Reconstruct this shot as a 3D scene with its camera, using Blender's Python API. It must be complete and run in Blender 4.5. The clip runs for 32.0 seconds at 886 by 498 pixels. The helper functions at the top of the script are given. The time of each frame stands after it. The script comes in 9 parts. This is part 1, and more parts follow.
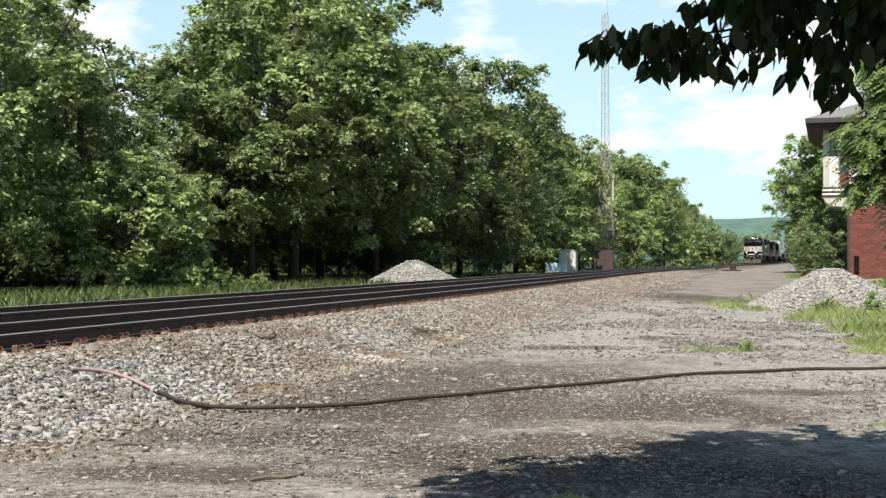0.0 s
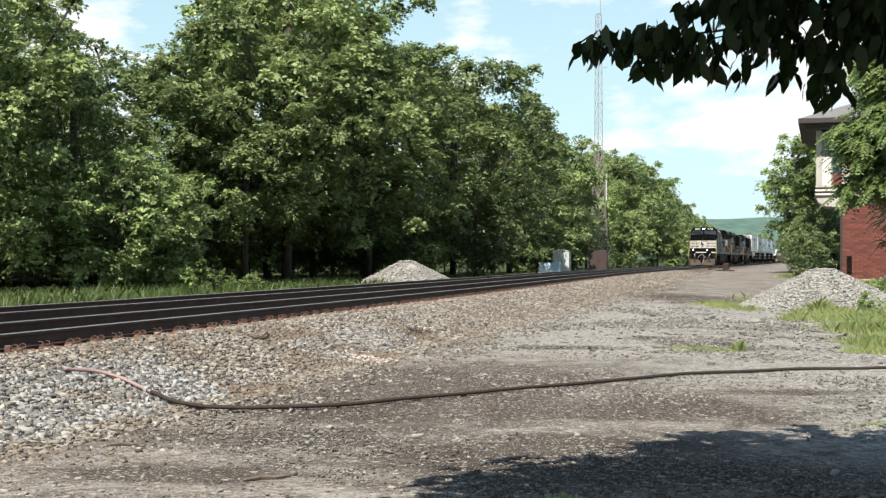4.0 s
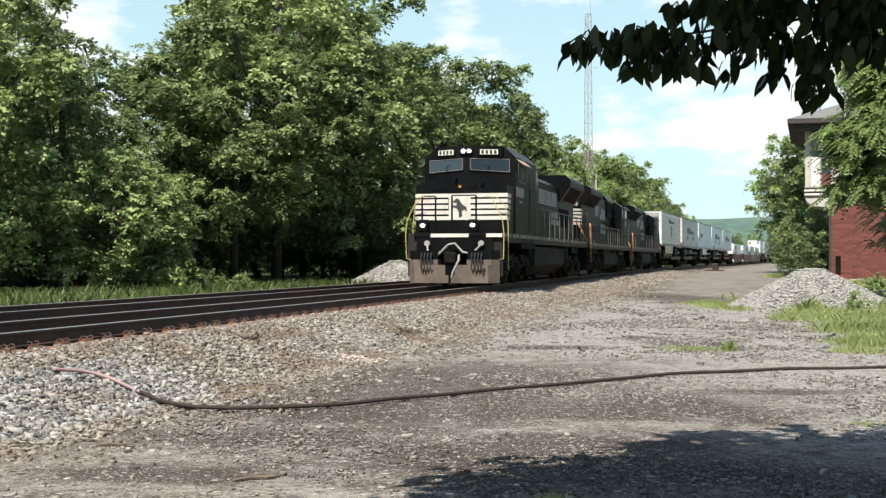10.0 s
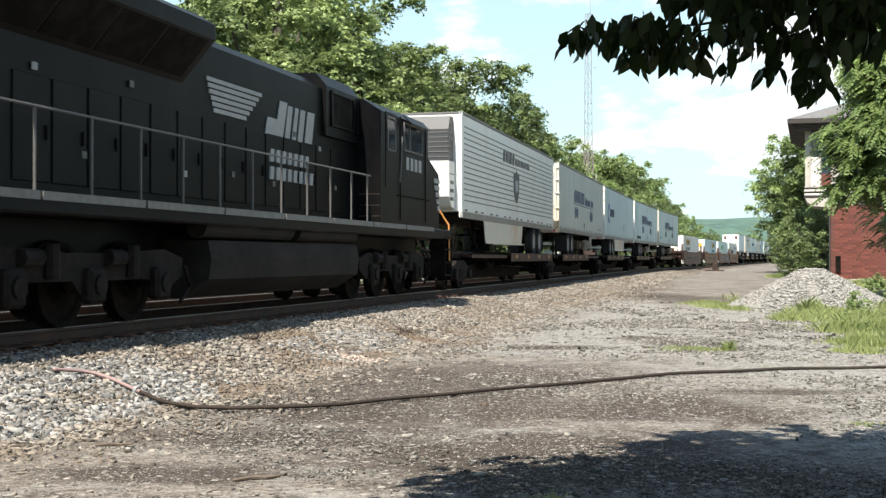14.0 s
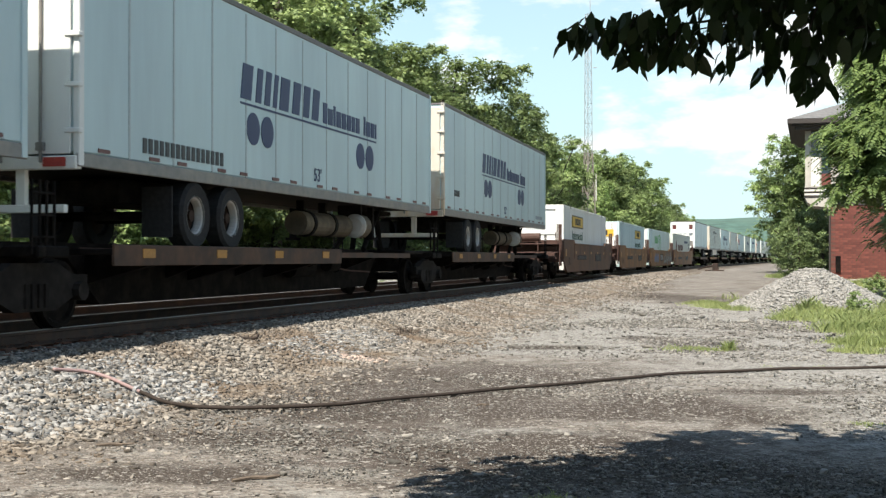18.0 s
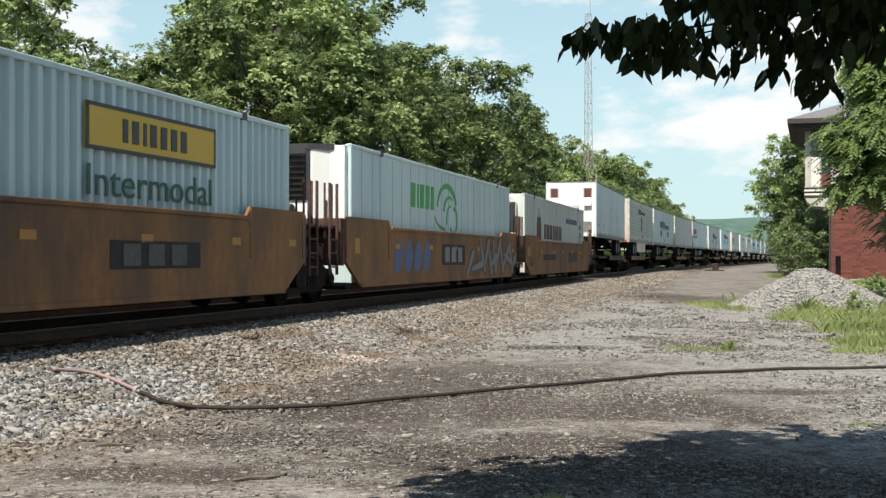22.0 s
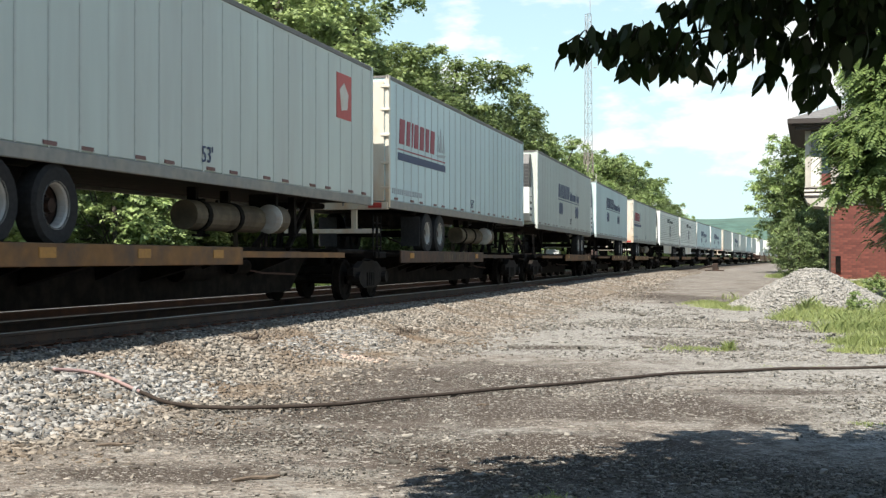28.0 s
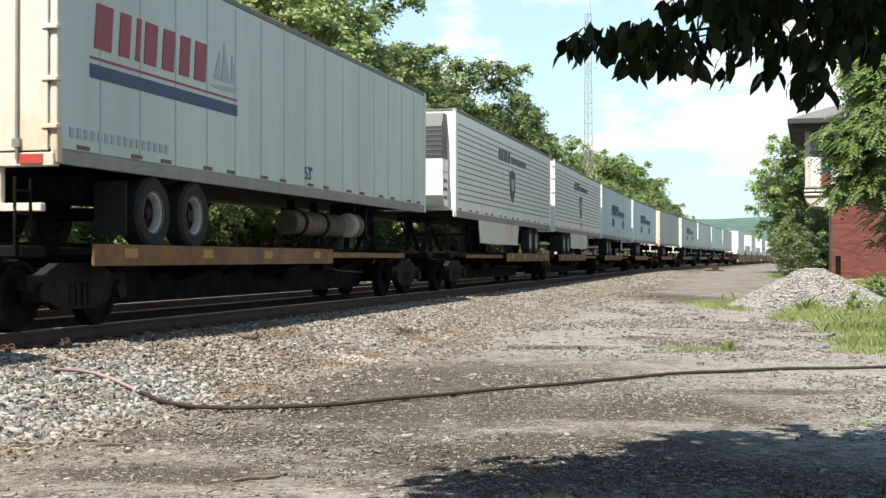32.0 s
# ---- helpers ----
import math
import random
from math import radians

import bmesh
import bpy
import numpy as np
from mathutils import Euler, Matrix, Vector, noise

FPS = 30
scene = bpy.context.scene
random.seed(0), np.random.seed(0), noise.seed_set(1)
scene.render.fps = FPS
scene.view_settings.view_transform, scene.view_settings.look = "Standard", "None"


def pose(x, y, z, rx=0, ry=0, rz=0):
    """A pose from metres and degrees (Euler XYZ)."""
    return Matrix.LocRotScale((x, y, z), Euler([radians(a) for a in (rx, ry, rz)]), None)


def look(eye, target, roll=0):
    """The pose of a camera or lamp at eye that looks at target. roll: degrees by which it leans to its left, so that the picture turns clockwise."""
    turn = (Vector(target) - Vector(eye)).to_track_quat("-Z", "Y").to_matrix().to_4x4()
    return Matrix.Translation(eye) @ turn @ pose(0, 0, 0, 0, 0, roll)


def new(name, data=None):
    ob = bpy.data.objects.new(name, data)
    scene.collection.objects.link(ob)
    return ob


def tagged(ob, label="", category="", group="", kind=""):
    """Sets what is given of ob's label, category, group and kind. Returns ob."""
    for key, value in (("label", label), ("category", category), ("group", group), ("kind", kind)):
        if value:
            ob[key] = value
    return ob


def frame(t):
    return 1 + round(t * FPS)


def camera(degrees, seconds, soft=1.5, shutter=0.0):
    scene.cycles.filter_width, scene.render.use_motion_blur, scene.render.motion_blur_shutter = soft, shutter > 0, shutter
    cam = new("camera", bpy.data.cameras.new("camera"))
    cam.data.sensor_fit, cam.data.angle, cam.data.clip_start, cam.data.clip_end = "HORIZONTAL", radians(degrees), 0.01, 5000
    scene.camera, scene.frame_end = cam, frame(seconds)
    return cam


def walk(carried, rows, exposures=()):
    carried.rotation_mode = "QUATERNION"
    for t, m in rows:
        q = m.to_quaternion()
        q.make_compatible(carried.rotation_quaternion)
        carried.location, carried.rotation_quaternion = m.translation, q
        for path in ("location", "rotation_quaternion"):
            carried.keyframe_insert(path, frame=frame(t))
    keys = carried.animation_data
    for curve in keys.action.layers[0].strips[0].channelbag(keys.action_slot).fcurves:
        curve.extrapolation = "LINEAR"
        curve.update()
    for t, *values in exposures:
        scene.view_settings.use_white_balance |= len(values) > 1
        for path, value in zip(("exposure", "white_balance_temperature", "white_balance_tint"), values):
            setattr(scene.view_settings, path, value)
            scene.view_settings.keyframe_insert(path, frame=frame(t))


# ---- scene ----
cam = camera(39.05, 32.0, 1.35, 0.05)
RAIL = 0.70          # top of the near track's rails over the yard
EYE = (0.0, 0.0, 1.552)


def turned(deg_right):
    """The camera's pose, turned about the vertical by so many degrees to the right."""
    return pose(*EYE, 90.44, 0, -deg_right)


PAN = [(0, -0.765), (0.5, -0.803), (1, -0.80), (1.5, -0.726), (2, -0.635), (2.5, -0.596), (3, -0.557), (3.5, -0.518),
       (4.5, -0.40), (5.5, -0.272), (6, -0.194), (6.5, -0.13), (7, -0.078), (7.5, -0.039), (8, 0.0), (9, 0.0), (32, 0.0)]
# the camera closes its iris a little when the pale train fills the view
EXPOSE = [(0, 0.70), (11, 0.70), (12, 0.79), (13, 0.92), (14.5, 0.90), (17, 0.79), (19, 0.74), (20, 0.65), (21, 0.54), (22, 0.50), (24, 0.49), (25.5, 0.52), (27.5, 0.78), (29, 0.84), (30, 0.87), (32, 0.84)]
walk(cam, [(t, turned(a)) for t, a in PAN], EXPOSE)

# ---- sky, sun, exposure ----
SUN_TO = Vector((-0.36 * 0.575, -0.933 * 0.575, 0.818)).normalized()
world = bpy.data.worlds.new("sky")
scene.world = world
world.use_nodes = True
wn, wl = world.node_tree.nodes, world.node_tree.links
wn.clear()
w_out = wn.new("ShaderNodeOutputWorld")
w_bg = wn.new("ShaderNodeBackground")
w_sky = wn.new("ShaderNodeTexSky")
w_sky.sky_type, w_sky.sun_disc = "NISHITA", False
w_sky.sun_elevation = math.asin(SUN_TO.z)
w_sky.sun_rotation = math.atan2(SUN_TO.x, SUN_TO.y)
w_sky.air_density, w_sky.dust_density, w_sky.ozone_density = 1.0, 0.25, 2.0
w_bg.inputs["Strength"].default_value = 0.08
# summer clouds over the whole sky
w_geo = wn.new("ShaderNodeTexCoord")
w_map = wn.new("ShaderNodeMapping")
w_map.inputs["Scale"].default_value = (1.0, 1.0, 2.6)
w_map.inputs["Location"].default_value = (0.32, 0.1, 0.17)
w_noise = wn.new("ShaderNodeTexNoise")
w_noise.inputs["Scale"].default_value = 6.4
w_noise.inputs["Detail"].default_value = 7.0
w_noise.inputs["Roughness"].default_value = 0.58
w_ramp = wn.new("ShaderNodeValToRGB")
w_ramp.color_ramp.elements[0].position, w_ramp.color_ramp.elements[1].position = 0.505, 0.60
w_mix = wn.new("ShaderNodeMixRGB")
w_mix.inputs["Color2"].default_value = (8.8, 8.9, 8.9, 1)
wl.new(w_geo.outputs["Generated"], w_map.inputs["Vector"])
wl.new(w_map.outputs["Vector"], w_noise.inputs["Vector"])
wl.new(w_noise.outputs["Fac"], w_ramp.inputs["Fac"])
# fair-weather clouds crowd together low down and thin out overhead
w_sep = wn.new("ShaderNodeSeparateXYZ")
w_thin = wn.new("ShaderNodeMapRange")
w_thin.inputs["From Min"].default_value, w_thin.inputs["From Max"].default_value = 0.12, 0.55
w_thin.inputs["To Min"].default_value, w_thin.inputs["To Max"].default_value = 1.0, 0.15
w_mul = wn.new("ShaderNodeMath")
w_mul.operation = "MULTIPLY"
wl.new(w_geo.outputs["Generated"], w_sep.inputs["Vector"])
wl.new(w_sep.outputs["Z"], w_thin.inputs["Value"])
wl.new(w_ramp.outputs["Color"], w_mul.inputs[0])
wl.new(w_thin.outputs["Result"], w_mul.inputs[1])
wl.new(w_mul.outputs[0], w_mix.inputs["Fac"])
w_tint = wn.new("ShaderNodeMixRGB")
w_tint.blend_type = "MULTIPLY"
w_tint.inputs["Fac"].default_value = 1.0
w_tint.inputs["Color2"].default_value = (1.22, 1.31, 1.22, 1)
wl.new(w_sky.outputs["Color"], w_tint.inputs["Color1"])
# pale summer haze towards the horizon
w_haze = wn.new("ShaderNodeMixRGB")
w_haze.inputs["Color2"].default_value = (5.4, 7.3, 7.7, 1)
w_low = wn.new("ShaderNodeMapRange")
w_low.inputs["From Min"].default_value, w_low.inputs["From Max"].default_value = 0.0, 0.6
w_low.inputs["To Min"].default_value, w_low.inputs["To Max"].default_value = 0.92, 0.0
wl.new(w_sep.outputs["Z"], w_low.inputs["Value"])
wl.new(w_low.outputs["Result"], w_haze.inputs["Fac"])
wl.new(w_tint.outputs["Color"], w_haze.inputs["Color1"])
wl.new(w_haze.outputs["Color"], w_mix.inputs["Color1"])
wl.new(w_mix.outputs["Color"], w_bg.inputs["Color"])
wl.new(w_bg.outputs["Background"], w_out.inputs["Surface"])

sun = new("sun", bpy.data.lights.new("sun", "SUN"))
sun.data.energy, sun.data.angle, sun.data.color = 5.0, radians(0.53), (1.0, 0.935, 0.83)
sun.matrix_world = look((0, 0, 60), Vector((0, 0, 60)) - SUN_TO)

# ---- the track's line in plan ----
HEADINGS = [(-1100, 251.2), (-340, 251.3), (-320, 251.1), (-300, 251.7), (-280, 252.3), (-260, 252.9), (-240, 253.15), (-140, 253.0),
            (-120, 253.1), (-100, 253.35), (-80, 254.2), (-60, 255.54), (-40, 256.38), (-20, 256.4), (0, 255.56), (20, 255.4), (500, 254.5)]
LINE_U = np.arange(-1100.0, 500.5, 1.0)
_th = np.radians(np.interp(LINE_U, [h[0] for h in HEADINGS], [h[1] for h in HEADINGS]))
_cx = np.concatenate([[0], np.cumsum((np.cos(_th[1:]) + np.cos(_th[:-1])) / 2)])
_cy = np.concatenate([[0], np.cumsum((np.sin(_th[1:]) + np.sin(_th[:-1])) / 2)])
_i0 = int(np.argmin(abs(LINE_U)))
LINE_X, LINE_Y, LINE_TH = _cx - _cx[_i0] - 2.804, _cy - _cy[_i0] + 25.959, _th
GAP = 4.06           # from the near track to the far one


def line(u, d=0.0):
    """The plan point u metres along the near track and d metres to its left (towards the yard)."""
    x, y, th = np.interp(u, LINE_U, LINE_X), np.interp(u, LINE_U, LINE_Y), np.interp(u, LINE_U, LINE_TH)
    return x - np.sin(th) * d, y + np.cos(th) * d


def heading(u):
    return float(np.degrees(np.interp(u, LINE_U, LINE_TH)))


def offset(x, y):
    """Signed distance from the near track, positive towards the yard."""
    x, y = np.atleast_1d(np.asarray(x, float)), np.atleast_1d(np.asarray(y, float))
    u = np.interp(-y, -LINE_Y, LINE_U)
    for _ in range(3):
        px, py = line(u)
        th = np.interp(u, LINE_U, LINE_TH)
        u = u + (x - px) * np.cos(th) + (y - py) * np.sin(th)
    px, py = line(u)
    th = np.interp(u, LINE_U, LINE_TH)
    return -(x - px) * np.sin(th) + (y - py) * np.cos(th), u


def yard_level(y):
    return np.interp(y, [0, 25, 60, 110, 400], [0, 0.03, 0.18, 0.34, 0.40])


PROFILE_D = [-400, -30, -9.0, -7.4, -5.9, -5.2, -2.9, -2.2, -1.5, 1.42, 1.75, 3.2, 3.7, 400]
PROFILE_Z = [0.25, 0.25, 0.22, 0.18, 0.36, 0.44, 0.44, 0.40, 0.49, 0.49, 0.43, 0.05, 0.0, 0.0]


def ground_z(x, y):
    d, u = offset(x, y)
    z = np.interp(d, PROFILE_D, PROFILE_Z)
    lev = yard_level(np.asarray(y, float))
    return np.where(d > 1.5, np.maximum(z, 0) + lev * np.clip((d - 1.5) / 2.0, 0, 1), z)


# ---- mesh helpers ----
class Shape:
    """Collects faces; every method adds one closed piece."""

    def __init__(self):
        self.v, self.f, self.starts = [], [], []

    def add(self, verts, faces):
        n = len(self.v)
        self.starts.append((n, len(self.f)))
        self.v.extend([tuple(p) for p in verts])
        self.f.extend([tuple(i + n for i in f) for f in faces])
        return self

    def box(self, x0, x1, y0, y1, z0, z1, c=0.0):
        if c <= 0:
            v = [(x, y, z) for x in (x0, x1) for y in (y0, y1) for z in (z0, z1)]
            return self.add(v, [(0, 1, 3, 2), (4, 6, 7, 5), (0, 4, 5, 1), (2, 3, 7, 6), (0, 2, 6, 4), (1, 5, 7, 3)])
        c = min(c, (x1 - x0) * 0.45, (y1 - y0) * 0.45, (z1 - z0) * 0.45)
        v, ids = [], {}
        for i, x in enumerate((x0, x1)):
            for j, y in enumerate((y0, y1)):
                for k, z in enumerate((z0, z1)):
                    sx, sy, sz = (c, -c)[i], (c, -c)[j], (c, -c)[k]
                    for a, p in enumerate(((x, y + sy, z + sz), (x + sx, y, z + sz), (x + sx, y + sy, z))):
                        ids[i, j, k, a] = len(v)
                        v.append(p)
        q = lambda *keys: tuple(ids[k] for k in keys)
        f = []
        for i in (0, 1):
            s = 1 if i else -1
            r = lambda t: t if s > 0 else t[::-1]
            f.append(r(q((i, 0, 0, 0), (i, 1, 0, 0), (i, 1, 1, 0), (i, 0, 1, 0))))
            f.append(r(q((0, i, 0, 1), (0, i, 1, 1), (1, i, 1, 1), (1, i, 0, 1))))
            f.append(r(q((0, 0, i, 2), (1, 0, i, 2), (1, 1, i, 2), (0, 1, i, 2))))
        for i in (0, 1):
            for j in (0, 1):
                r = lambda t: t if (i + j) % 2 else t[::-1]
                f.append(r(q((i, j, 0, 0), (i, j, 0, 1), (i, j, 1, 1), (i, j, 1, 0))[::-1]))
                f.append(r(q((i, 0, j, 0), (i, 0, j, 2), (i, 1, j, 2), (i, 1, j, 0))))
                f.append(r(q((0, i, j, 1), (0, i, j, 2), (1, i, j, 2), (1, i, j, 1))[::-1]))
                for k in (0, 1):
                    t = q((i, j, k, 0), (i, j, k, 1), (i, j, k, 2))
                    f.append(t if (i + j + k) % 2 else t[::-1])
        return self.add(v, f)

    def prism(self, profile, a0, a1, axis="y"):
        """A closed outline (list of 2D points) pushed along an axis: x: (y, z), y: (x, z), z: (x, y)."""
        n = len(profile)
        put = {"x": lambda p, a: (a, p[0], p[1]), "y": lambda p, a: (p[0], a, p[1]), "z": lambda p, a: (p[0], p[1], a)}[axis]
        v = [put(p, a0) for p in profile] + [put(p, a1) for p in profile]
        f = [tuple(range(n)), tuple(range(2 * n - 1, n - 1, -1))]
        f += [(i, i + n, (i + 1) % n + n, (i + 1) % n) for i in range(n)]
        return self.add(v, f)

    def rod(self, p0, p1, r, n=8, r1=None):
        p0, p1 = Vector(p0), Vector(p1)
        r1 = r if r1 is None else r1
        w = (p1 - p0).normalized()
        a = w.orthogonal().normalized()
        b = w.cross(a)
        v = []
        for p, rr in ((p0, r), (p1, r1)):
            for i in range(n):
                t = 2 * math.pi * i / n
                v.append(p + rr * (math.cos(t) * a + math.sin(t) * b))
        f = [tuple(range(n - 1, -1, -1)), tuple(range(n, 2 * n))]
        f += [(i, (i + 1) % n, (i + 1) % n + n, i + n) for i in range(n)]
        return self.add(v, f)

    def tube(self, points, r, n=6):
        pts = [Vector(p) for p in points]
        v, f = [], []
        side = None
        for i, p in enumerate(pts):
            w = (pts[min(i + 1, len(pts) - 1)] - pts[max(i - 1, 0)]).normalized()
            side = w.orthogonal().normalized() if side is None else (side - w * side.dot(w)).normalized()
            up = w.cross(side)
            for k in range(n):
                t = 2 * math.pi * k / n
                v.append(p + r * (math.cos(t) * side + math.sin(t) * up))
        for i in range(len(pts) - 1):
            for k in range(n):
                a, b = i * n + k, i * n + (k + 1) % n
                f.append((a, b, b + n, a + n))
        m = (len(pts) - 1) * n
        f += [tuple(range(n - 1, -1, -1)), tuple(range(m, m + n))]
        return self.add(v, f)

    def lathe(self, profile, centre, axis="y", n=20):
        """A closed ring of (radius, along) points turned about an axis through centre."""
        m = len(profile)
        v, f = [], []
        c = Vector(centre)
        for i in range(n):
            t = 2 * math.pi * i / n
            s, k = math.sin(t), math.cos(t)
            for r, a in profile:
                v.append(c + Vector({"y": (r * k, a, r * s), "x": (a, r * k, r * s), "z": (r * k, r * s, a)}[axis]))
        for i in range(n):
            for j in range(m):
                f.append((i * m + j, i * m + (j + 1) % m, ((i + 1) % n) * m + (j + 1) % m, ((i + 1) % n) * m + j))
        return self.add(v, f)

    def mesh(self, name, material, smooth=False):
        me = bpy.data.meshes.new(name)
        me.from_pydata(self.v, [], self.f)
        bm = bmesh.new()
        bm.from_mesh(me)
        bmesh.ops.recalc_face_normals(bm, faces=bm.faces)
        bm.to_mesh(me)
        bm.free()
        me.materials.append(material)
        if smooth:
            me.polygons.foreach_set("use_smooth", [True] * len(me.polygons))
        return me


def part(name, shape, material, parent=None, label="", smooth=False, at=None):
    """One mesh object under a thing or under a part."""
    data = shape if isinstance(shape, bpy.types.Mesh) else shape.mesh(name, material, smooth)
    ob = new(name, data)
    if parent is not None:
        ob.parent = parent
    if at is not None:
        ob.matrix_basis = at
    if label:
        ob["label"] = label
    return ob


def thing(name, label, category, at=None, group="", kind=""):
    ob = new(name)
    ob.empty_display_size = 0.3
    if at is not None:
        ob.matrix_basis = at
    return tagged(ob, label, category, group, kind)


def quick_mesh(name, verts, faces, material, smooth=False):
    """A mesh straight from arrays (all faces of one size)."""
    verts, faces = np.asarray(verts, np.float32), np.asarray(faces, np.int32)
    me = bpy.data.meshes.new(name)
    me.vertices.add(len(verts))
    me.vertices.foreach_set("co", verts.ravel())
    k = faces.shape[1]
    me.loops.add(faces.size)
    me.loops.foreach_set("vertex_index", faces.ravel())
    me.polygons.add(len(faces))
    me.polygons.foreach_set("loop_start", np.arange(0, faces.size, k, dtype=np.int32))
    me.polygons.foreach_set("loop_total", np.full(len(faces), k, np.int32))
    me.update(calc_edges=True)
    me.validate()
    me.materials.append(material)
    if smooth:
        me.polygons.foreach_set("use_smooth", np.ones(len(faces), bool))
    return me


def pieces(name, shape, mat, parent, label=""):
    """Each closed piece of a shape as a part of its own."""
    ends = shape.starts[1:] + [(len(shape.v), len(shape.f))]
    for (v0, f0), (v1, f1) in zip(shape.starts, ends):
        one = Shape().add(shape.v[v0:v1], [tuple(i - v0 for i in f) for f in shape.f[f0:f1]])
        part(name, one, mat, parent, label)

# ---- materials ----
def material(name, base, rough=0.6, metal=0.0, vary=0.15, grain=30.0, bump=0.0, bump_scale=60.0, second=None, second_scale=1.5,
             second_amount=0.0, object_vary=0.0, island_vary=0.0, emit=None, spec=0.5, streak=1.0, second_edge=0.12):
    """A surface with fine grain, a second colour in patches (dirt, wear), relief, and a change from piece to piece."""
    m = bpy.data.materials.new(name)
    m.use_nodes = True
    n, l = m.node_tree.nodes, m.node_tree.links
    p = n["Principled BSDF"]
    p.inputs["Roughness"].default_value, p.inputs["Metallic"].default_value = rough, metal
    p.inputs["Specular IOR Level"].default_value = spec
    co = n.new("ShaderNodeTexCoord")
    mp = n.new("ShaderNodeMapping")
    mp.inputs["Scale"].default_value = (1, 1, 1 / streak)
    l.new(co.outputs["Object"], mp.inputs["Vector"])
    fine = n.new("ShaderNodeTexNoise")
    fine.inputs["Scale"].default_value, fine.inputs["Detail"].default_value = grain, 5
    l.new(mp.outputs["Vector"], fine.inputs["Vector"])
    hsv = n.new("ShaderNodeHueSaturation")
    hsv.inputs["Color"].default_value = (*base, 1)
    rng = n.new("ShaderNodeMapRange")
    rng.inputs["From Min"].default_value, rng.inputs["From Max"].default_value = 0.3, 0.7
    rng.inputs["To Min"].default_value, rng.inputs["To Max"].default_value = 1 - vary, 1 + vary
    l.new(fine.outputs["Fac"], rng.inputs["Value"])
    value = rng.outputs["Result"]
    for amount, node, out in ((object_vary, "ShaderNodeObjectInfo", "Random"), (island_vary, "ShaderNodeNewGeometry", "Random Per Island")):
        if amount:
            src = n.new(node)
            r2 = n.new("ShaderNodeMapRange")
            r2.inputs["To Min"].default_value, r2.inputs["To Max"].default_value = 1 - amount, 1 + amount
            l.new(src.outputs[out], r2.inputs["Value"])
            mul = n.new("ShaderNodeMath")
            mul.operation = "MULTIPLY"
            l.new(value, mul.inputs[0])
            l.new(r2.outputs["Result"], mul.inputs[1])
            value = mul.outputs[0]
    l.new(value, hsv.inputs["Value"])
    colour = hsv.outputs["Color"]
    if second is not None:
        big = n.new("ShaderNodeTexNoise")
        big.inputs["Scale"].default_value, big.inputs["Detail"].default_value = second_scale, 6
        big.inputs["Roughness"].default_value = 0.65
        l.new(mp.outputs["Vector"], big.inputs["Vector"])
        r3 = n.new("ShaderNodeMapRange")
        cut = 0.72 - 0.45 * second_amount
        r3.inputs["From Min"].default_value, r3.inputs["From Max"].default_value = cut - second_edge, cut + second_edge
        l.new(big.outputs["Fac"], r3.inputs["Value"])
        mix = n.new("ShaderNodeMixRGB")
        mix.inputs["Color2"].default_value = (*second, 1)
        l.new(r3.outputs["Result"], mix.inputs["Fac"])
        l.new(colour, mix.inputs["Color1"])
        colour = mix.outputs["Color"]
    l.new(colour, p.inputs["Base Color"])
    if bump:
        bt = n.new("ShaderNodeTexNoise")
        bt.inputs["Scale"].default_value, bt.inputs["Detail"].default_value = bump_scale, 4
        l.new(mp.outputs["Vector"], bt.inputs["Vector"])
        bn = n.new("ShaderNodeBump")
        bn.inputs["Strength"].default_value, bn.inputs["Distance"].default_value = min(bump, 1), 0.02
        l.new(bt.outputs["Fac"], bn.inputs["Height"])
        l.new(bn.outputs["Normal"], p.inputs["Normal"])
    if emit:
        p.inputs["Emission Color"].default_value, p.inputs["Emission Strength"].default_value = (*emit[0], 1), emit[1]
    return m


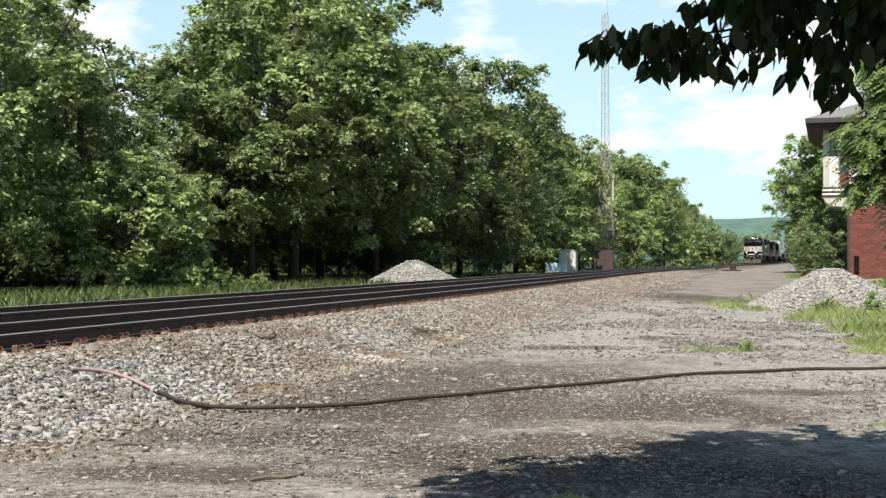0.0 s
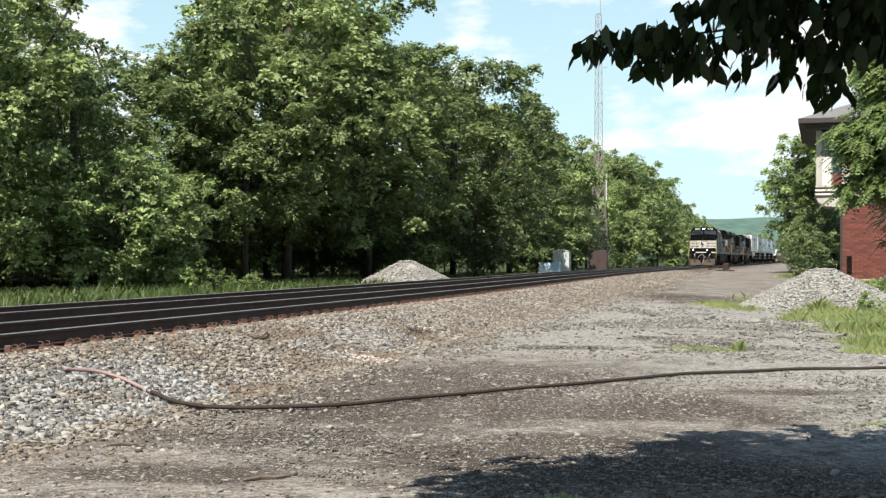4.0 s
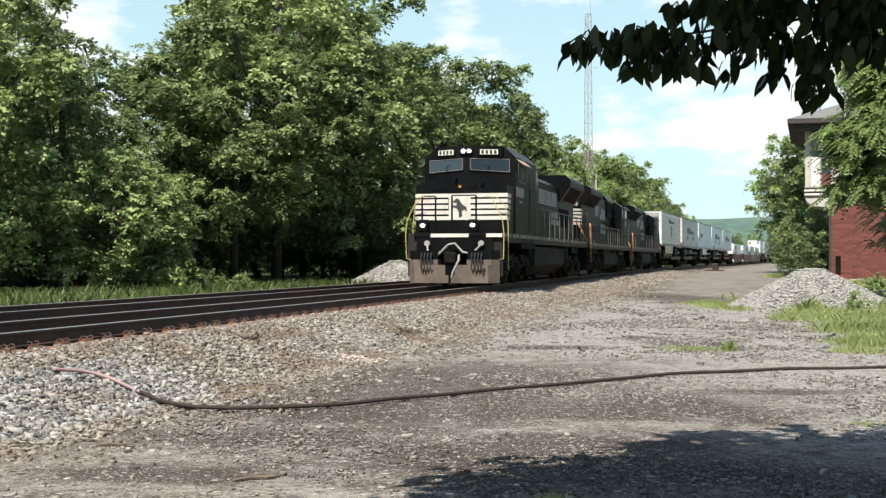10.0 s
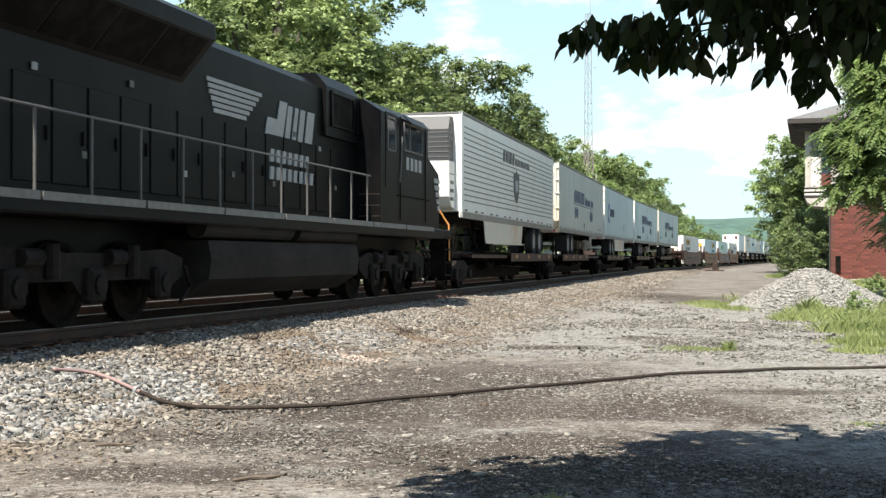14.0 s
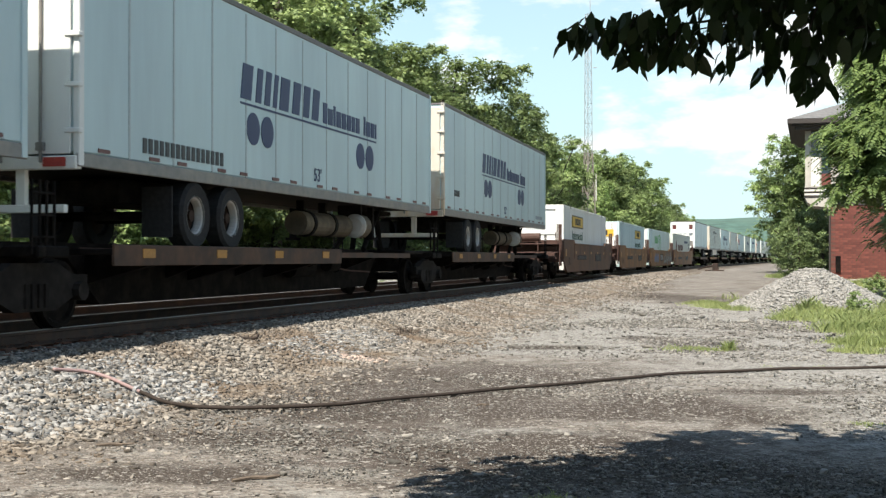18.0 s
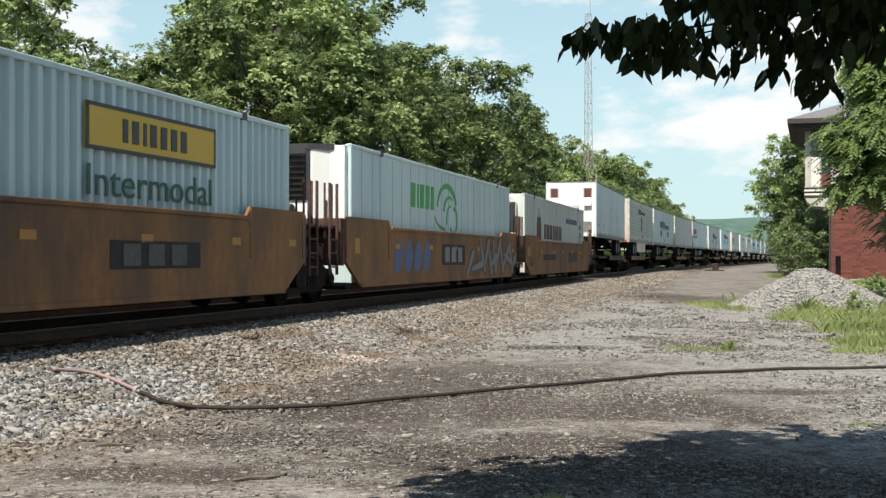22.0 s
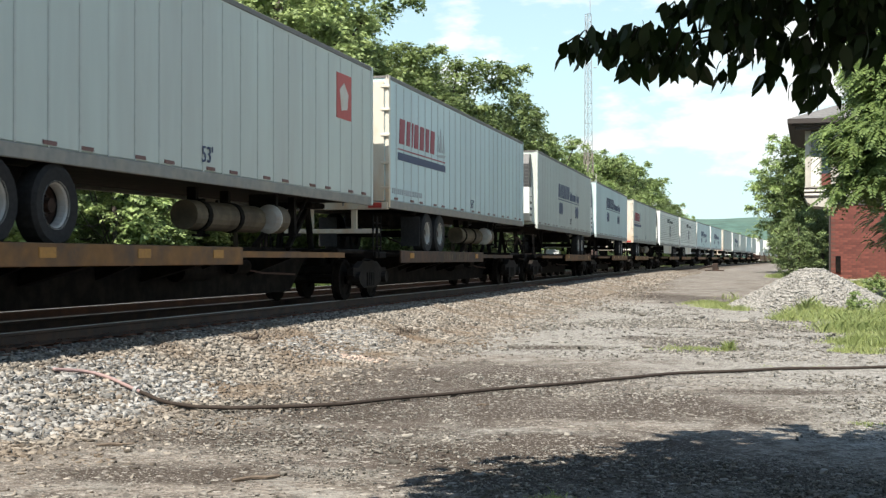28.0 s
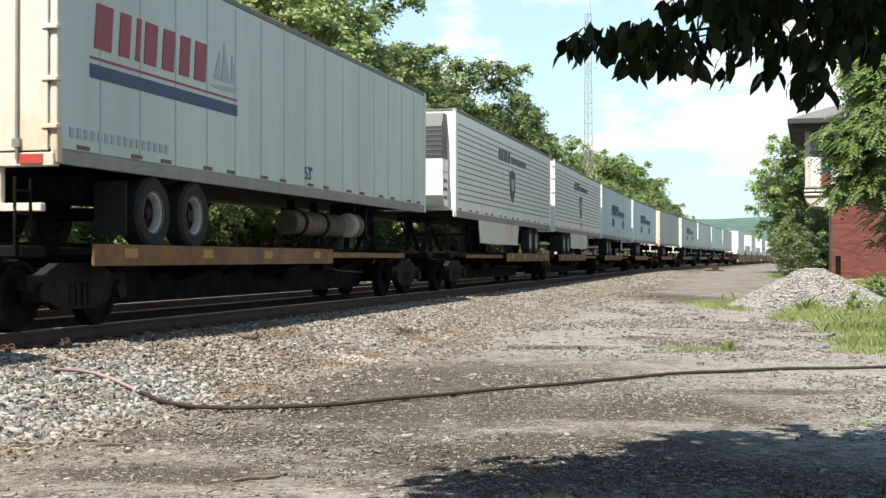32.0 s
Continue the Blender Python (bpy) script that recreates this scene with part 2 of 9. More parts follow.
def leaf_material(name, base, light, vary=0.35, glow=0.35, sheen=0.45):
    """Leaves: two greens from leaf to leaf, light coming through."""
    m = bpy.data.materials.new(name)
    m.use_nodes = True
    n, l = m.node_tree.nodes, m.node_tree.links
    p, out = n["Principled BSDF"], n["Material Output"]
    p.inputs["Roughness"].default_value = sheen
    p.inputs["Specular IOR Level"].default_value = 0.35
    geo, info, co = n.new("ShaderNodeNewGeometry"), n.new("ShaderNodeObjectInfo"), n.new("ShaderNodeTexCoord")
    big = n.new("ShaderNodeTexNoise")
    big.inputs["Scale"].default_value, big.inputs["Detail"].default_value = 0.45, 3
    l.new(co.outputs["Object"], big.inputs["Vector"])
    add = n.new("ShaderNodeMath")
    add.operation = "MULTIPLY_ADD"
    add.inputs[1].default_value = 0.55
    l.new(geo.outputs["Random Per Island"], add.inputs[0])
    r = n.new("ShaderNodeMapRange")
    r.inputs["From Min"].default_value, r.inputs["From Max"].default_value = 0.35, 0.65
    r.inputs["To Max"].default_value = 0.45
    l.new(big.outputs["Fac"], r.inputs["Value"])
    l.new(r.outputs["Result"], add.inputs[2])
    mix = n.new("ShaderNodeMixRGB")
    mix.inputs["Color1"].default_value, mix.inputs["Color2"].default_value = (*base, 1), (*light, 1)
    l.new(add.outputs[0], mix.inputs["Fac"])
    hsv = n.new("ShaderNodeHueSaturation")
    rv = n.new("ShaderNodeMapRange")
    rv.inputs["To Min"].default_value, rv.inputs["To Max"].default_value = 1 - vary, 1 + vary
    l.new(info.outputs["Random"], rv.inputs["Value"])
    l.new(rv.outputs["Result"], hsv.inputs["Value"])
    l.new(mix.outputs["Color"], hsv.inputs["Color"])
    l.new(hsv.outputs["Color"], p.inputs["Base Color"])
    tr = n.new("ShaderNodeBsdfTranslucent")
    l.new(hsv.outputs["Color"], tr.inputs["Color"])
    ms = n.new("ShaderNodeMixShader")
    ms.inputs["Fac"].default_value = glow
    l.new(p.outputs["BSDF"], ms.inputs[1])
    l.new(tr.outputs["BSDF"], ms.inputs[2])
    l.new(ms.outputs["Shader"], out.inputs["Surface"])
    return m


LEAF_OAK = leaf_material("leaf_green", (0.056, 0.084, 0.033), (0.43, 0.53, 0.215), vary=0.28, glow=0.36)
LEAF_LIGHT = leaf_material("leaf_light_green", (0.064, 0.100, 0.036), (0.43, 0.54, 0.21), vary=0.28, glow=0.36)
LEAF_DEEP = leaf_material("leaf_deep_green", (0.042, 0.068, 0.029), (0.32, 0.41, 0.165), vary=0.25, glow=0.34)
# near leaves: canopy shade is put into their dark green
LEAF_NEAR = leaf_material("leaf_shade_dark_near", (0.028, 0.052, 0.014), (0.05, 0.085, 0.02), glow=0.2)
LEAF_SUMAC = leaf_material("leaf_sumac", (0.050, 0.088, 0.028), (0.27, 0.36, 0.12), vary=0.1, glow=0.40)
GRASS = leaf_material("grass", (0.065, 0.10, 0.032), (0.19, 0.25, 0.08), glow=0.4)
WEED = leaf_material("weed_leaves", (0.25, 0.325, 0.105), (0.62, 0.66, 0.29), glow=0.5)
BARK = material("bark", (0.05, 0.04, 0.031), 0.9, vary=0.4, grain=12, bump=0.8, bump_scale=14, streak=4)
STONE_COARSE = material("coarse_grey_stone", (0.235, 0.228, 0.215), 0.85, vary=0.18, grain=25, island_vary=0.72, spec=0.3)
STONE = material("ballast_stone", (0.225, 0.202, 0.172), 0.85, vary=0.18, grain=25, island_vary=0.72, second=(0.165, 0.122, 0.085), second_scale=0.7, second_amount=0.35, spec=0.3)
STONE_YARD = material("yard_gravel_stone", (0.20, 0.187, 0.165), 0.85, vary=0.15, grain=40, island_vary=0.6, spec=0.25)
STONE_PALE = material("pale_stone", (0.3091, 0.2959, 0.2706), 0.85, vary=0.12, grain=40, island_vary=0.26, spec=0.3)
STEEL_RAIL = material("rusty_rail_steel", (0.030, 0.020, 0.016), 0.75, 0.2, vary=0.3, grain=25, second=(0.065, 0.034, 0.021), second_scale=3, second_amount=0.4)
STEEL_WORN = material("worn_rail_head", (0.33, 0.31, 0.29), 0.42, 0.55, vary=0.15, grain=15)
TIE = material("tie_wood", (0.085, 0.062, 0.048), 0.95, vary=0.3, grain=18, second=(0.22, 0.09, 0.045), second_scale=2.5, second_amount=0.45, object_vary=0.3)
RUST_DARK = material("brown_rust", (0.13, 0.078, 0.058), 0.9, 0.1, vary=0.3, grain=40)
RUST = material("rust", (0.165, 0.068, 0.038), 0.9, 0.1, vary=0.3, grain=40)
BLACK = material("black_locomotive_paint", (0.0042, 0.0044, 0.0052), 0.40, vary=0.3, grain=8, second=(0.0092, 0.0089, 0.0084), second_scale=0.9, second_amount=0.38, spec=0.07, streak=2.5, bump=0.06, bump_scale=3)
WHITE_BOX = material("white_trailer_panel", (0.62, 0.64, 0.63), 0.45, vary=0.04, grain=6, second=(0.55, 0.55, 0.52), second_scale=0.6, second_amount=0.3, streak=5)
BROWN_CAR = material("brown_car_paint", (0.215, 0.092, 0.024), 0.7, vary=0.18, grain=10, second=(0.085, 0.046, 0.024), second_scale=0.8, second_amount=0.42, streak=2.5)
BROWN_DARK = material("dark_brown_car_paint", (0.118, 0.050, 0.022), 0.7, vary=0.18, grain=10, second=(0.060, 0.030, 0.018), second_scale=0.8, second_amount=0.42, streak=2.5)
# dark brick patches carry both weathering and painted leaf shadow
BRICK = material("brick", (0.175, 0.052, 0.038), 0.9, vary=0.25, grain=6, object_vary=0.3, island_vary=0.25, second=(0.085, 0.034, 0.028), second_scale=0.9, second_amount=0.45)
# distance haze is mixed into the ridge's bluish greens
HILL = material("hazed_wooded_hill", (0.060, 0.115, 0.092), 1.0, vary=0.4, grain=0.035, second=(0.085, 0.14, 0.10), second_scale=0.006, second_amount=0.6)


def ground_material():
    """Yard dirt and gravel, with dark worn lanes, pale stone, brown litter and grass soil by distance from the track."""
    m = bpy.data.materials.new("yard_ground")
    m.use_nodes = True
    n, l = m.node_tree.nodes, m.node_tree.links
    p = n["Principled BSDF"]
    p.inputs["Roughness"].default_value = 0.95
    p.inputs["Specular IOR Level"].default_value = 0.15
    co = n.new("ShaderNodeTexCoord")

    def noise_of(scale, detail=5, rough=0.6, stretch=None):
        t = n.new("ShaderNodeTexNoise")
        t.inputs["Scale"].default_value, t.inputs["Detail"].default_value, t.inputs["Roughness"].default_value = scale, detail, rough
        if stretch:
            mp = n.new("ShaderNodeMapping")
            mp.inputs["Scale"].default_value = stretch
            mp.inputs["Rotation"].default_value = (0, 0, radians(-14))
            l.new(co.outputs["Object"], mp.inputs["Vector"])
            l.new(mp.outputs["Vector"], t.inputs["Vector"])
        else:
            l.new(co.outputs["Object"], t.inputs["Vector"])
        return t.outputs["Fac"]

    def ramp(v, a, b):
        r = n.new("ShaderNodeMapRange")
        r.inputs["From Min"].default_value, r.inputs["From Max"].default_value = a, b
        l.new(v, r.inputs["Value"])
        return r.outputs["Result"]

    def mix(f, a, b, mode="MIX"):
        x = n.new("ShaderNodeMixRGB")
        x.blend_type = mode
        for s, i in ((f, "Fac"), (a, "Color1"), (b, "Color2")):
            if isinstance(s, (tuple, float)):
                x.inputs[i].default_value = s if isinstance(s, float) else (*s, 1)
            else:
                l.new(s, x.inputs[i])
        return x.outputs["Color"]

    zone = n.new("ShaderNodeAttribute")
    zone.attribute_name = "zone"
    sep = n.new("ShaderNodeSeparateColor")
    l.new(zone.outputs["Color"], sep.inputs["Color"])
    vor = n.new("ShaderNodeTexVoronoi")
    vor.inputs["Scale"].default_value = 21
    l.new(co.outputs["Object"], vor.inputs["Vector"])
    vs = n.new("ShaderNodeSeparateColor")
    l.new(vor.outputs["Color"], vs.inputs["Color"])
    gravel = mix(vs.outputs["Red"], (0.108, 0.091, 0.077), (0.295, 0.262, 0.224))
    dirt = mix(ramp(noise_of(38), 0.35, 0.7), (0.078, 0.062, 0.052), (0.150, 0.123, 0.104))
    dark = mix(ramp(noise_of(60), 0.4, 0.68), (0.051, 0.040, 0.033), (0.100, 0.082, 0.066))
    yard = mix(ramp(noise_of(0.55, 6, 0.7, (0.8, 1.25, 1)), 0.37, 0.53), dirt, gravel)
    yard = mix(ramp(noise_of(0.30, 4, 0.65, (0.7, 1.35, 1)), 0.55, 0.65), yard, dark)
    # loose stone gathered in small drifts
    drift = n.new("ShaderNodeMath")
    drift.operation = "MULTIPLY"
    drift.inputs[1].default_value = 0.75
    l.new(ramp(noise_of(1.5, 9, 0.74), 0.50, 0.58), drift.inputs[0])
    yard = mix(drift.outputs[0], yard, (0.30, 0.285, 0.255))
    hollow = n.new("ShaderNodeMath")
    hollow.operation = "MULTIPLY"
    hollow.inputs[1].default_value = 0.7
    l.new(ramp(noise_of(1.9, 9, 0.74), 0.54, 0.61), hollow.inputs[0])
    yard = mix(hollow.outputs[0], yard, (0.062, 0.052, 0.044))
    spot = n.new("ShaderNodeAttribute")
    spot.attribute_name = "spot"
    sp = n.new("ShaderNodeSeparateColor")
    l.new(spot.outputs["Color"], sp.inputs["Color"])

    def blot(channel, scale):
        a = n.new("ShaderNodeMath")
        a.operation = "MULTIPLY_ADD"
        a.inputs[1].default_value = 1.0
        l.new(sp.outputs[channel], a.inputs[0])
        b = n.new("ShaderNodeMath")
        b.operation = "SUBTRACT"
        b.inputs[1].default_value = 0.5
        l.new(noise_of(scale, 6, 0.7), b.inputs[0])
        l.new(b.outputs[0], a.inputs[2])
        return ramp(a.outputs[0], 0.36, 0.62)
    pale = mix(vs.outputs["Red"], (0.155, 0.146, 0.131), (0.40, 0.385, 0.35))
    pale = mix(ramp(noise_of(5.0, 9, 0.85), 0.52, 0.62), pale, (0.115, 0.102, 0.088))
    yard = mix(blot("Green", 0.9), yard, pale)
    yard = mix(blot("Red", 1.1), yard, dark)
    flecks = ramp(noise_of(19, 3, 0.7), 0.66, 0.72)
    yard = mix(flecks, yard, (0.336, 0.315, 0.281))
    # pebbles of three sizes pressed into the dirt
    for size, some in ((12, 0.80), (26, 0.66), (52, 0.60)):
        peb = n.new("ShaderNodeTexVoronoi")
        peb.inputs["Scale"].default_value = size
        l.new(co.outputs["Object"], peb.inputs["Vector"])
        ps = n.new("ShaderNodeSeparateColor")
        l.new(peb.outputs["Color"], ps.inputs["Color"])
        show = n.new("ShaderNodeMath")
        show.operation = "MULTIPLY"
        l.new(ramp(ps.outputs["Blue"], some, some + 0.06), show.inputs[0])
        l.new(ramp(peb.outputs["Distance"], 0.44, 0.36), show.inputs[1])
        yard = mix(show.outputs[0], yard, mix(ps.outputs["Red"], (0.070, 0.060, 0.052), (0.400, 0.370, 0.325)))
    brown = mix(vs.outputs["Green"], (0.056, 0.041, 0.030), (0.165, 0.135, 0.105))
    ballast = mix(ramp(noise_of(0.8, 5, 0.65), 0.42, 0.6), brown, mix(0.45, gravel, (0.045, 0.038, 0.030)))
    soil = mix(ramp(noise_of(9), 0.35, 0.65), (0.026, 0.038, 0.013), (0.064, 0.075, 0.026))
    colour = mix(sep.outputs["Red"], yard, ballast)
    colour = mix(sep.outputs["Green"], colour, soil)
    rusty = mix(ramp(noise_of(11), 0.4, 0.6), (0.034, 0.024, 0.018), (0.071, 0.046, 0.032))
    colour = mix(sep.outputs["Blue"], colour, rusty)
    l.new(colour, p.inputs["Base Color"])
    b1 = n.new("ShaderNodeBump")
    b1.inputs["Strength"].default_value, b1.inputs["Distance"].default_value = 0.7, 0.03
    l.new(vor.outputs["Distance"], b1.inputs["Height"])
    b2 = n.new("ShaderNodeBump")
    b2.inputs["Strength"].default_value, b2.inputs["Distance"].default_value = 0.55, 0.025
    l.new(noise_of(55, 4), b2.inputs["Height"])
    l.new(b1.outputs["Normal"], b2.inputs["Normal"])
    l.new(b2.outputs["Normal"], p.inputs["Normal"])
    return m


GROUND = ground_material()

# ---- ground: one sheet to the horizon, in the track's own grid ----
def build_ground():
    us = np.concatenate([np.array([-4200, -3000, -2200, -1600, -1100, -800, -600, -480, -400, -340.0]), np.arange(-300, -80, 8.0),
                         np.arange(-80, -36, 2.0), np.arange(-36, 34, 0.4), np.array([34, 40, 50, 70, 110, 200, 400, 900, 2000, 4000.0])])
    ds = np.concatenate([np.array([-4500, -2500, -1400, -800, -450, -250, -120, -60, -40.0]), np.arange(-30, -9, 2.0), np.arange(-9, 4.6, 0.3),
                         np.arange(4.6, 22, 0.4), np.array([24, 28, 34, 42, 60, 90, 140, 250, 450, 900, 1800, 4500.0])])
    n0 = np.radians(253.5)
    verts, zone = [], []
    for u in us:
        uc = np.clip(u, -1090, 490)
        x, y = line(uc)
        th = np.interp(uc, LINE_U, LINE_TH)
        x, y = x + np.cos(th) * (u - uc), y + np.sin(th) * (u - uc)
        near = np.clip(ds, -60, 60)
        px = x - np.sin(th) * near - np.sin(n0) * (ds - near)
        py = y + np.cos(th) * near + np.cos(n0) * (ds - near)
        lev = yard_level(py)
        z = np.interp(ds, PROFILE_D, PROFILE_Z)
        z = np.where(ds > 1.5, z + lev * np.clip((ds - 1.5) / 2.0, 0, 1), z)
        for a, b, c, d in zip(px, py, z, ds):
            rough = 0.0
            if -40 < u < 34 and -9 < d < 22:
                rough = 0.014 * (noise.noise((a * 0.6, b * 0.6, 3.1))) + 0.007 * noise.noise((a * 2.3, b * 2.3, 1.7))
                if d > 1.6:
                    rough += 0.018 * noise.noise((a * 0.25, b * 0.25, 9.0))
                else:
                    rough *= 0.3
            verts.append((a, b, c + rough))
            edge = 3.9 + 0.9 * noise.noise((a * 0.35, b * 0.35, 5.0)) + 0.6 * noise.noise((a * 1.3, b * 1.3, 6.0))
            ball = float(np.clip((edge - d) / 1.3, 0, 1)) * float(np.clip((d + 7.6) / 0.6, 0, 1))
            soil = float(np.clip((-7.0 - d) / 0.8, 0, 1))
            weedy = noise.noise((a * 0.2, b * 0.2, 7.0))
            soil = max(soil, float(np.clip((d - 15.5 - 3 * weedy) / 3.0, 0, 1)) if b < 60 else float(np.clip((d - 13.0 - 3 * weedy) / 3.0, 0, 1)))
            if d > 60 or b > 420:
                soil = 1.0
            rust = float(np.clip(1 - abs(abs(d) - 0.9) / 0.9, 0, 1)) if -2.2 < d < 2.0 else 0.0
            zone.append((ball, soil, rust * 0.85, 1.0))
    spot = []
    # worn dark lanes and spreads of paler gravel: (x, y, half length, half width, turn)
    darks = [(-0.3, 14.5, 2.0, 3.0, 0), (0.8, 9.7, 1.5, 1.5, 0), (2.4, 13.0, 1.0, 1.5, -20), (-0.2, 16.2, 2.5, 2.0, 0), (-2.2, 11.05, 0.9, 0.25, 4), (0.6, 12.6, 3.2, 0.8, 3), (4.3, 22.5, 0.6, 2.0, -20), (3.9, 14.4, 1.0, 0.3, 0), (1.6, 8.9, 1.3, 0.5, 0), (8.8, 45.0, 1.6, 9.0, -14), (1.9, 21.5, 1.0, 0.5, 0), (-1.3, 10.6, 1.4, 0.3, 0), (-2.1, 8.9, 0.9, 0.4, 0)]
    pales = [(2.2, 21.5, 2.0, 2.2, -10), (4.5, 30.0, 2.5, 4.0, -14), (8.7, 29.0, 2.4, 7.0, -14), (7.6, 22.0, 2.8, 4.0, -10), (6.3, 16.5, 3.2, 2.6, 0), (5.2, 38.0, 2.0, 9.0, -14), (3.0, 25.0, 2.2, 4.5, -14), (7.2, 19.0, 3.5, 3.0, 0), (10.5, 24.0, 3.0, 6.0, -10), (5.5, 12.6, 2.2, 1.4, 0), (-4.2, 12.2, 1.3, 1.4, 0), (9.0, 33.0, 2.0, 6.0, -12), (4.6, 11.0, 1.5, 1.2, 0), (0.6, 10.9, 0.9, 0.35, 0)]
    for a, b, c in verts:
        best = []
        for group in (darks, pales):
            k = 0.0
            if 5 < b < 70 and abs(a) < 30:
                for cx, cy, rx, ry, turn in group:
                    q = radians(turn)
                    dx, dy = a - cx, b - cy
                    e = math.hypot((dx * math.cos(q) - dy * math.sin(q)) / rx, (dx * math.sin(q) + dy * math.cos(q)) / ry)
                    k = max(k, 1.0 - 0.5 * e)
            best.append(max(0.0, min(1.0, k)))
        spot.append((best[0], best[1], 0, 1))
    nd = len(ds)
    faces = [(i * nd + j, i * nd + j + 1, (i + 1) * nd + j + 1, (i + 1) * nd + j) for i in range(len(us) - 1) for j in range(nd - 1)]
    me = quick_mesh("ground", verts, faces, GROUND, True)
    at = me.color_attributes.new("zone", "FLOAT_COLOR", "POINT")
    at.data.foreach_set("color", np.asarray(zone, np.float32).ravel())
    at = me.color_attributes.new("spot", "FLOAT_COLOR", "POINT")
    at.data.foreach_set("color", np.asarray(spot, np.float32).ravel())
    if me.polygons[0].normal.z < 0:
        me.flip_normals()
    return tagged(new("ground", me), "gravel and packed dirt railway yard with worn dark lanes", "ground", kind="structure")


build_ground()

# ---- far wooded ridge ----
def build_ridge():
    v, f = [], []
    xs = np.linspace(-700, 3600, 120)
    for i, x in enumerate(xs):
        h = 92 + 10 * noise.noise((x * 0.0012, 0, 0)) + 4 * noise.noise((x * 0.006, 2, 0)) - max(0, 700 - x) * 0.03
        rows = [(2450, -5), (2560, h * 0.45), (2700, h * 0.8), (2850, h), (3300, h * 0.6)]
        for y, z in rows:
            v.append((x, y + 60 * noise.noise((x * 0.002, z, 4)), z + (2.5 * noise.noise((x * 0.02, z * 0.05, 1)) if z > 0 else 0)))
    k = 5
    for i in range(len(xs) - 1):
        for j in range(k - 1):
            f.append((i * k + j, (i + 1) * k + j, (i + 1) * k + j + 1, i * k + j + 1))
    me = quick_mesh("ridge", v, f, HILL, True)
    tagged(new("backdrop_ridge", me), "long wooded ridge, hazy green in the distance", "hill", kind="structure")


build_ridge()

# ---- tracks ----
def sweep(us, d, profile, z0):
    """A closed cross-section (across, up) drawn along the line."""
    v, f, m = [], [], len(profile)
    for u in us:
        for a, h in profile:
            x, y = line(u, d + a)
            v.append((float(x), float(y), z0 + h))
    for i in range(len(us) - 1):
        for j in range(m):
            f.append((i * m + j, i * m + (j + 1) % m, (i + 1) * m + (j + 1) % m, (i + 1) * m + j))
    return v, f


RAIL_FOOT = [(-0.075, -0.18), (0.075, -0.18), (0.075, -0.165), (0.012, -0.145), (0.012, -0.05), (0.036, -0.04), (0.036, -0.008), (-0.036, -0.008), (-0.036, -0.04), (-0.012, -0.05), (-0.012, -0.145), (-0.075, -0.165)]
RAIL_CAP = [(-0.034, -0.0075), (0.034, -0.0075), (0.030, 0.0), (-0.030, 0.0)]
TRACK_U = np.concatenate([np.arange(-1080, -60, 6.0), np.arange(-60, 30, 1.5), np.arange(30, 200, 10.0)])
tracks = []
for d0, top, lab in ((0.0, RAIL, "ballasted railway track with rusty steel rails in use"), (-GAP, RAIL - 0.05, "second ballasted railway track with rusty rails")):
    track = thing("railway_track", lab, "railway track", kind="structure")
    tracks.append((track, d0, top))
    for s in (-1, 1):
        v, f = sweep(TRACK_U, d0 + s * 0.755, RAIL_FOOT, top)
        sh = Shape().add(v, f)
        rail = part("rail", sh, STEEL_RAIL, track)
        v, f = sweep(TRACK_U, d0 + s * 0.755, RAIL_CAP, top)
        part("rail_head", Shape().add(v, f), STEEL_WORN, rail, "worn bright rail head")

# ---- trees and bushes ----
def leaf_cloud(rng, centres, radii, per, size, up=0.55, flat=0.6, long=1.7, curl=0.25, spray=11):
    """Leaves in clumps: sprays of leaves on drooping twigs over the outer part of each clump, each leaf a bent pair of triangles."""
    k = max(1, per // spray)
    m = len(centres) * k
    c = np.repeat(np.asarray(centres, float), k, 0)
    r = np.repeat(np.asarray(radii, float), k)
    unit = lambda a: a / np.linalg.norm(a, axis=1)[:, None]
    d = rng.normal(size=(m, 3))
    d[:, 2] += up
    d = unit(d)
    root = c + d * (r * rng.uniform(0.4, 1.0, m) ** 0.6)[:, None] * np.array([1, 1, flat])
    way = unit(d * np.array([1, 1, 0.5]) + rng.normal(size=(m, 3)) * 0.35 + np.array([0, 0, -0.30]))
    face = unit(d * 0.45 + rng.normal(size=(m, 3)) * 0.22 + np.array([0, 0, 0.75]))
    side = unit(np.cross(way, face))
    n = m * spray
    root, way, face, side = (np.repeat(a, spray, 0) for a in (root, way, face, side))
    t = rng.uniform(-0.7, 1.0, n)
    lat = rng.normal(size=n) * 0.34 * (1.1 - 0.5 * np.abs(t))
    reach = size * rng.uniform(2.2, 3.4, m).repeat(spray)
    p = root + way * (t * reach)[:, None] + side * (lat * reach)[:, None] + rng.normal(size=(n, 3)) * size * 0.28
    p[:, 2] -= reach * 0.25 * np.clip(t, 0, 1) ** 2
    nrm = unit(face + rng.normal(size=(n, 3)) * 0.33)
    tip = unit(np.cross(np.cross(nrm, way * 0.7 + side * np.sign(lat)[:, None] * 0.8 + rng.normal(size=(n, 3)) * 0.3), nrm))
    b = np.cross(nrm, tip)
    s = size * rng.uniform(0.6, 1.35, n)
    tip, wid = tip * (s * long * 0.5)[:, None], b * (s * 0.5)[:, None]
    lift = nrm * (s * curl)[:, None]
    v = np.stack([p - tip, p + wid + lift * 0.6, p + tip, p - wid + lift * 0.6], 1).reshape(-1, 3)
    return v, np.arange(n * 4).reshape(n, 4)


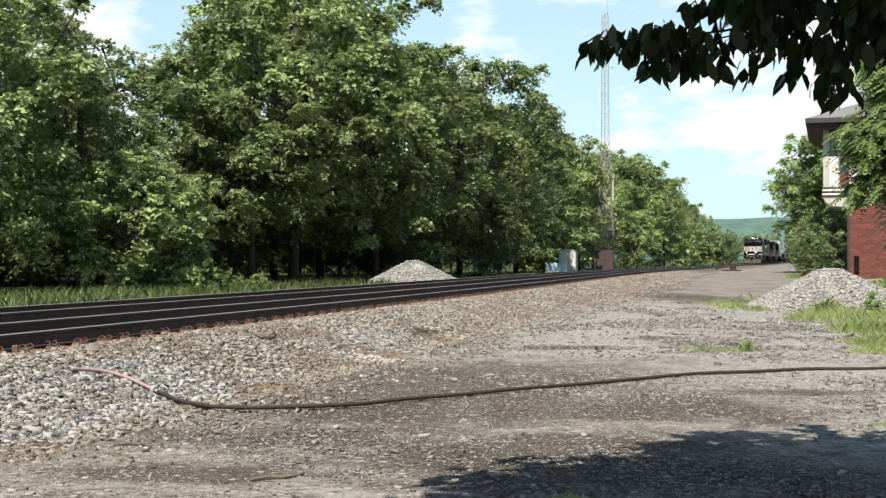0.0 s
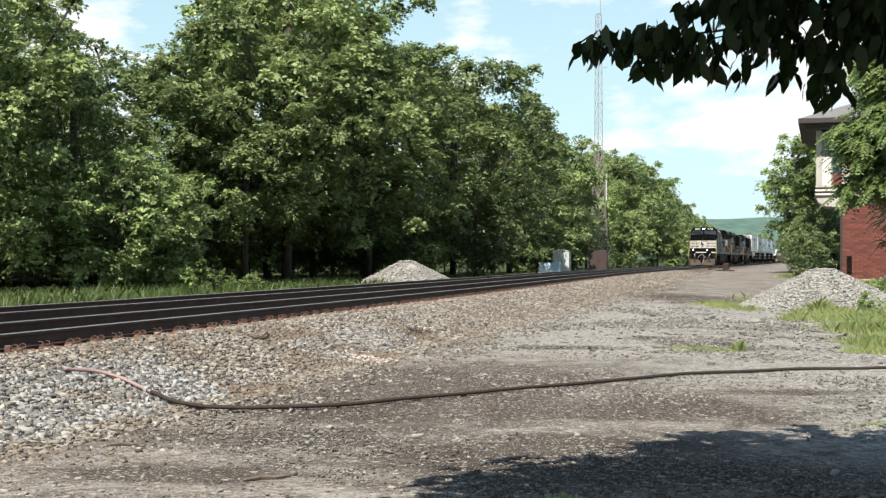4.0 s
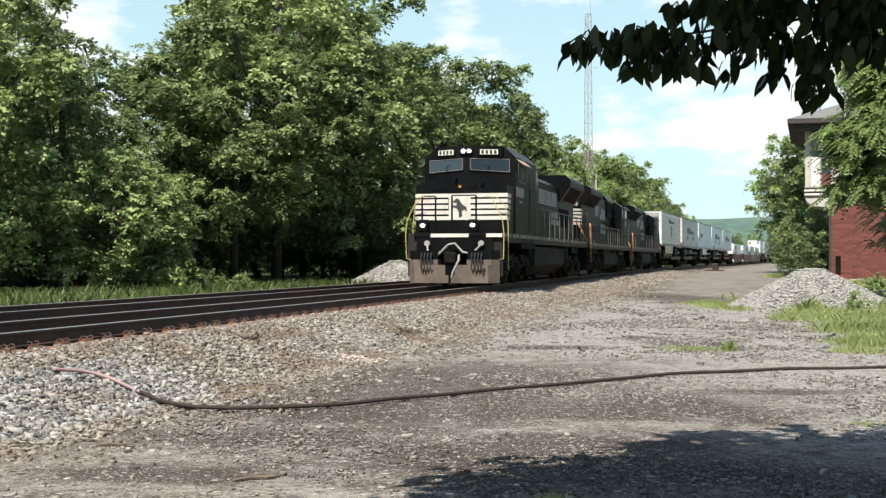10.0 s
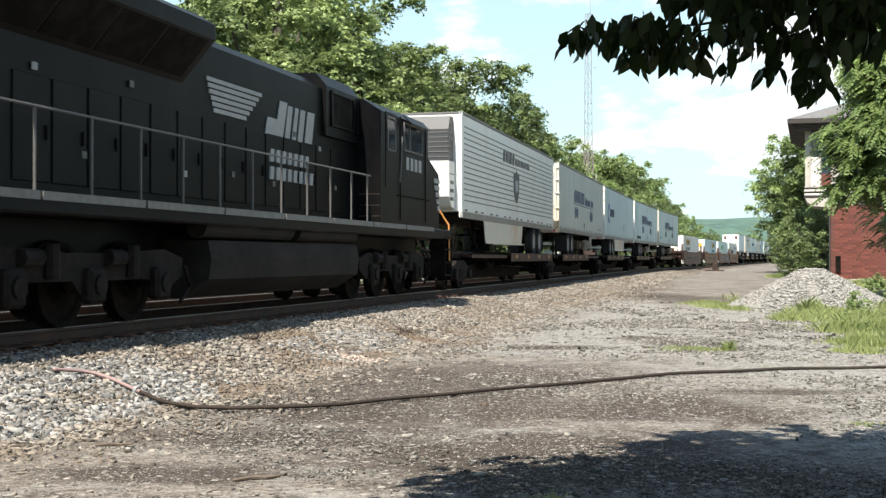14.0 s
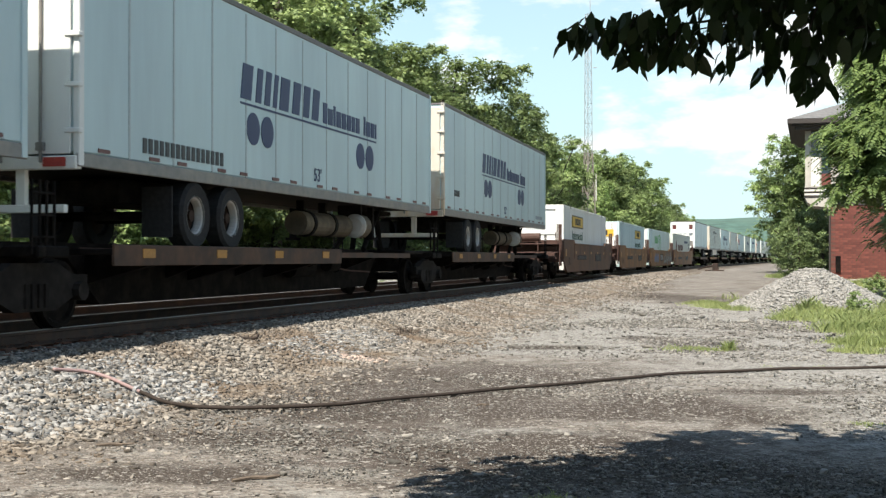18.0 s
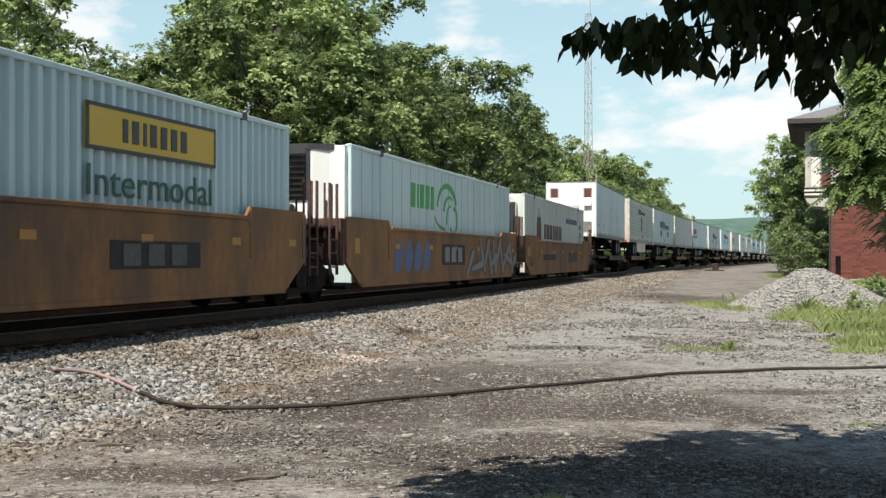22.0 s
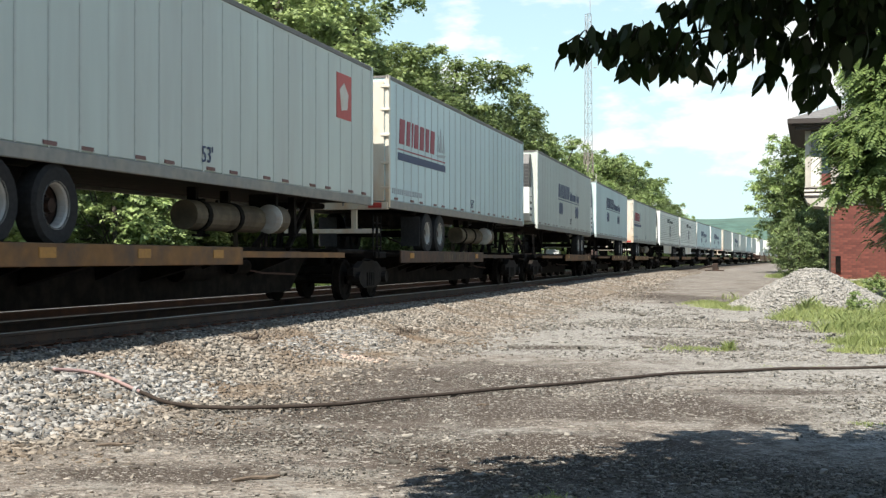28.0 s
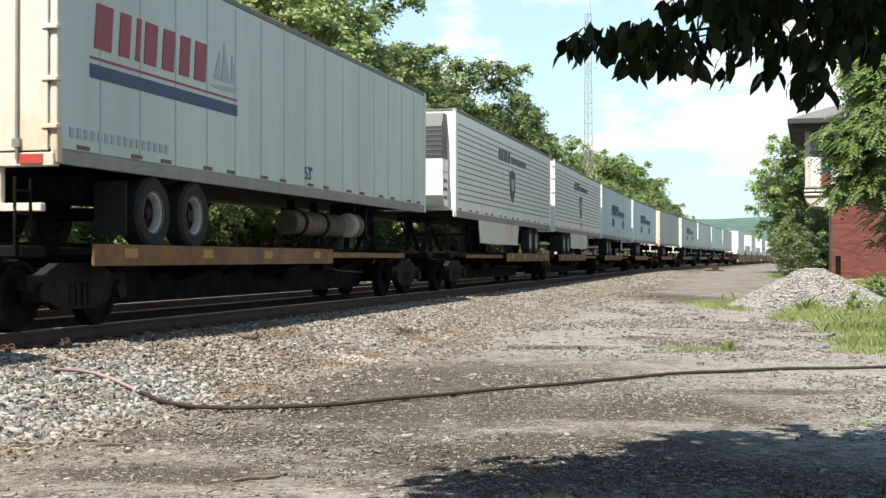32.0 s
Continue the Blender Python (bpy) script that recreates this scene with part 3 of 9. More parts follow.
def crown_clumps(rng, n, rx, rz, zc, lobes=15, low=-1.0):
    """Clump centres on the skin and in the body of a lobed crown."""
    dirs = rng.normal(size=(lobes, 3))
    dirs[:, 2] *= 0.7
    dirs /= np.linalg.norm(dirs, axis=1)[:, None]
    amp = rng.uniform(0.18, 0.5, lobes)
    out, rad = [], []
    while len(out) < n:
        d = rng.normal(size=3)
        d /= np.linalg.norm(d)
        if d[2] < low:
            continue
        k = 0.70 + float(np.max(amp * np.clip((dirs @ d - 0.74) / 0.2, 0, 1) ** 0.7))
        q = rng.uniform(0.3, 1.0) ** 0.35 * k
        sprig = rng.random() < 0.2
        if sprig:
            q = k * rng.uniform(0.98, 1.13)
        out.append((d[0] * rx * q, d[1] * rx * q, zc + d[2] * rz * q))
        rad.append((rng.uniform(0.05, 0.10) if sprig else rng.uniform(0.11, 0.29)) * rx)
    return np.array(out), np.array(rad)


def tree_meshes(seed, height, rx, per, clumps, size, mat, low=-1.0, zc=0.56, rz=0.46, trunk_r=0.22):
    """Trunk with limbs, and a crown; both as mesh data to share."""
    rng = np.random.default_rng(seed)
    c, r = crown_clumps(rng, clumps, rx, height * rz, height * zc, low=low)
    v, f = leaf_cloud(rng, c, r, per, size)
    crown = quick_mesh("crown", v, f, mat)
    s = Shape()
    s.tube([(0, 0, -0.3), (0.05, 0, height * 0.2), (-0.1, 0.08, height * 0.45), (0.05, -0.1, height * 0.8)], trunk_r, 8)
    for i in range(0, len(c), max(1, len(c) // 14)):
        base = Vector((0, 0, height * rng.uniform(0.2, 0.55)))
        tip = Vector(c[i])
        mid = base.lerp(tip, 0.5) + Vector((0, 0, -0.3))
        s.tube([base, mid, tip], trunk_r * 0.28, 5)
    return s.mesh("trunk", BARK, True), crown


def place_tree(name, kind_meshes, x, y, scale, turn, label, cat="tree", group="", squash=1.0):
    z = float(ground_z(x, y)[0])
    t = thing(name, label, cat, Matrix.LocRotScale((x, y, z), Euler((0, 0, radians(turn))), (scale, scale, scale * squash)), group)
    trunk, crown = kind_meshes
    if trunk is not None:
        part("trunk", trunk, BARK, t)
    part("crown", crown, None, t)
    return t


BIG = [tree_meshes(11 + i, 16.0, 5.4 + 0.5 * (i % 2), 330, 170, 0.135, (LEAF_OAK, LEAF_LIGHT, LEAF_DEEP)[i % 3], low=-0.95, zc=0.52) for i in range(4)]
SMALL = [tree_meshes(31 + i, 8.0, 3.3, 150, 130, 0.125, (LEAF_DEEP, LEAF_OAK)[i % 2], zc=0.52, rz=0.5, trunk_r=0.12) for i in range(2)]
UNDERSTOREY = [tree_meshes(71 + i, 8.0, 3.4, 85, 70, 0.20, LEAF_OAK, zc=0.5, rz=0.5, trunk_r=0.1) for i in range(2)]
BUSH = [(None, tree_meshes(51 + i, 2.6, 1.5, 110, 40, 0.12, LEAF_LIGHT, zc=0.42, rz=0.55, trunk_r=0.05)[1]) for i in range(2)]


def at_view(px, depth):
    """Plan point seen that far right of the view's axis (in 1000ths of the half width) at a depth."""
    return px * 0.35463 * depth, depth


def build_woods():
    rng = np.random.default_rng(5)
    wood = "row of tall trees beside the tracks"
    lab = "tall leafy deciduous tree in the summer tree line"
    # (sideways fraction of the half width, depth, height over ground)
    rows = [(-1.13, 46, 14), (-0.86, 52, 10.5), (-0.70, 60, 12.5), (-0.47, 61, 14.0), (-0.375, 64, 18.5), (-0.19, 70, 15.3), (-0.315, 82, 21), (-0.38, 74, 17.5), (-1.05, 66, 16),
            (0.00, 80, 17.0), (0.09, 92, 15.2), (0.125, 116, 16.5), (0.21, 120, 15.5), (0.27, 138, 15.0), (-0.09, 98, 20), (-0.42, 84, 20.5),
            (0.345, 148, 16.2), (0.378, 152, 17.6), (0.40, 168, 15.5), (0.45, 190, 14.6), (0.49, 215, 14.0), (0.53, 245, 13.0), (0.37, 185, 16), (-1.15, 60, 17), (0.30, 165, 15.5), (0.60, 320, 9), (0.655, 420, 10.5), (0.70, 520, 12), (0.735, 640, 13), (0.77, 760, 14)]
    for i, (px, dep, h) in enumerate(rows):
        x, y = at_view(px, dep)
        place_tree("tree", BIG[i % 4], x, y, h / (17.5 if px > -0.1 else 16.8), rng.uniform(0, 360), lab, group=wood, squash=rng.uniform(0.97, 1.06))
    for px, dep, h in ((-0.745, 49, 6.2), (-0.665, 51, 5.0), (-1.02, 58, 7.5), (-0.93, 62, 7), (-0.82, 60, 7), (-1.1, 64, 8), (-0.7, 66, 7), (-0.55, 70, 8), (-0.2, 82, 8), (-0.98, 72, 9), (0.05, 76, 6.5), (0.13, 120, 8), (0.20, 128, 8), (0.27, 130, 7.5),
                       (0.40, 135, 7), (0.46, 155, 7.5), (0.51, 180, 7), (0.55, 210, 7), (0.585, 240, 6.5), (0.61, 300, 8)):
        x, y = at_view(px, dep)
        place_tree("tree", SMALL[int(dep) % 2], x, y, h / 8.2, rng.uniform(0, 360), "small bushy tree at the edge of the wood", group="young trees at the wood's edge")
    for px, dep, s in ((-0.62, 49, 0.38), (-0.585, 50, 0.48), (-0.545, 51, 0.34), (-0.455, 51, 0.28), (-0.65, 51, 0.36), (-0.50, 52, 0.22), (0.985, 37.5, 0.36), (0.175, 119, 1.3), (0.195, 122, 1.5), (0.52, 150, 1.6), (0.56, 190, 1.8)):
        x, y = at_view(px, dep)
        place_tree("bush", BUSH[int(dep) % 2], x, y, s, rng.uniform(0, 360), "light green wild shrub in the grass", "bush", "shrubs along the tracks")
    for i in range(74):
        u, d = rng.uniform(-95, 4), rng.uniform(-36, -18)
        x, y = line(u, d)
        if math.hypot(x + 2.36, y - 62) > 5:
            place_tree("tree", UNDERSTOREY[i % 2], float(x), float(y), rng.uniform(4.0, 7.0) / 8.2, rng.uniform(0, 360), "young understorey tree in the shaded wood", group="understorey of the wood")
    for i in range(34):
        x, y = line(rng.uniform(-100, 6), rng.uniform(-52, -37))
        place_tree("tree", UNDERSTOREY[i % 2], float(x), float(y), rng.uniform(7.0, 9.5) / 8.2, rng.uniform(0, 360), "young understorey tree in the shaded wood", group="understorey of the wood")
    # beyond the signal tower house
    for px, dep, h, lab2 in ((0.835, 112, 12.0, "dark leafy tree behind the brick signal tower"), (0.87, 106, 14.4, "dark leafy tree behind the brick signal tower"), (0.825, 114, 10.6, "dark leafy tree behind the brick signal tower"), (0.85, 105, 13.2, "dark leafy tree behind the brick signal tower"), (0.90, 112, 12, "dark leafy tree behind the brick signal tower"), (1.0, 100, 13, "dark leafy tree behind the brick signal tower")):
        x, y = at_view(px, dep)
        place_tree("tree", BIG[int(h) % 4], x, y, h / 16.6, rng.uniform(0, 360), lab2)
    for px, dep, h in ((0.805, 59, 2.9), (0.815, 72, 4.6), (0.86, 70, 3.6), (0.84, 88, 4.5), (0.83, 120, 5)):
        x, y = at_view(px, dep)
        place_tree("tree", SMALL[0], x, y, h / 8.2, rng.uniform(0, 360), "light green bushy tree beside the brick signal tower")


build_woods()

# ---- the train: materials ----
LOCO_WHITE = material("dusty_white_paint", (0.592, 0.560, 0.504), 0.6, vary=0.06, grain=10, second=(0.5, 0.42, 0.34), second_scale=2.2, second_amount=0.3)
LOCO_GREY = material("pale_grey_lettering", (0.3200, 0.3200, 0.3136), 0.6, vary=0.08, grain=10)
SILL_PALE = material("dusty_sill_stripe", (0.1686, 0.1612, 0.1488), 0.7, vary=0.15, grain=9)
DUST = material("dusty_plow_steel", (0.135, 0.103, 0.080), 0.85, vary=0.15, grain=7, second=(0.085, 0.064, 0.05), second_scale=1.6, second_amount=0.4)
TANK_GREY = material("dusty_fuel_tank", (0.020, 0.0182, 0.0170), 0.8, vary=0.2, grain=5, second=(0.034, 0.030, 0.027), second_scale=0.9, second_amount=0.4, streak=0.5, spec=0.1)
# grimy gear, with the deep shade under the train also put into its colour
UNDER = material("grimy_shade_dark_gear", (0.006, 0.0049, 0.0043), 0.85, vary=0.35, grain=9, second=(0.021, 0.016, 0.013), second_scale=3, second_amount=0.35, spec=0.1)
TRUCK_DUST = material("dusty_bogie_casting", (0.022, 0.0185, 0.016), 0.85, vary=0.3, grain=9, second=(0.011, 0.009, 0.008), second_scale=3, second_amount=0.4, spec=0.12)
YELLOW = material("yellow_handrail", (0.42, 0.36, 0.13), 0.55, vary=0.1)
ORANGE = material("orange_handrail", (0.576, 0.240, 0.060), 0.55, vary=0.1)
RAIL_GREY = material("grey_handrail", (0.1100, 0.1073, 0.1018), 0.6, vary=0.1)
HEADLAMP = material("lit_headlamp", (1, 1, 1), 0.3, emit=((1.0, 0.90, 0.86), 5.0))
LAMP_DIM = material("lamp_lens", (0.6, 0.6, 0.58), 0.15)
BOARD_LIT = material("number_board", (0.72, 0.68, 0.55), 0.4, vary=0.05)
HOSE = material("grey_cable", (0.288, 0.272, 0.248), 0.7)
# bluish base colour paints some sky reflection into the dark glass
GLASS = material("dark_sky_tint_glass", (0.022, 0.036, 0.048), 0.06, spec=0.7, vary=0.05)
TAN = material("tan_canvas_awning", (0.36, 0.26, 0.20), 0.9)
CYLINDER = material("weathered_cylinder_paint", (0.125, 0.098, 0.066), 0.75, vary=0.15, grain=8, second=(0.06, 0.045, 0.032), second_scale=1.5, second_amount=0.4, spec=0.2)
RUBBER = material("black_rubber_tyre", (0.028, 0.027, 0.027), 0.85, vary=0.2, grain=20, spec=0.15)
RIM_DARK = material("rusty_dark_wheel_disc", (0.035, 0.02, 0.014), 0.75, vary=0.3, grain=14, spec=0.15)
RIM_WHITE = material("white_wheel_rim", (0.42, 0.41, 0.38), 0.5, vary=0.1, grain=12, second=(0.35, 0.3, 0.25), second_scale=6, second_amount=0.3)
TRAIL_BLUE = material("pale_blue_white_panel", (0.52, 0.635, 0.64), 0.42, vary=0.03, grain=5, second=(0.44, 0.535, 0.55), second_scale=0.5, second_amount=0.35, streak=6)
TRAIL_GREY = material("grey_white_panel", (0.535, 0.575, 0.525), 0.5, vary=0.03, grain=5, second=(0.47, 0.48, 0.44), second_scale=0.5, second_amount=0.35, streak=6)
TRAIL_CREAM = material("creamy_door_panel", (0.5918, 0.5453, 0.4674), 0.5, vary=0.04, grain=6, second=(0.55, 0.36, 0.20), second_scale=1.1, second_amount=0.22, streak=3)
TRAIL_WHITE = material("clean_white_panel", (0.74, 0.735, 0.70), 0.4, vary=0.03, grain=5, second=(0.66, 0.64, 0.59), second_scale=0.7, second_amount=0.25, streak=4)
# scuffed white side panel with the blue of its shaded side put into the colour
TRAIL_SHADE_BLUE = material("scuffed_white_shade_blue_panel", (0.60, 0.68, 0.695), 0.42, vary=0.04, grain=5, second=(0.50, 0.57, 0.58), second_scale=0.6, second_amount=0.35, streak=4)
SEAM = material("panel_seam", (0.43, 0.475, 0.47), 0.55)
ROOF_EDGE = material("dark_roof_rail", (0.16, 0.15, 0.14), 0.7, vary=0.2)
POST_GREY = material("grey_side_post", (0.485, 0.505, 0.465), 0.5, vary=0.1, grain=6)
RAIL_ALU = material("aluminium_bottom_rail", (0.22, 0.21, 0.20), 0.5, 0.3, vary=0.12, grain=6, second=(0.3, 0.26, 0.22), second_scale=1.5, second_amount=0.35)
MARK_RED = material("red_marker", (0.42, 0.05, 0.04), 0.4)
MARK_DARK = material("dark_marker", (0.12, 0.035, 0.032), 0.4)
INK_BLUE = material("navy_lettering", (0.022, 0.038, 0.105), 0.5, vary=0.05)
INK_BRIGHT = material("bright_blue_emblem", (0.035, 0.16, 0.33), 0.5)
INK_DARK = material("dark_grey_lettering", (0.035, 0.036, 0.038), 0.5)
INK_RED = material("dark_red_lettering", (0.27, 0.03, 0.05), 0.5)
INK_GOTHIC = material("blackish_red_lettering", (0.075, 0.018, 0.018), 0.6)
INK_GREEN = material("green_lettering", (0.010, 0.075, 0.045), 0.5)
INK_LEAF = material("bright_green_lettering", (0.05, 0.32, 0.07), 0.5)
INK_YELLOW = material("yellow_sign_panel", (0.624, 0.400, 0.040), 0.5, vary=0.05)
INK_PALE = material("faded_grey_lettering", (0.36, 0.39, 0.40), 0.6)
SIGN_RED = material("red_square_sign", (0.45, 0.06, 0.05), 0.5)
PLATFORM = material("ochre_platform_edge", (0.20, 0.095, 0.028), 0.8, vary=0.2, grain=6, second=(0.09, 0.055, 0.035), second_scale=1.4, second_amount=0.4)
PLATFORM_DARK = material("dark_brown_platform_edge", (0.085, 0.042, 0.022), 0.8, vary=0.25, grain=6, second=(0.035, 0.022, 0.016), second_scale=1.4, second_amount=0.5)
PATCH = material("orange_reflector", (0.363, 0.165, 0.022), 0.5)
GRAFFITI = material("silver_spray_paint", (0.19, 0.185, 0.18), 0.6, vary=0.1, grain=5)
GRAFFITI_DARK = material("dark_spray_paint", (0.045, 0.04, 0.042), 0.6)
GRAFFITI_BLUE = material("blue_spray_paint", (0.06, 0.11, 0.22), 0.6)
CAR_IRON = material("pinkish_brown_ironwork", (0.068, 0.034, 0.025), 0.8, vary=0.2, grain=8)

CACHE = {}


def shared(key, make):
    """Mesh data made once and shared by alike parts."""
    if key not in CACHE:
        CACHE[key] = make()
    return CACHE[key]


def lettering(parent, words, x, y, z, height, mat, face=1, stretch=1.0, name="lettering"):
    """Raised letters on a side (face 1: the +y side, read from there; 0: the front)."""
    key = ("text", words, round(height, 3), mat.name, round(stretch, 2))
    if key not in CACHE:
        cu = bpy.data.curves.new("lettering", "FONT")
        cu.body, cu.size, cu.extrude, cu.align_x = words, height * 1.4, 0.004, "CENTER"
        tmp = new("tmp", cu)
        me = bpy.data.meshes.new_from_object(tmp)
        bpy.data.objects.remove(tmp)
        me.name = "lettering"
        me.materials.clear()
        me.materials.append(mat)
        CACHE[key] = me
    m = pose(x, y, z, 90, 0, 180) if face == 1 else pose(x, y, z, 90, 0, 90)
    return part(name, CACHE[key], None, parent, at=m @ Matrix.Diagonal((stretch, 1, 1, 1)))


def slant_bar(s, x0, x1, z0, z1, y, lean=0.0, t=0.012):
    """A flat raised bar on the +y side; x0 is where it starts towards the front (larger x)."""
    s.prism([(x0, z0), (x1, z0), (x1 - lean, z1), (x0 - lean, z1)], y - 0.02, y + t, "y")


def word_bars(name, parent, x_front, y, z0, z1, widths, gap, mat, lean=0.0, label=""):
    """A word that is not lettered: one bar for each letter, from the front end backwards."""
    s = Shape()
    x = x_front
    for w in widths:
        slant_bar(s, x, x - w * 0.8, z0, z1, y, lean)
        x -= w + gap
    if name in ("logo_letter", "emblem_letter"):
        pieces(name, s, mat, parent, label)
    else:
        part(name, s, mat, parent, label)


def disc_plate(s, x, z, rx, rz, y, t=0.012, n=20):
    s.prism([(x + rx * math.cos(2 * math.pi * i / n), z + rz * math.sin(2 * math.pi * i / n)) for i in range(n)], y - 0.02, y + t, "y")


def wheel_shape(r, half, width=0.13, n=20):
    """One wheelset: two flanged wheels on an axle, across the track."""
    s = Shape()
    for sg in (-1, 1):
        y = sg * half
        s.lathe([(0.09, y - width / 2), (r * 0.42, y - width * 0.25), (r * 0.78, y - width * 0.2), (r * 0.86, y - width / 2), (r, y - width / 2), (r, y + width / 2), (r * 0.86, y + width / 2),
                 (r * 0.78, y + width * 0.2), (r * 0.42, y + width * 0.25), (0.09, y + width / 2)], (0, 0, 0), "y", n)
        s.lathe([(r * 0.5, y - sg * width / 2), (r + 0.028, y - sg * width / 2), (r + 0.028, y - sg * (width / 2 + 0.03)), (r * 0.5, y - sg * (width / 2 + 0.03))], (0, 0, 0), "y", n)
        s.box(-0.11, 0.11, min(y + sg * 0.10, y + sg * 0.2), max(y + sg * 0.10, y + sg * 0.2), -0.11, 0.11, 0.04)
    s.rod((0, -half, 0), (0, half, 0), 0.085, 10)
    return s


WHEELSETS = []


def wheelset(parent, x, r, half=0.755):
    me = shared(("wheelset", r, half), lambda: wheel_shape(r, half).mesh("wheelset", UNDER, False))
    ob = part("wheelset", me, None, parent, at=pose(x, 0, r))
    WHEELSETS.append((ob, x, r))
    return ob


def freight_truck(parent, x):
    """Two-axle freight bogie with cast side frames, springs and bearing caps."""
    def make():
        s = Shape()
        for sg in (-1, 1):
            a, b = sorted((sg * 0.93, sg * 1.07))
            out = [(-1.12, 0.50), (-0.72, 0.36), (-0.42, 0.24), (0.42, 0.24), (0.72, 0.36), (1.12, 0.50), (1.12, 0.66), (0.80, 0.66), (0.46, 0.80), (-0.46, 0.80), (-0.80, 0.66), (-1.12, 0.66)]
            s.prism(out, a, b, "y")
            for k in (-0.89, 0.89):
                s.rod((k, sg * 0.9, 0.46), (k, sg * 1.16, 0.46), 0.12, 10)
            c, d = sorted((sg * 1.0, sg * 1.13))
            for k in (-0.2, -0.07, 0.07, 0.2):
                s.rod((k, sg * 1.06, 0.28), (k, sg * 1.06, 0.56), 0.05, 6)
        s.box(-0.22, 0.22, -1.05, 1.05, 0.52, 0.74, 0.04)
        return s.mesh("side_frame", TRUCK_DUST)
    t = part("bogie", shared("freight_truck", make), None, parent, at=pose(x, 0, 0))
    for k in (-0.89, 0.89):
        wheelset(t, k, 0.42)
    return t


def loco_truck(parent, x, spread, r=0.53):
    """Three-axle locomotive bogie."""
    def make():
        s = Shape()
        e = spread + 0.75
        for sg in (-1, 1):
            a, b = sorted((sg * 1.05, sg * 1.22))
            s.prism([(-e, 0.62), (-spread - 0.30, 0.42), (-spread + 0.3, 0.58), (-0.42, 0.58), (-0.25, 0.42), (0.25, 0.42), (0.42, 0.58), (spread - 0.3, 0.58), (spread + 0.30, 0.42), (e, 0.62),
                     (e, 0.86), (spread + 0.2, 0.98), (0.6, 0.92), (-0.6, 0.92), (-spread - 0.2, 0.98), (-e, 0.86)], a, b, "y")
            for k in (-spread, 0, spread):
                c, d = sorted((sg * 1.16, sg * 1.34))
                s.box(k - 0.20, k + 0.20, c, d, 0.30, 0.74, 0.05)
                s.rod((k, sg * 1.2, 0.53), (k, sg * 1.38, 0.53), 0.13, 10)
            for k in (-spread * 0.55, spread * 0.55):
                s.rod((k, sg * 1.26, 0.62), (k, sg * 1.26, 1.02), 0.10, 8)
                s.rod((k + 0.25, sg * 1.25, 0.86), (k + 0.62, sg * 1.25, 0.86), 0.11, 8)
            s.tube([(-e, sg * 1.26, 0.75), (-e - 0.1, sg * 1.3, 0.45), (-e + 0.2, sg * 1.28, 0.25)], 0.03, 5)
        s.box(-e, e, -0.9, 0.9, 0.62, 0.85, 0.05)
        return s.mesh("side_frame", TRUCK_DUST)
    t = part("bogie", shared(("loco_truck", spread), make), None, parent, at=pose(x, 0, 0))
    for k in (-spread, 0, spread):
        wheelset(t, k, r)
    return t


# ---- how the train runs ----
T0, SPEED, DRAG = -13.766, 17.9613, -0.0067
MOVING = []


def nose_at(t):
    return T0 + SPEED * (t - 10) + 0.5 * DRAG * (t - 10) ** 2


def roll_pose(back, t):
    u = nose_at(t) - back
    x, y = line(u)
    a, b = line(u + 6), line(u - 6)
    return pose(float(x), float(y), RAIL, 0, 0, math.degrees(math.atan2(a[1] - b[1], a[0] - b[0])))


def rolling(ob, back):
    MOVING.append((ob, back))
    ob.matrix_basis = roll_pose(back, 0)
    return ob

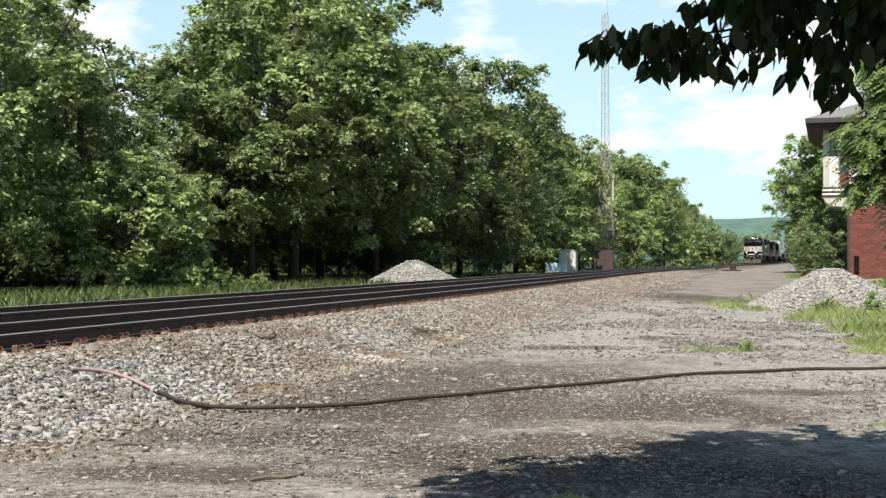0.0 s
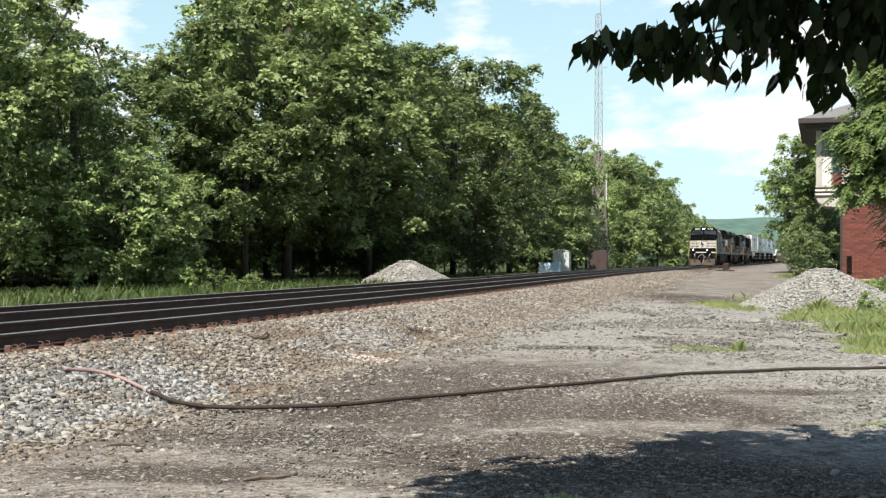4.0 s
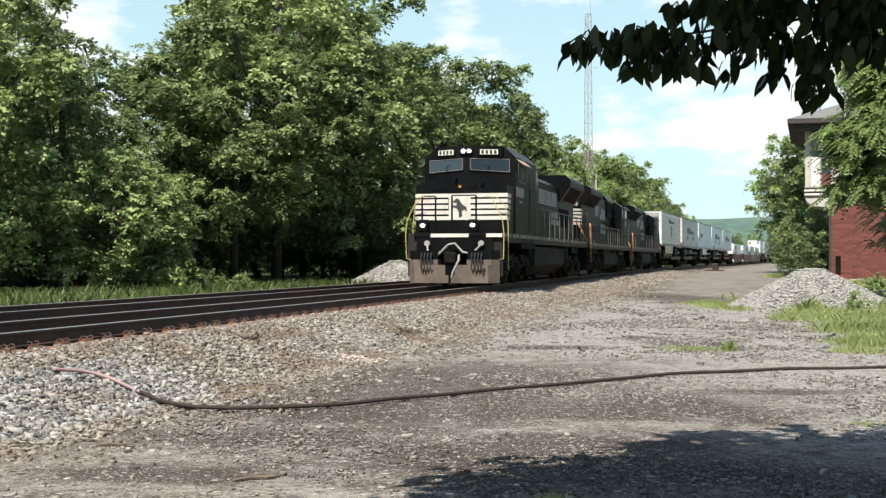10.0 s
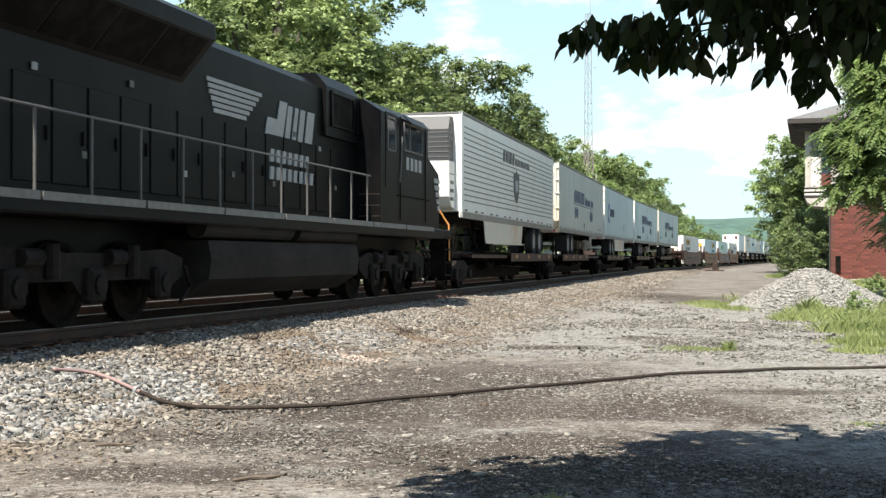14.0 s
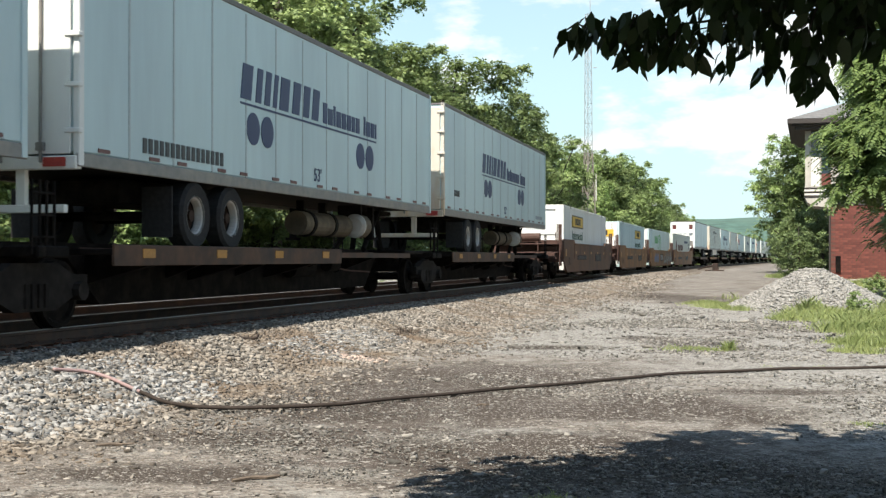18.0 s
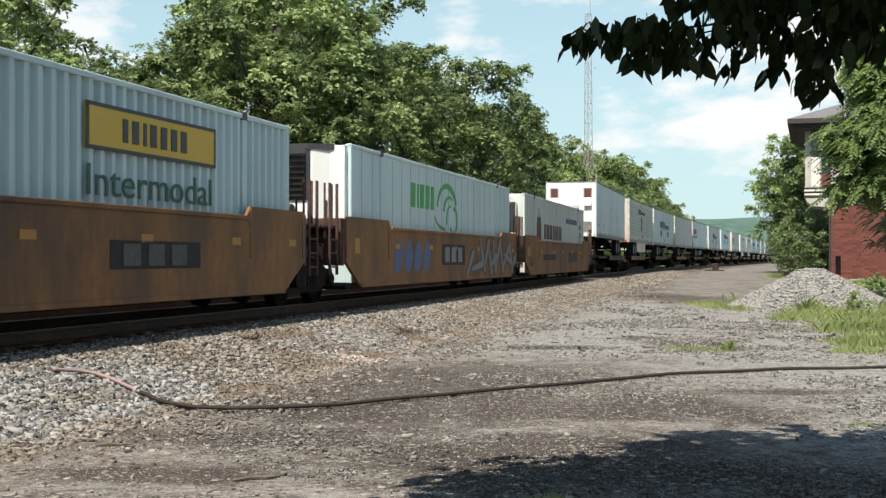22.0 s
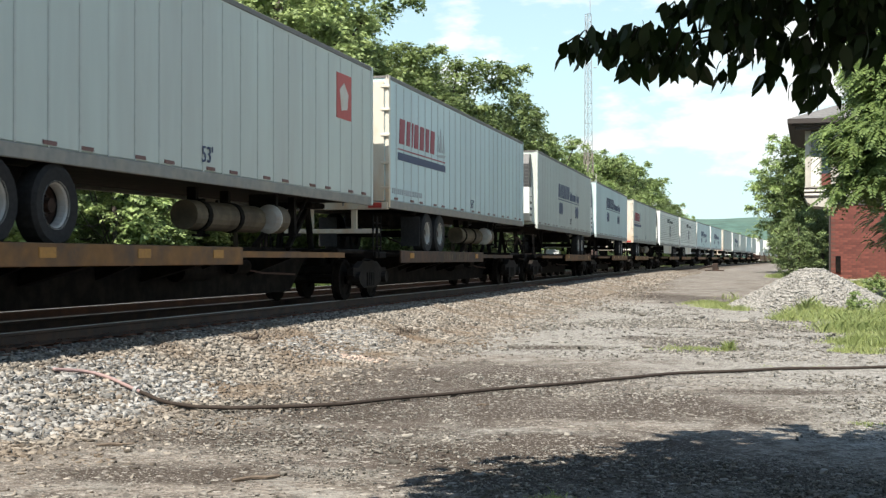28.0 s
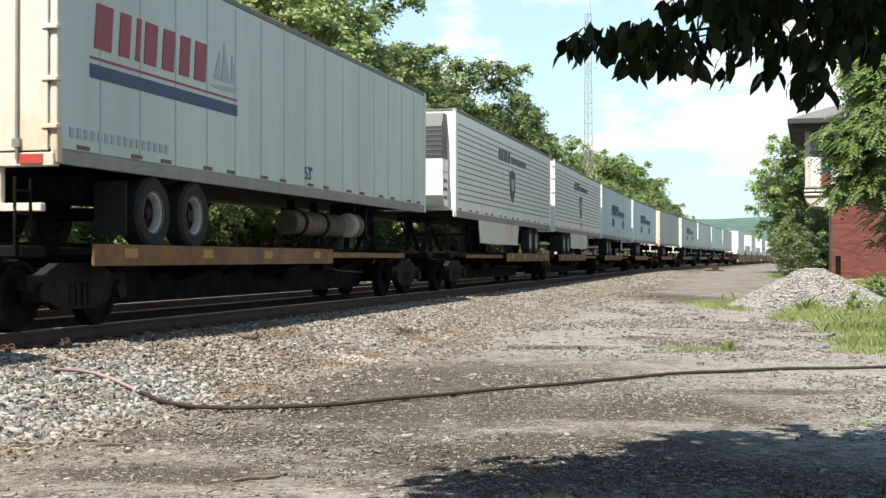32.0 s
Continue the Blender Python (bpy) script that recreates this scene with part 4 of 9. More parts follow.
# ---- locomotives ----
def end_hardware(L, x, sg, dusty, plow):
    """Coupler, hoses and plow at one end; x is the end sill, sg +1 to the front."""
    s = Shape()
    s.box(min(x, x + sg * 0.5), max(x, x + sg * 0.5), -0.13, 0.13, 0.74, 1.0, 0.03)
    s.box(min(x + sg * 0.42, x + sg * 0.72), max(x + sg * 0.42, x + sg * 0.72), -0.17, 0.17, 0.68, 1.06, 0.06)
    part("coupler", s, UNDER, L)
    if plow:
        s = Shape()
        xs, xe = x + sg * 0.02, x + sg * 0.45
        s.prism([(xs, -1.42), (xe, -1.15), (xe + sg * 0.18, 0), (xe, 1.15), (xs, 1.42), (xs - sg * 0.04, 1.42), (xe - sg * 0.05, 1.12), (xe + sg * 0.12, 0), (xe - sg * 0.05, -1.12), (xs - sg * 0.04, -1.42)], 0.11, 0.66, "z")
        plow_ob = part("snow_plow", s, DUST, L, "dust-covered steel snow plow")
        # dark plate added to darken the middle of the plow
        s = Shape()
        s.prism([(xe + sg * 0.10, -0.34), (xe + sg * 0.20, 0.0), (xe + sg * 0.10, 0.34), (xe + sg * 0.04, 0.34), (xe + sg * 0.12, 0.0), (xe + sg * 0.04, -0.34)], 0.36, 0.70, "z")
        s.box(*sorted((xe + sg * 0.03, xe + sg * 0.21)), -0.03, 0.03, 0.11, 0.66)
        part("coupler_shield", s, BLACK, plow_ob, "dark plate under the coupler")
        for k in (-1, 1):
            s = Shape()
            s.prism([(xs, k * 1.42), (xe - sg * 0.12, k * 1.22), (xe - sg * 0.16, k * 0.45), (xs - sg * 0.05, k * 0.42), (xs - sg * 0.1, k * 1.42)], 0.62, 0.82, "z")
            part("plow_wing", s, DUST, L, "dust-covered plow wing")
            s = Shape()
            s.prism([(xs, k * 1.40), (xe - sg * 0.14, k * 1.20), (xe - sg * 0.18, k * 0.47), (xs - sg * 0.05, k * 0.44), (xs - sg * 0.1, k * 1.40)], 0.82, 1.10, "z")
            part("plow_backing", s, BLACK, L)
    for k, (y0, n) in enumerate(((-0.95, 4), (0.62, 4))):
        s = Shape()
        for i in range(n):
            y = y0 + i * 0.10
            s.tube([(x + sg * 0.30, y, 1.02), (x + sg * 0.47, y + 0.02, 0.92), (x + sg * 0.53, y + 0.03, 0.60), (x + sg * 0.55, y + 0.07, 0.44 - 0.03 * (i % 2)), (x + sg * 0.52, y + 0.13, 0.58)], 0.026, 6)
        part("hose_bundle", s, RUBBER, L, "black rubber air hoses")
    s = Shape().tube([(x + sg * 0.35, 0.22, 0.95), (x + sg * 0.55, 0.26, 0.8), (x + sg * 0.62, 0.12, 0.5), (x + sg * 0.6, 0.02, 0.25)], 0.035, 8)
    part("brake_hose", s, HOSE, L, "grey train brake hose")


def side_rail(L, xs, x_end0, x_end1, z0, z1, y, mat):
    s = Shape()
    s.tube([(x_end0, y, z1), (x_end1, y, z1)], 0.018, 6)
    part("handrail", s, mat, L)
    for x in xs:
        part("stanchion", shared(("stan", round(z1 - z0, 2), mat.name), lambda: Shape().rod((0, 0, 0), (0, 0, z1 - z0), 0.018, 6).mesh("stanchion", mat)), None, L, at=pose(x, y, z0))


def step_well(L, x, sg, mat, y_side):
    """Corner steps at an end of a locomotive."""
    s = Shape()
    a, b = sorted((y_side * 1.12, y_side * 1.5))
    for i, z in enumerate((0.42, 0.74, 1.06, 1.36)):
        s.box(min(x, x - sg * 0.62), max(x, x - sg * 0.62), a, b, z, z + 0.035)
    x0, x1 = sorted((x - sg * 0.62, x - sg * 0.66))
    s.box(x0, x1, a, b, 0.38, 1.6)
    x0, x1 = sorted((x, x + sg * 0.04))
    s.box(x0, x1, a, b, 0.30, 1.6)
    pieces("step_well", s, mat, L)


def horse(s, put, flip=1):
    """A rearing animal emblem, as one plain dark shape."""
    pts = [(0.06, -0.36), (0.13, -0.30), (0.09, -0.14), (0.20, -0.06), (0.31, -0.16), (0.29, 0.02), (0.16, 0.08), (0.06, 0.20), (-0.03, 0.33), (-0.11, 0.34), (-0.25, 0.22), (-0.22, 0.16), (-0.10, 0.18), (-0.11, 0.06), (-0.28, 0.10), (-0.33, -0.02), (-0.27, 0.01), (-0.10, -0.03), (-0.02, -0.15), (-0.02, -0.34)]
    put(s, [(flip * a, b) for a, b in pts])


def emblem_stripes(L, x0, x1, z0, z1, y, n, mat, lean, name="stripe"):
    """Speed stripes on a hood side, each its own piece."""
    h = (z1 - z0) / n
    for i in range(n):
        s = Shape()
        k = lean * i
        slant_bar(s, x0 - (n - 1 - i) * 0.05, x1 - k, z1 - (i + 1) * h + h * 0.18, z1 - i * h, y, 0)
        part(name, s, mat, L)


def hood_doors(L, x0, x1, z0, z1, y, count, mat):
    w = (x0 - x1) / count
    for i in range(count):
        a = x0 - i * w
        for sg in (1, -1):
            s = Shape()
            s.box(a - w + 0.03, a - 0.03, min(sg * y, sg * (y + 0.018)), max(sg * y, sg * (y + 0.018)), z0, z1, 0.012)
            s.rod((a - w + 0.12, sg * (y + 0.03), z0 + 0.5), (a - w + 0.12, sg * (y + 0.03), z0 + 0.68), 0.015, 5)
            part("hood_door", s, mat, L)


def loco_wide_cab():
    """Lead unit: wide nose and cab in front, long hood behind with wide radiator at the rear. x = 10 - metres behind the nose."""
    L = thing("locomotive", "black diesel locomotive with white nose stripes and wide cab", "locomotive", group="locomotives of the train")
    X = lambda b: 10 - b
    # frame
    s = Shape().box(X(20.2), X(-0.85), -1.5, 1.5, 1.36, 1.60, 0.03)
    s.box(X(20.0), X(-0.6), -0.6, 0.6, 0.85, 1.36)
    part("frame", s, BLACK, L)
    for b0, b1 in ((-0.7, 0.55), (0.75, 1.9), (2.05, 3.35), (3.5, 4.6), (4.75, 6.3), (6.5, 8.0), (8.15, 10.0), (10.15, 12.2), (12.35, 14.5), (14.65, 17.0), (17.15, 19.4)):
        part("sill_stripe", Shape().box(X(b1), X(b0), 1.49, 1.515, 1.52, 1.635), SILL_PALE, L)
        part("sill_stripe", Shape().box(X(b1), X(b0), -1.515, -1.49, 1.52, 1.635), SILL_PALE, L)
    # nose and cab
    s = Shape().prism([(-1.47, 1.60), (1.47, 1.60), (1.47, 3.16), (0.10, 3.56), (-0.15, 3.56), (-1.47, 3.16)], X(1.3), X(0.0), "x")
    nose = part("nose", s, BLACK, L)
    s = Shape().prism([(-1.5, 1.62), (1.5, 1.62), (1.5, 4.12), (1.14, 4.46), (-1.14, 4.46), (-1.5, 4.12)], X(5.4), X(1.28), "x")
    s.prism([(X(1.29), -1.44), (X(0.80), -0.12), (X(0.80), 0.12), (X(1.29), 1.44)], 3.2, 4.14, "z")
    cab = part("cab", s, BLACK, L)
    s = Shape().prism([(X(1.6), -1.14), (X(1.08), -1.10), (X(0.80), -0.28), (X(0.80), 0.28), (X(1.08), 1.10), (X(1.6), 1.14)], 4.10, 4.46, "z")
    part("brow", s, BLACK, cab)
    for sg in (-1, 1):
        corners = [(X(0.785), sg * 0.13), (X(1.225), sg * 1.32)]
        (xa, ya), (xb, yb) = corners
        v = []
        for o in (0.0, 0.012):
            v += [(xa + o, ya, 3.70), (xb + o, yb, 3.64), (xb + o, yb, 4.04), (xa + o, ya, 4.06)]
        s = Shape().add(v, [(0, 1, 2, 3), (7, 6, 5, 4), (0, 4, 5, 1), (1, 5, 6, 2), (2, 6, 7, 3), (3, 7, 4, 0)])
        part("windscreen", s, GLASS, cab, "dark glass windscreen")
        s = Shape()
        rim = v[4:]
        for p, q in zip(rim, rim[1:] + rim[:1]):
            s.rod(p, q, 0.018, 5)
        part("windscreen_frame", s, RAIL_GREY, cab)
        m = Vector(rim[0]).lerp(Vector(rim[1]), 0.45)
        part("wiper", Shape().tube([tuple(m + Vector((0.03, 0, 0.0))), tuple(m + Vector((0.03, sg * 0.05, 0.14))), tuple(m + Vector((0.03, -sg * 0.2, 0.26)))], 0.011, 4), UNDER, cab)
        s = Shape().box(-0.03, 0.03, -0.33, 0.33, -0.11, 0.11, 0.02)
        mid = Vector((X(0.93), sg * 0.70, 4.27))
        frame_ob = part("number_board", s, UNDER, cab, at=pose(*mid, 0, 0, sg * 19))
        part("board_face", Shape().box(0.028, 0.036, -0.29, 0.29, -0.08, 0.08), BOARD_LIT, frame_ob, "lit number board")
        q = Shape()
        for i in range(4):
            q.box(0.034, 0.042, -0.25 + i * 0.135, -0.25 + i * 0.135 + 0.085, -0.06, 0.06)
        part("number_bar", q, INK_DARK, frame_ob)
    lamp_box = part("headlight_box", Shape().box(X(0.82), X(0.72), -0.22, 0.22, 4.19, 4.42, 0.03), UNDER, cab, "dark headlight housing")
    for y in (-0.095, 0.095):
        part("headlight", Shape().rod((X(0.73), y, 4.30), (X(0.70), y, 4.30), 0.062, 14), HEADLAMP, lamp_box, "lit round headlight")
    # nose stripes, five in all, wrapped round the corners
    zs = [2.90 - i * 0.178 for i in range(5)]
    for i, zt in enumerate(zs):
        zb = zt - 0.118
        s = Shape()
        if i == 0:
            s.box(X(0.0), X(-0.02), -1.47, 1.47, zb, zt)
        else:
            k = 0.06 * i
            s.box(X(0.0), X(-0.02), -1.47, -0.42 + (0.12 if i > 2 else 0.0), zb, zt)
            s.box(X(0.0), X(-0.02), 0.30 - k * 0.3, 1.47, zb, zt)
        ln = 0.62 - i * 0.075
        s.prism([(X(-0.02), zb), (X(-0.02), zt), (X(ln), zt - 0.03), (X(ln - 0.03), zb - 0.02)], 1.46, 1.488, "y")
        s.prism([(X(-0.02), zb), (X(-0.02), zt), (X(ln), zt - 0.03), (X(ln - 0.03), zb - 0.02)], -1.488, -1.46, "y")
        pieces("nose_stripe", s, LOCO_WHITE, nose)
    part("nose_panel", Shape().box(X(0.0), X(-0.018), -0.40, 0.30, 2.07, 2.80), LOCO_WHITE, nose)
    s = Shape()
    horse(s, lambda q, pts: q.prism([(a * 0.8 - 0.06, b * 0.85 + 2.46) for a, b in pts], X(-0.018), X(-0.034), "x"), 1)
    part("nose_emblem", s, INK_DARK, nose, "dark prancing animal emblem")
    s = Shape().box(X(0.0), X(-0.03), -0.95, -0.45, 3.02, 3.30, 0.01)
    s.rod((X(-0.03), 0.35, 3.22), (X(0.0), 0.35, 3.22), 0.17, 14)
    s.box(X(0.0), X(-0.06), 0.62, 0.75, 3.15, 3.32, 0.01)
    s.box(X(-0.02), X(-0.10), -0.22, -0.12, 3.30, 3.42, 0.01)
    pieces("nose_hatch", s, BLACK, nose)
    part("nose_light", Shape().rod((X(-0.01), -0.03, 3.12), (X(-0.06), -0.03, 3.12), 0.05, 8), PATCH, nose)
    # cab side: window, awning, door, number bars
    for sg in (1, -1):
        a, b = sorted((sg * 1.49, sg * 1.512))
        w = part("side_window", Shape().box(X(3.1), X(1.75), a, b, 3.46, 4.04), GLASS, cab)
        s = Shape()
        for p, q in (((1.7, 3.36), (1.7, 4.0)), ((2.15, 3.36), (2.15, 4.0)), ((3.15, 3.36), (3.15, 4.0)), ((1.7, 3.36), (3.15, 3.36)), ((1.7, 4.0), (3.15, 4.0))):
            s.rod((X(p[0]), sg * 1.515, p[1]), (X(q[0]), sg * 1.515, q[1]), 0.03, 5)
        part("window_frame", s, RAIL_GREY, w)
        s = Shape().prism([(sg * 1.5, 4.05), (sg * 1.72, 3.88), (sg * 1.72, 3.90), (sg * 1.5, 4.08)], X(3.1), X(1.6), "x")
        part("awning", s, TAN, cab, "faded tan sun awning")
        s = Shape()
        s.box(X(4.75), X(3.9), a, b, 1.75, 3.75, 0.01)
        s.box(X(4.65), X(4.0), sorted((sg * 1.50, sg * 1.52))[0], sorted((sg * 1.50, sg * 1.52))[1], 2.75, 3.35)
        part("cab_panel", s, BLACK, cab)
        s = Shape()
        s.tube([(X(5.25), sg * 1.56, 1.7), (X(5.25), sg * 1.56, 3.9)], 0.018, 6)
        s.tube([(X(3.6), sg * 1.56, 3.30), (X(5.0), sg * 1.56, 3.28), (X(5.0), sg * 1.56, 3.95)], 0.016, 6)
        part("grab_rail", s, RAIL_GREY, cab)
        s = Shape()
        for i in range(4):
            slant_bar(s, X(1.42 + i * 0.36), X(1.42 + i * 0.36 + 0.24), 2.86, 3.17, 1.50 if sg > 0 else -1.50)
        part("number_bar", s, LOCO_GREY, cab, "pale grey number bars")
        s = Shape()
        for i in range(3):
            slant_bar(s, X(2.0 + i * 0.2), X(2.13 + i * 0.2), 2.68, 2.74, 1.50 if sg > 0 else -1.50)
        part("small_mark", s, LOCO_GREY, cab)
    s = Shape().box(X(6.4), X(5.4), -1.3, 1.3, 1.62, 4.12, 0.04)
    part("equipment_cabinet", s, BLACK, L)
    s = Shape().box(X(8.1), X(6.4), -1.02, 1.02, 1.62, 4.12, 0.05)
    s.box(X(7.9), X(6.6), 1.0, 1.035, 3.35, 4.0)
    part("blower_housing", s, BLACK, L)
    s = Shape()
    for z in np.arange(2.5, 3.3, 0.07):
        s.box(X(6.25), X(5.6), 1.295, 1.315, z, z + 0.03)
    part("louvre", s, RUST, L)
    # long hood
    s = Shape().prism([(-0.95, 1.60), (0.95, 1.60), (0.95, 3.82), (0.72, 4.02), (-0.72, 4.02), (-0.95, 3.82)], X(19.2), X(8.1), "x")
    part("hood", s, BLACK, L)
    hood_doors(L, X(8.3), X(14.2), 1.8, 3.0, 0.95, 8, BLACK)
    s = Shape()
    for i in range(5):
        s.box(X(15.0 + i * 0.62), X(14.55 + i * 0.62), 0.95, 0.975, 2.2, 3.0)
        s.box(X(15.0 + i * 0.62), X(14.55 + i * 0.62), -0.975, -0.95, 2.2, 3.0)
    pieces("hood_grille", s, UNDER, L)
    s = Shape().prism([(-0.95, 3.25), (0.95, 3.25), (1.45, 3.98), (1.45, 4.22), (1.2, 4.42), (-1.2, 4.42), (-1.45, 4.22), (-1.45, 3.98)], X(19.3), X(14.7), "x")
    rad = part("radiator", s, BLACK, L, "wide flared radiator hood")
    for i in range(3):
        s = Shape().prism([(1.02, 3.36), (1.40, 3.92), (1.41, 3.90), (1.03, 3.34)], X(16.3 + i * 1.25), X(15.2 + i * 1.25), "x")
        part("radiator_screen", s, UNDER, rad)
    s = Shape().box(X(12.1), X(10.4), -0.42, 0.42, 4.0, 4.26, 0.05)
    s.box(X(11.9), X(10.6), -0.3, 0.3, 4.26, 4.30)
    part("exhaust_stack", s, UNDER, L)
    s = Shape()
    for b in (3.0, 3.6):
        s.rod((X(b), -0.3, 4.28), (X(b), -0.3, 4.42), 0.06, 8)
    s.box(X(4.6), X(3.9), -0.5, 0.5, 4.27, 4.37, 0.03)
    part("roof_fitting", s, BLACK, L)
    # emblem
    for i in range(6):
        z = 3.56 - i * 0.098
        for a, b in ((9.25, 10.9), (11.0, 11.35), (11.45, 12.35)):
            s = Shape()
            slant_bar(s, X(a), X(b), z - 0.074, z, 0.95)
            part("hood_stripe", s, LOCO_GREY, L)
    word_bars("emblem_letter", L, X(12.45), 0.95, 2.98, 3.58, [0.26, 0.24, 0.30, 0.42], 0.06, LOCO_GREY, 0.18, "pale grey emblem shapes")
    word_bars("small_letter", L, X(12.28), 0.985, 2.52, 2.74, [0.2] * 7, 0.08, LOCO_GREY)
    word_bars("small_letter", L, X(12.28), 0.985, 2.24, 2.46, [0.2] * 8, 0.075, LOCO_GREY)
    # handrails
    side_rail(L, [X(b) for b in (6.45, 7.5, 8.8, 10.1, 11.4, 12.7, 14.0, 15.3, 16.6, 17.9, 18.9)], X(6.4), X(19.0), 1.62, 2.66, 1.46, RAIL_GREY)
    side_rail(L, [X(b) for b in (6.45, 8.8, 11.4, 14.0, 16.6, 18.9)], X(6.4), X(19.0), 1.62, 2.66, -1.46, RAIL_GREY)
    # front platform, rails, ditch lights, hardware
    s = Shape().box(X(0.0), X(-0.95), -1.3, 1.3, 1.50, 1.62, 0.02)
    s.box(X(-0.75), X(-0.95), -1.2, 1.2, 1.0, 1.5)
    part("front_platform", s, BLACK, L)
    part("platform_stripe", Shape().box(X(-0.95), X(-0.965), -0.75, 0.45, 1.51, 1.62), LOCO_WHITE, L)
    part("platform_stripe", Shape().box(X(-0.95), X(-0.965), 1.0, 1.5, 1.51, 1.62), LOCO_WHITE, L)
    for y in (-1.02, 0.56):
        s = Shape().box(X(-0.6), X(-0.9), y - 0.16, y + 0.16, 1.68, 2.06, 0.04)
        h = part("ditch_light_box", s, BLACK, L)
        part("ditch_light", Shape().rod((X(-0.9), y, 1.88), (X(-0.94), y, 1.88), 0.062, 14), HEADLAMP, h, "lit ditch light")
    s = Shape()
    for y in (-1.05, -0.62, -0.1, 0.66):
        s.rod((X(-0.85), y, 1.62), (X(-0.85), y, 2.78), 0.028, 6)
    s.tube([(X(-0.85), -1.05, 2.78), (X(-0.85), -0.62, 2.78)], 0.022, 6)
    s.tube([(X(-0.85), -0.1, 2.80), (X(-0.85), 0.66, 2.80)], 0.022, 6)
    part("front_railing", s, BLACK, L)
    for sg in (-1, 1):
        s = Shape().tube([(X(-0.85), sg * 0.95, 2.78), (X(-0.9), sg * 1.15, 2.76), (X(-0.95), sg * 1.50, 2.05), (X(-0.95), sg * 1.55, 1.6), (X(-0.92), sg * 1.53, 0.85), (X(-0.9), sg * 1.35, 0.82)], 0.016, 7)
        part("corner_handrail", s, YELLOW, L, "yellow corner handrail")
        s = Shape().tube([(X(-0.35), sg * 1.2, 2.76), (X(-0.2), sg * 1.45, 2.5), (X(-0.15), sg * 1.53, 1.9), (X(-0.12), sg * 1.53, 0.5)], 0.016, 7)
        part("corner_handrail", s, YELLOW, L, "yellow corner handrail")
        step_well(L, X(-0.82), 1, TANK_GREY, sg)
        step_well(L, X(20.1), -1, UNDER, sg)
    s = Shape().tube([(X(-1.0), -0.85, 1.30), (X(-1.1), -0.80, 1.02), (X(-1.12), -0.5, 0.95), (X(-1.12), -0.15, 1.28), (X(-1.12), 0.05, 1.32), (X(-1.12), 0.3, 1.05), (X(-1.12), 0.6, 1.0), (X(-1.05), 0.85, 1.28)], 0.035, 8)
    s.rod((X(-0.95), -0.85, 1.32), (X(-1.05), -0.85, 1.32), 0.09, 10)
    s.rod((X(-0.95), 0.85, 1.32), (X(-1.05), 0.85, 1.32), 0.09, 10)
    part("jumper_cable", s, HOSE, L, "looped grey jumper cable")
    end_hardware(L, X(-0.95), 1, True, True)
    end_hardware(L, X(20.15), -1, True, False)
    # under the frame
    s = Shape().prism([(-1.0, 0.26), (1.0, 0.26), (1.42, 0.62), (1.45, 1.25), (-1.45, 1.25), (-1.42, 0.62)], X(12.9), X(5.45), "x")
    part("fuel_tank", s, TANK_GREY, L, "dusty grey fuel tank")
    s = Shape()
    s.box(X(5.1), X(2.4), 1.28, 1.5, 1.18, 1.6, 0.03)
    s.rod((X(5.2), 1.25, 1.05), (X(4.6), 1.25, 1.05), 0.14, 10)
    s.box(X(14.0), X(13.1), 1.1, 1.45, 0.8, 1.3, 0.03)
    pieces("equipment_box", s, UNDER, L)
    loco_truck(L, X(2.75), 1.95)
    loco_truck(L, X(16.1), 1.95)
    return L


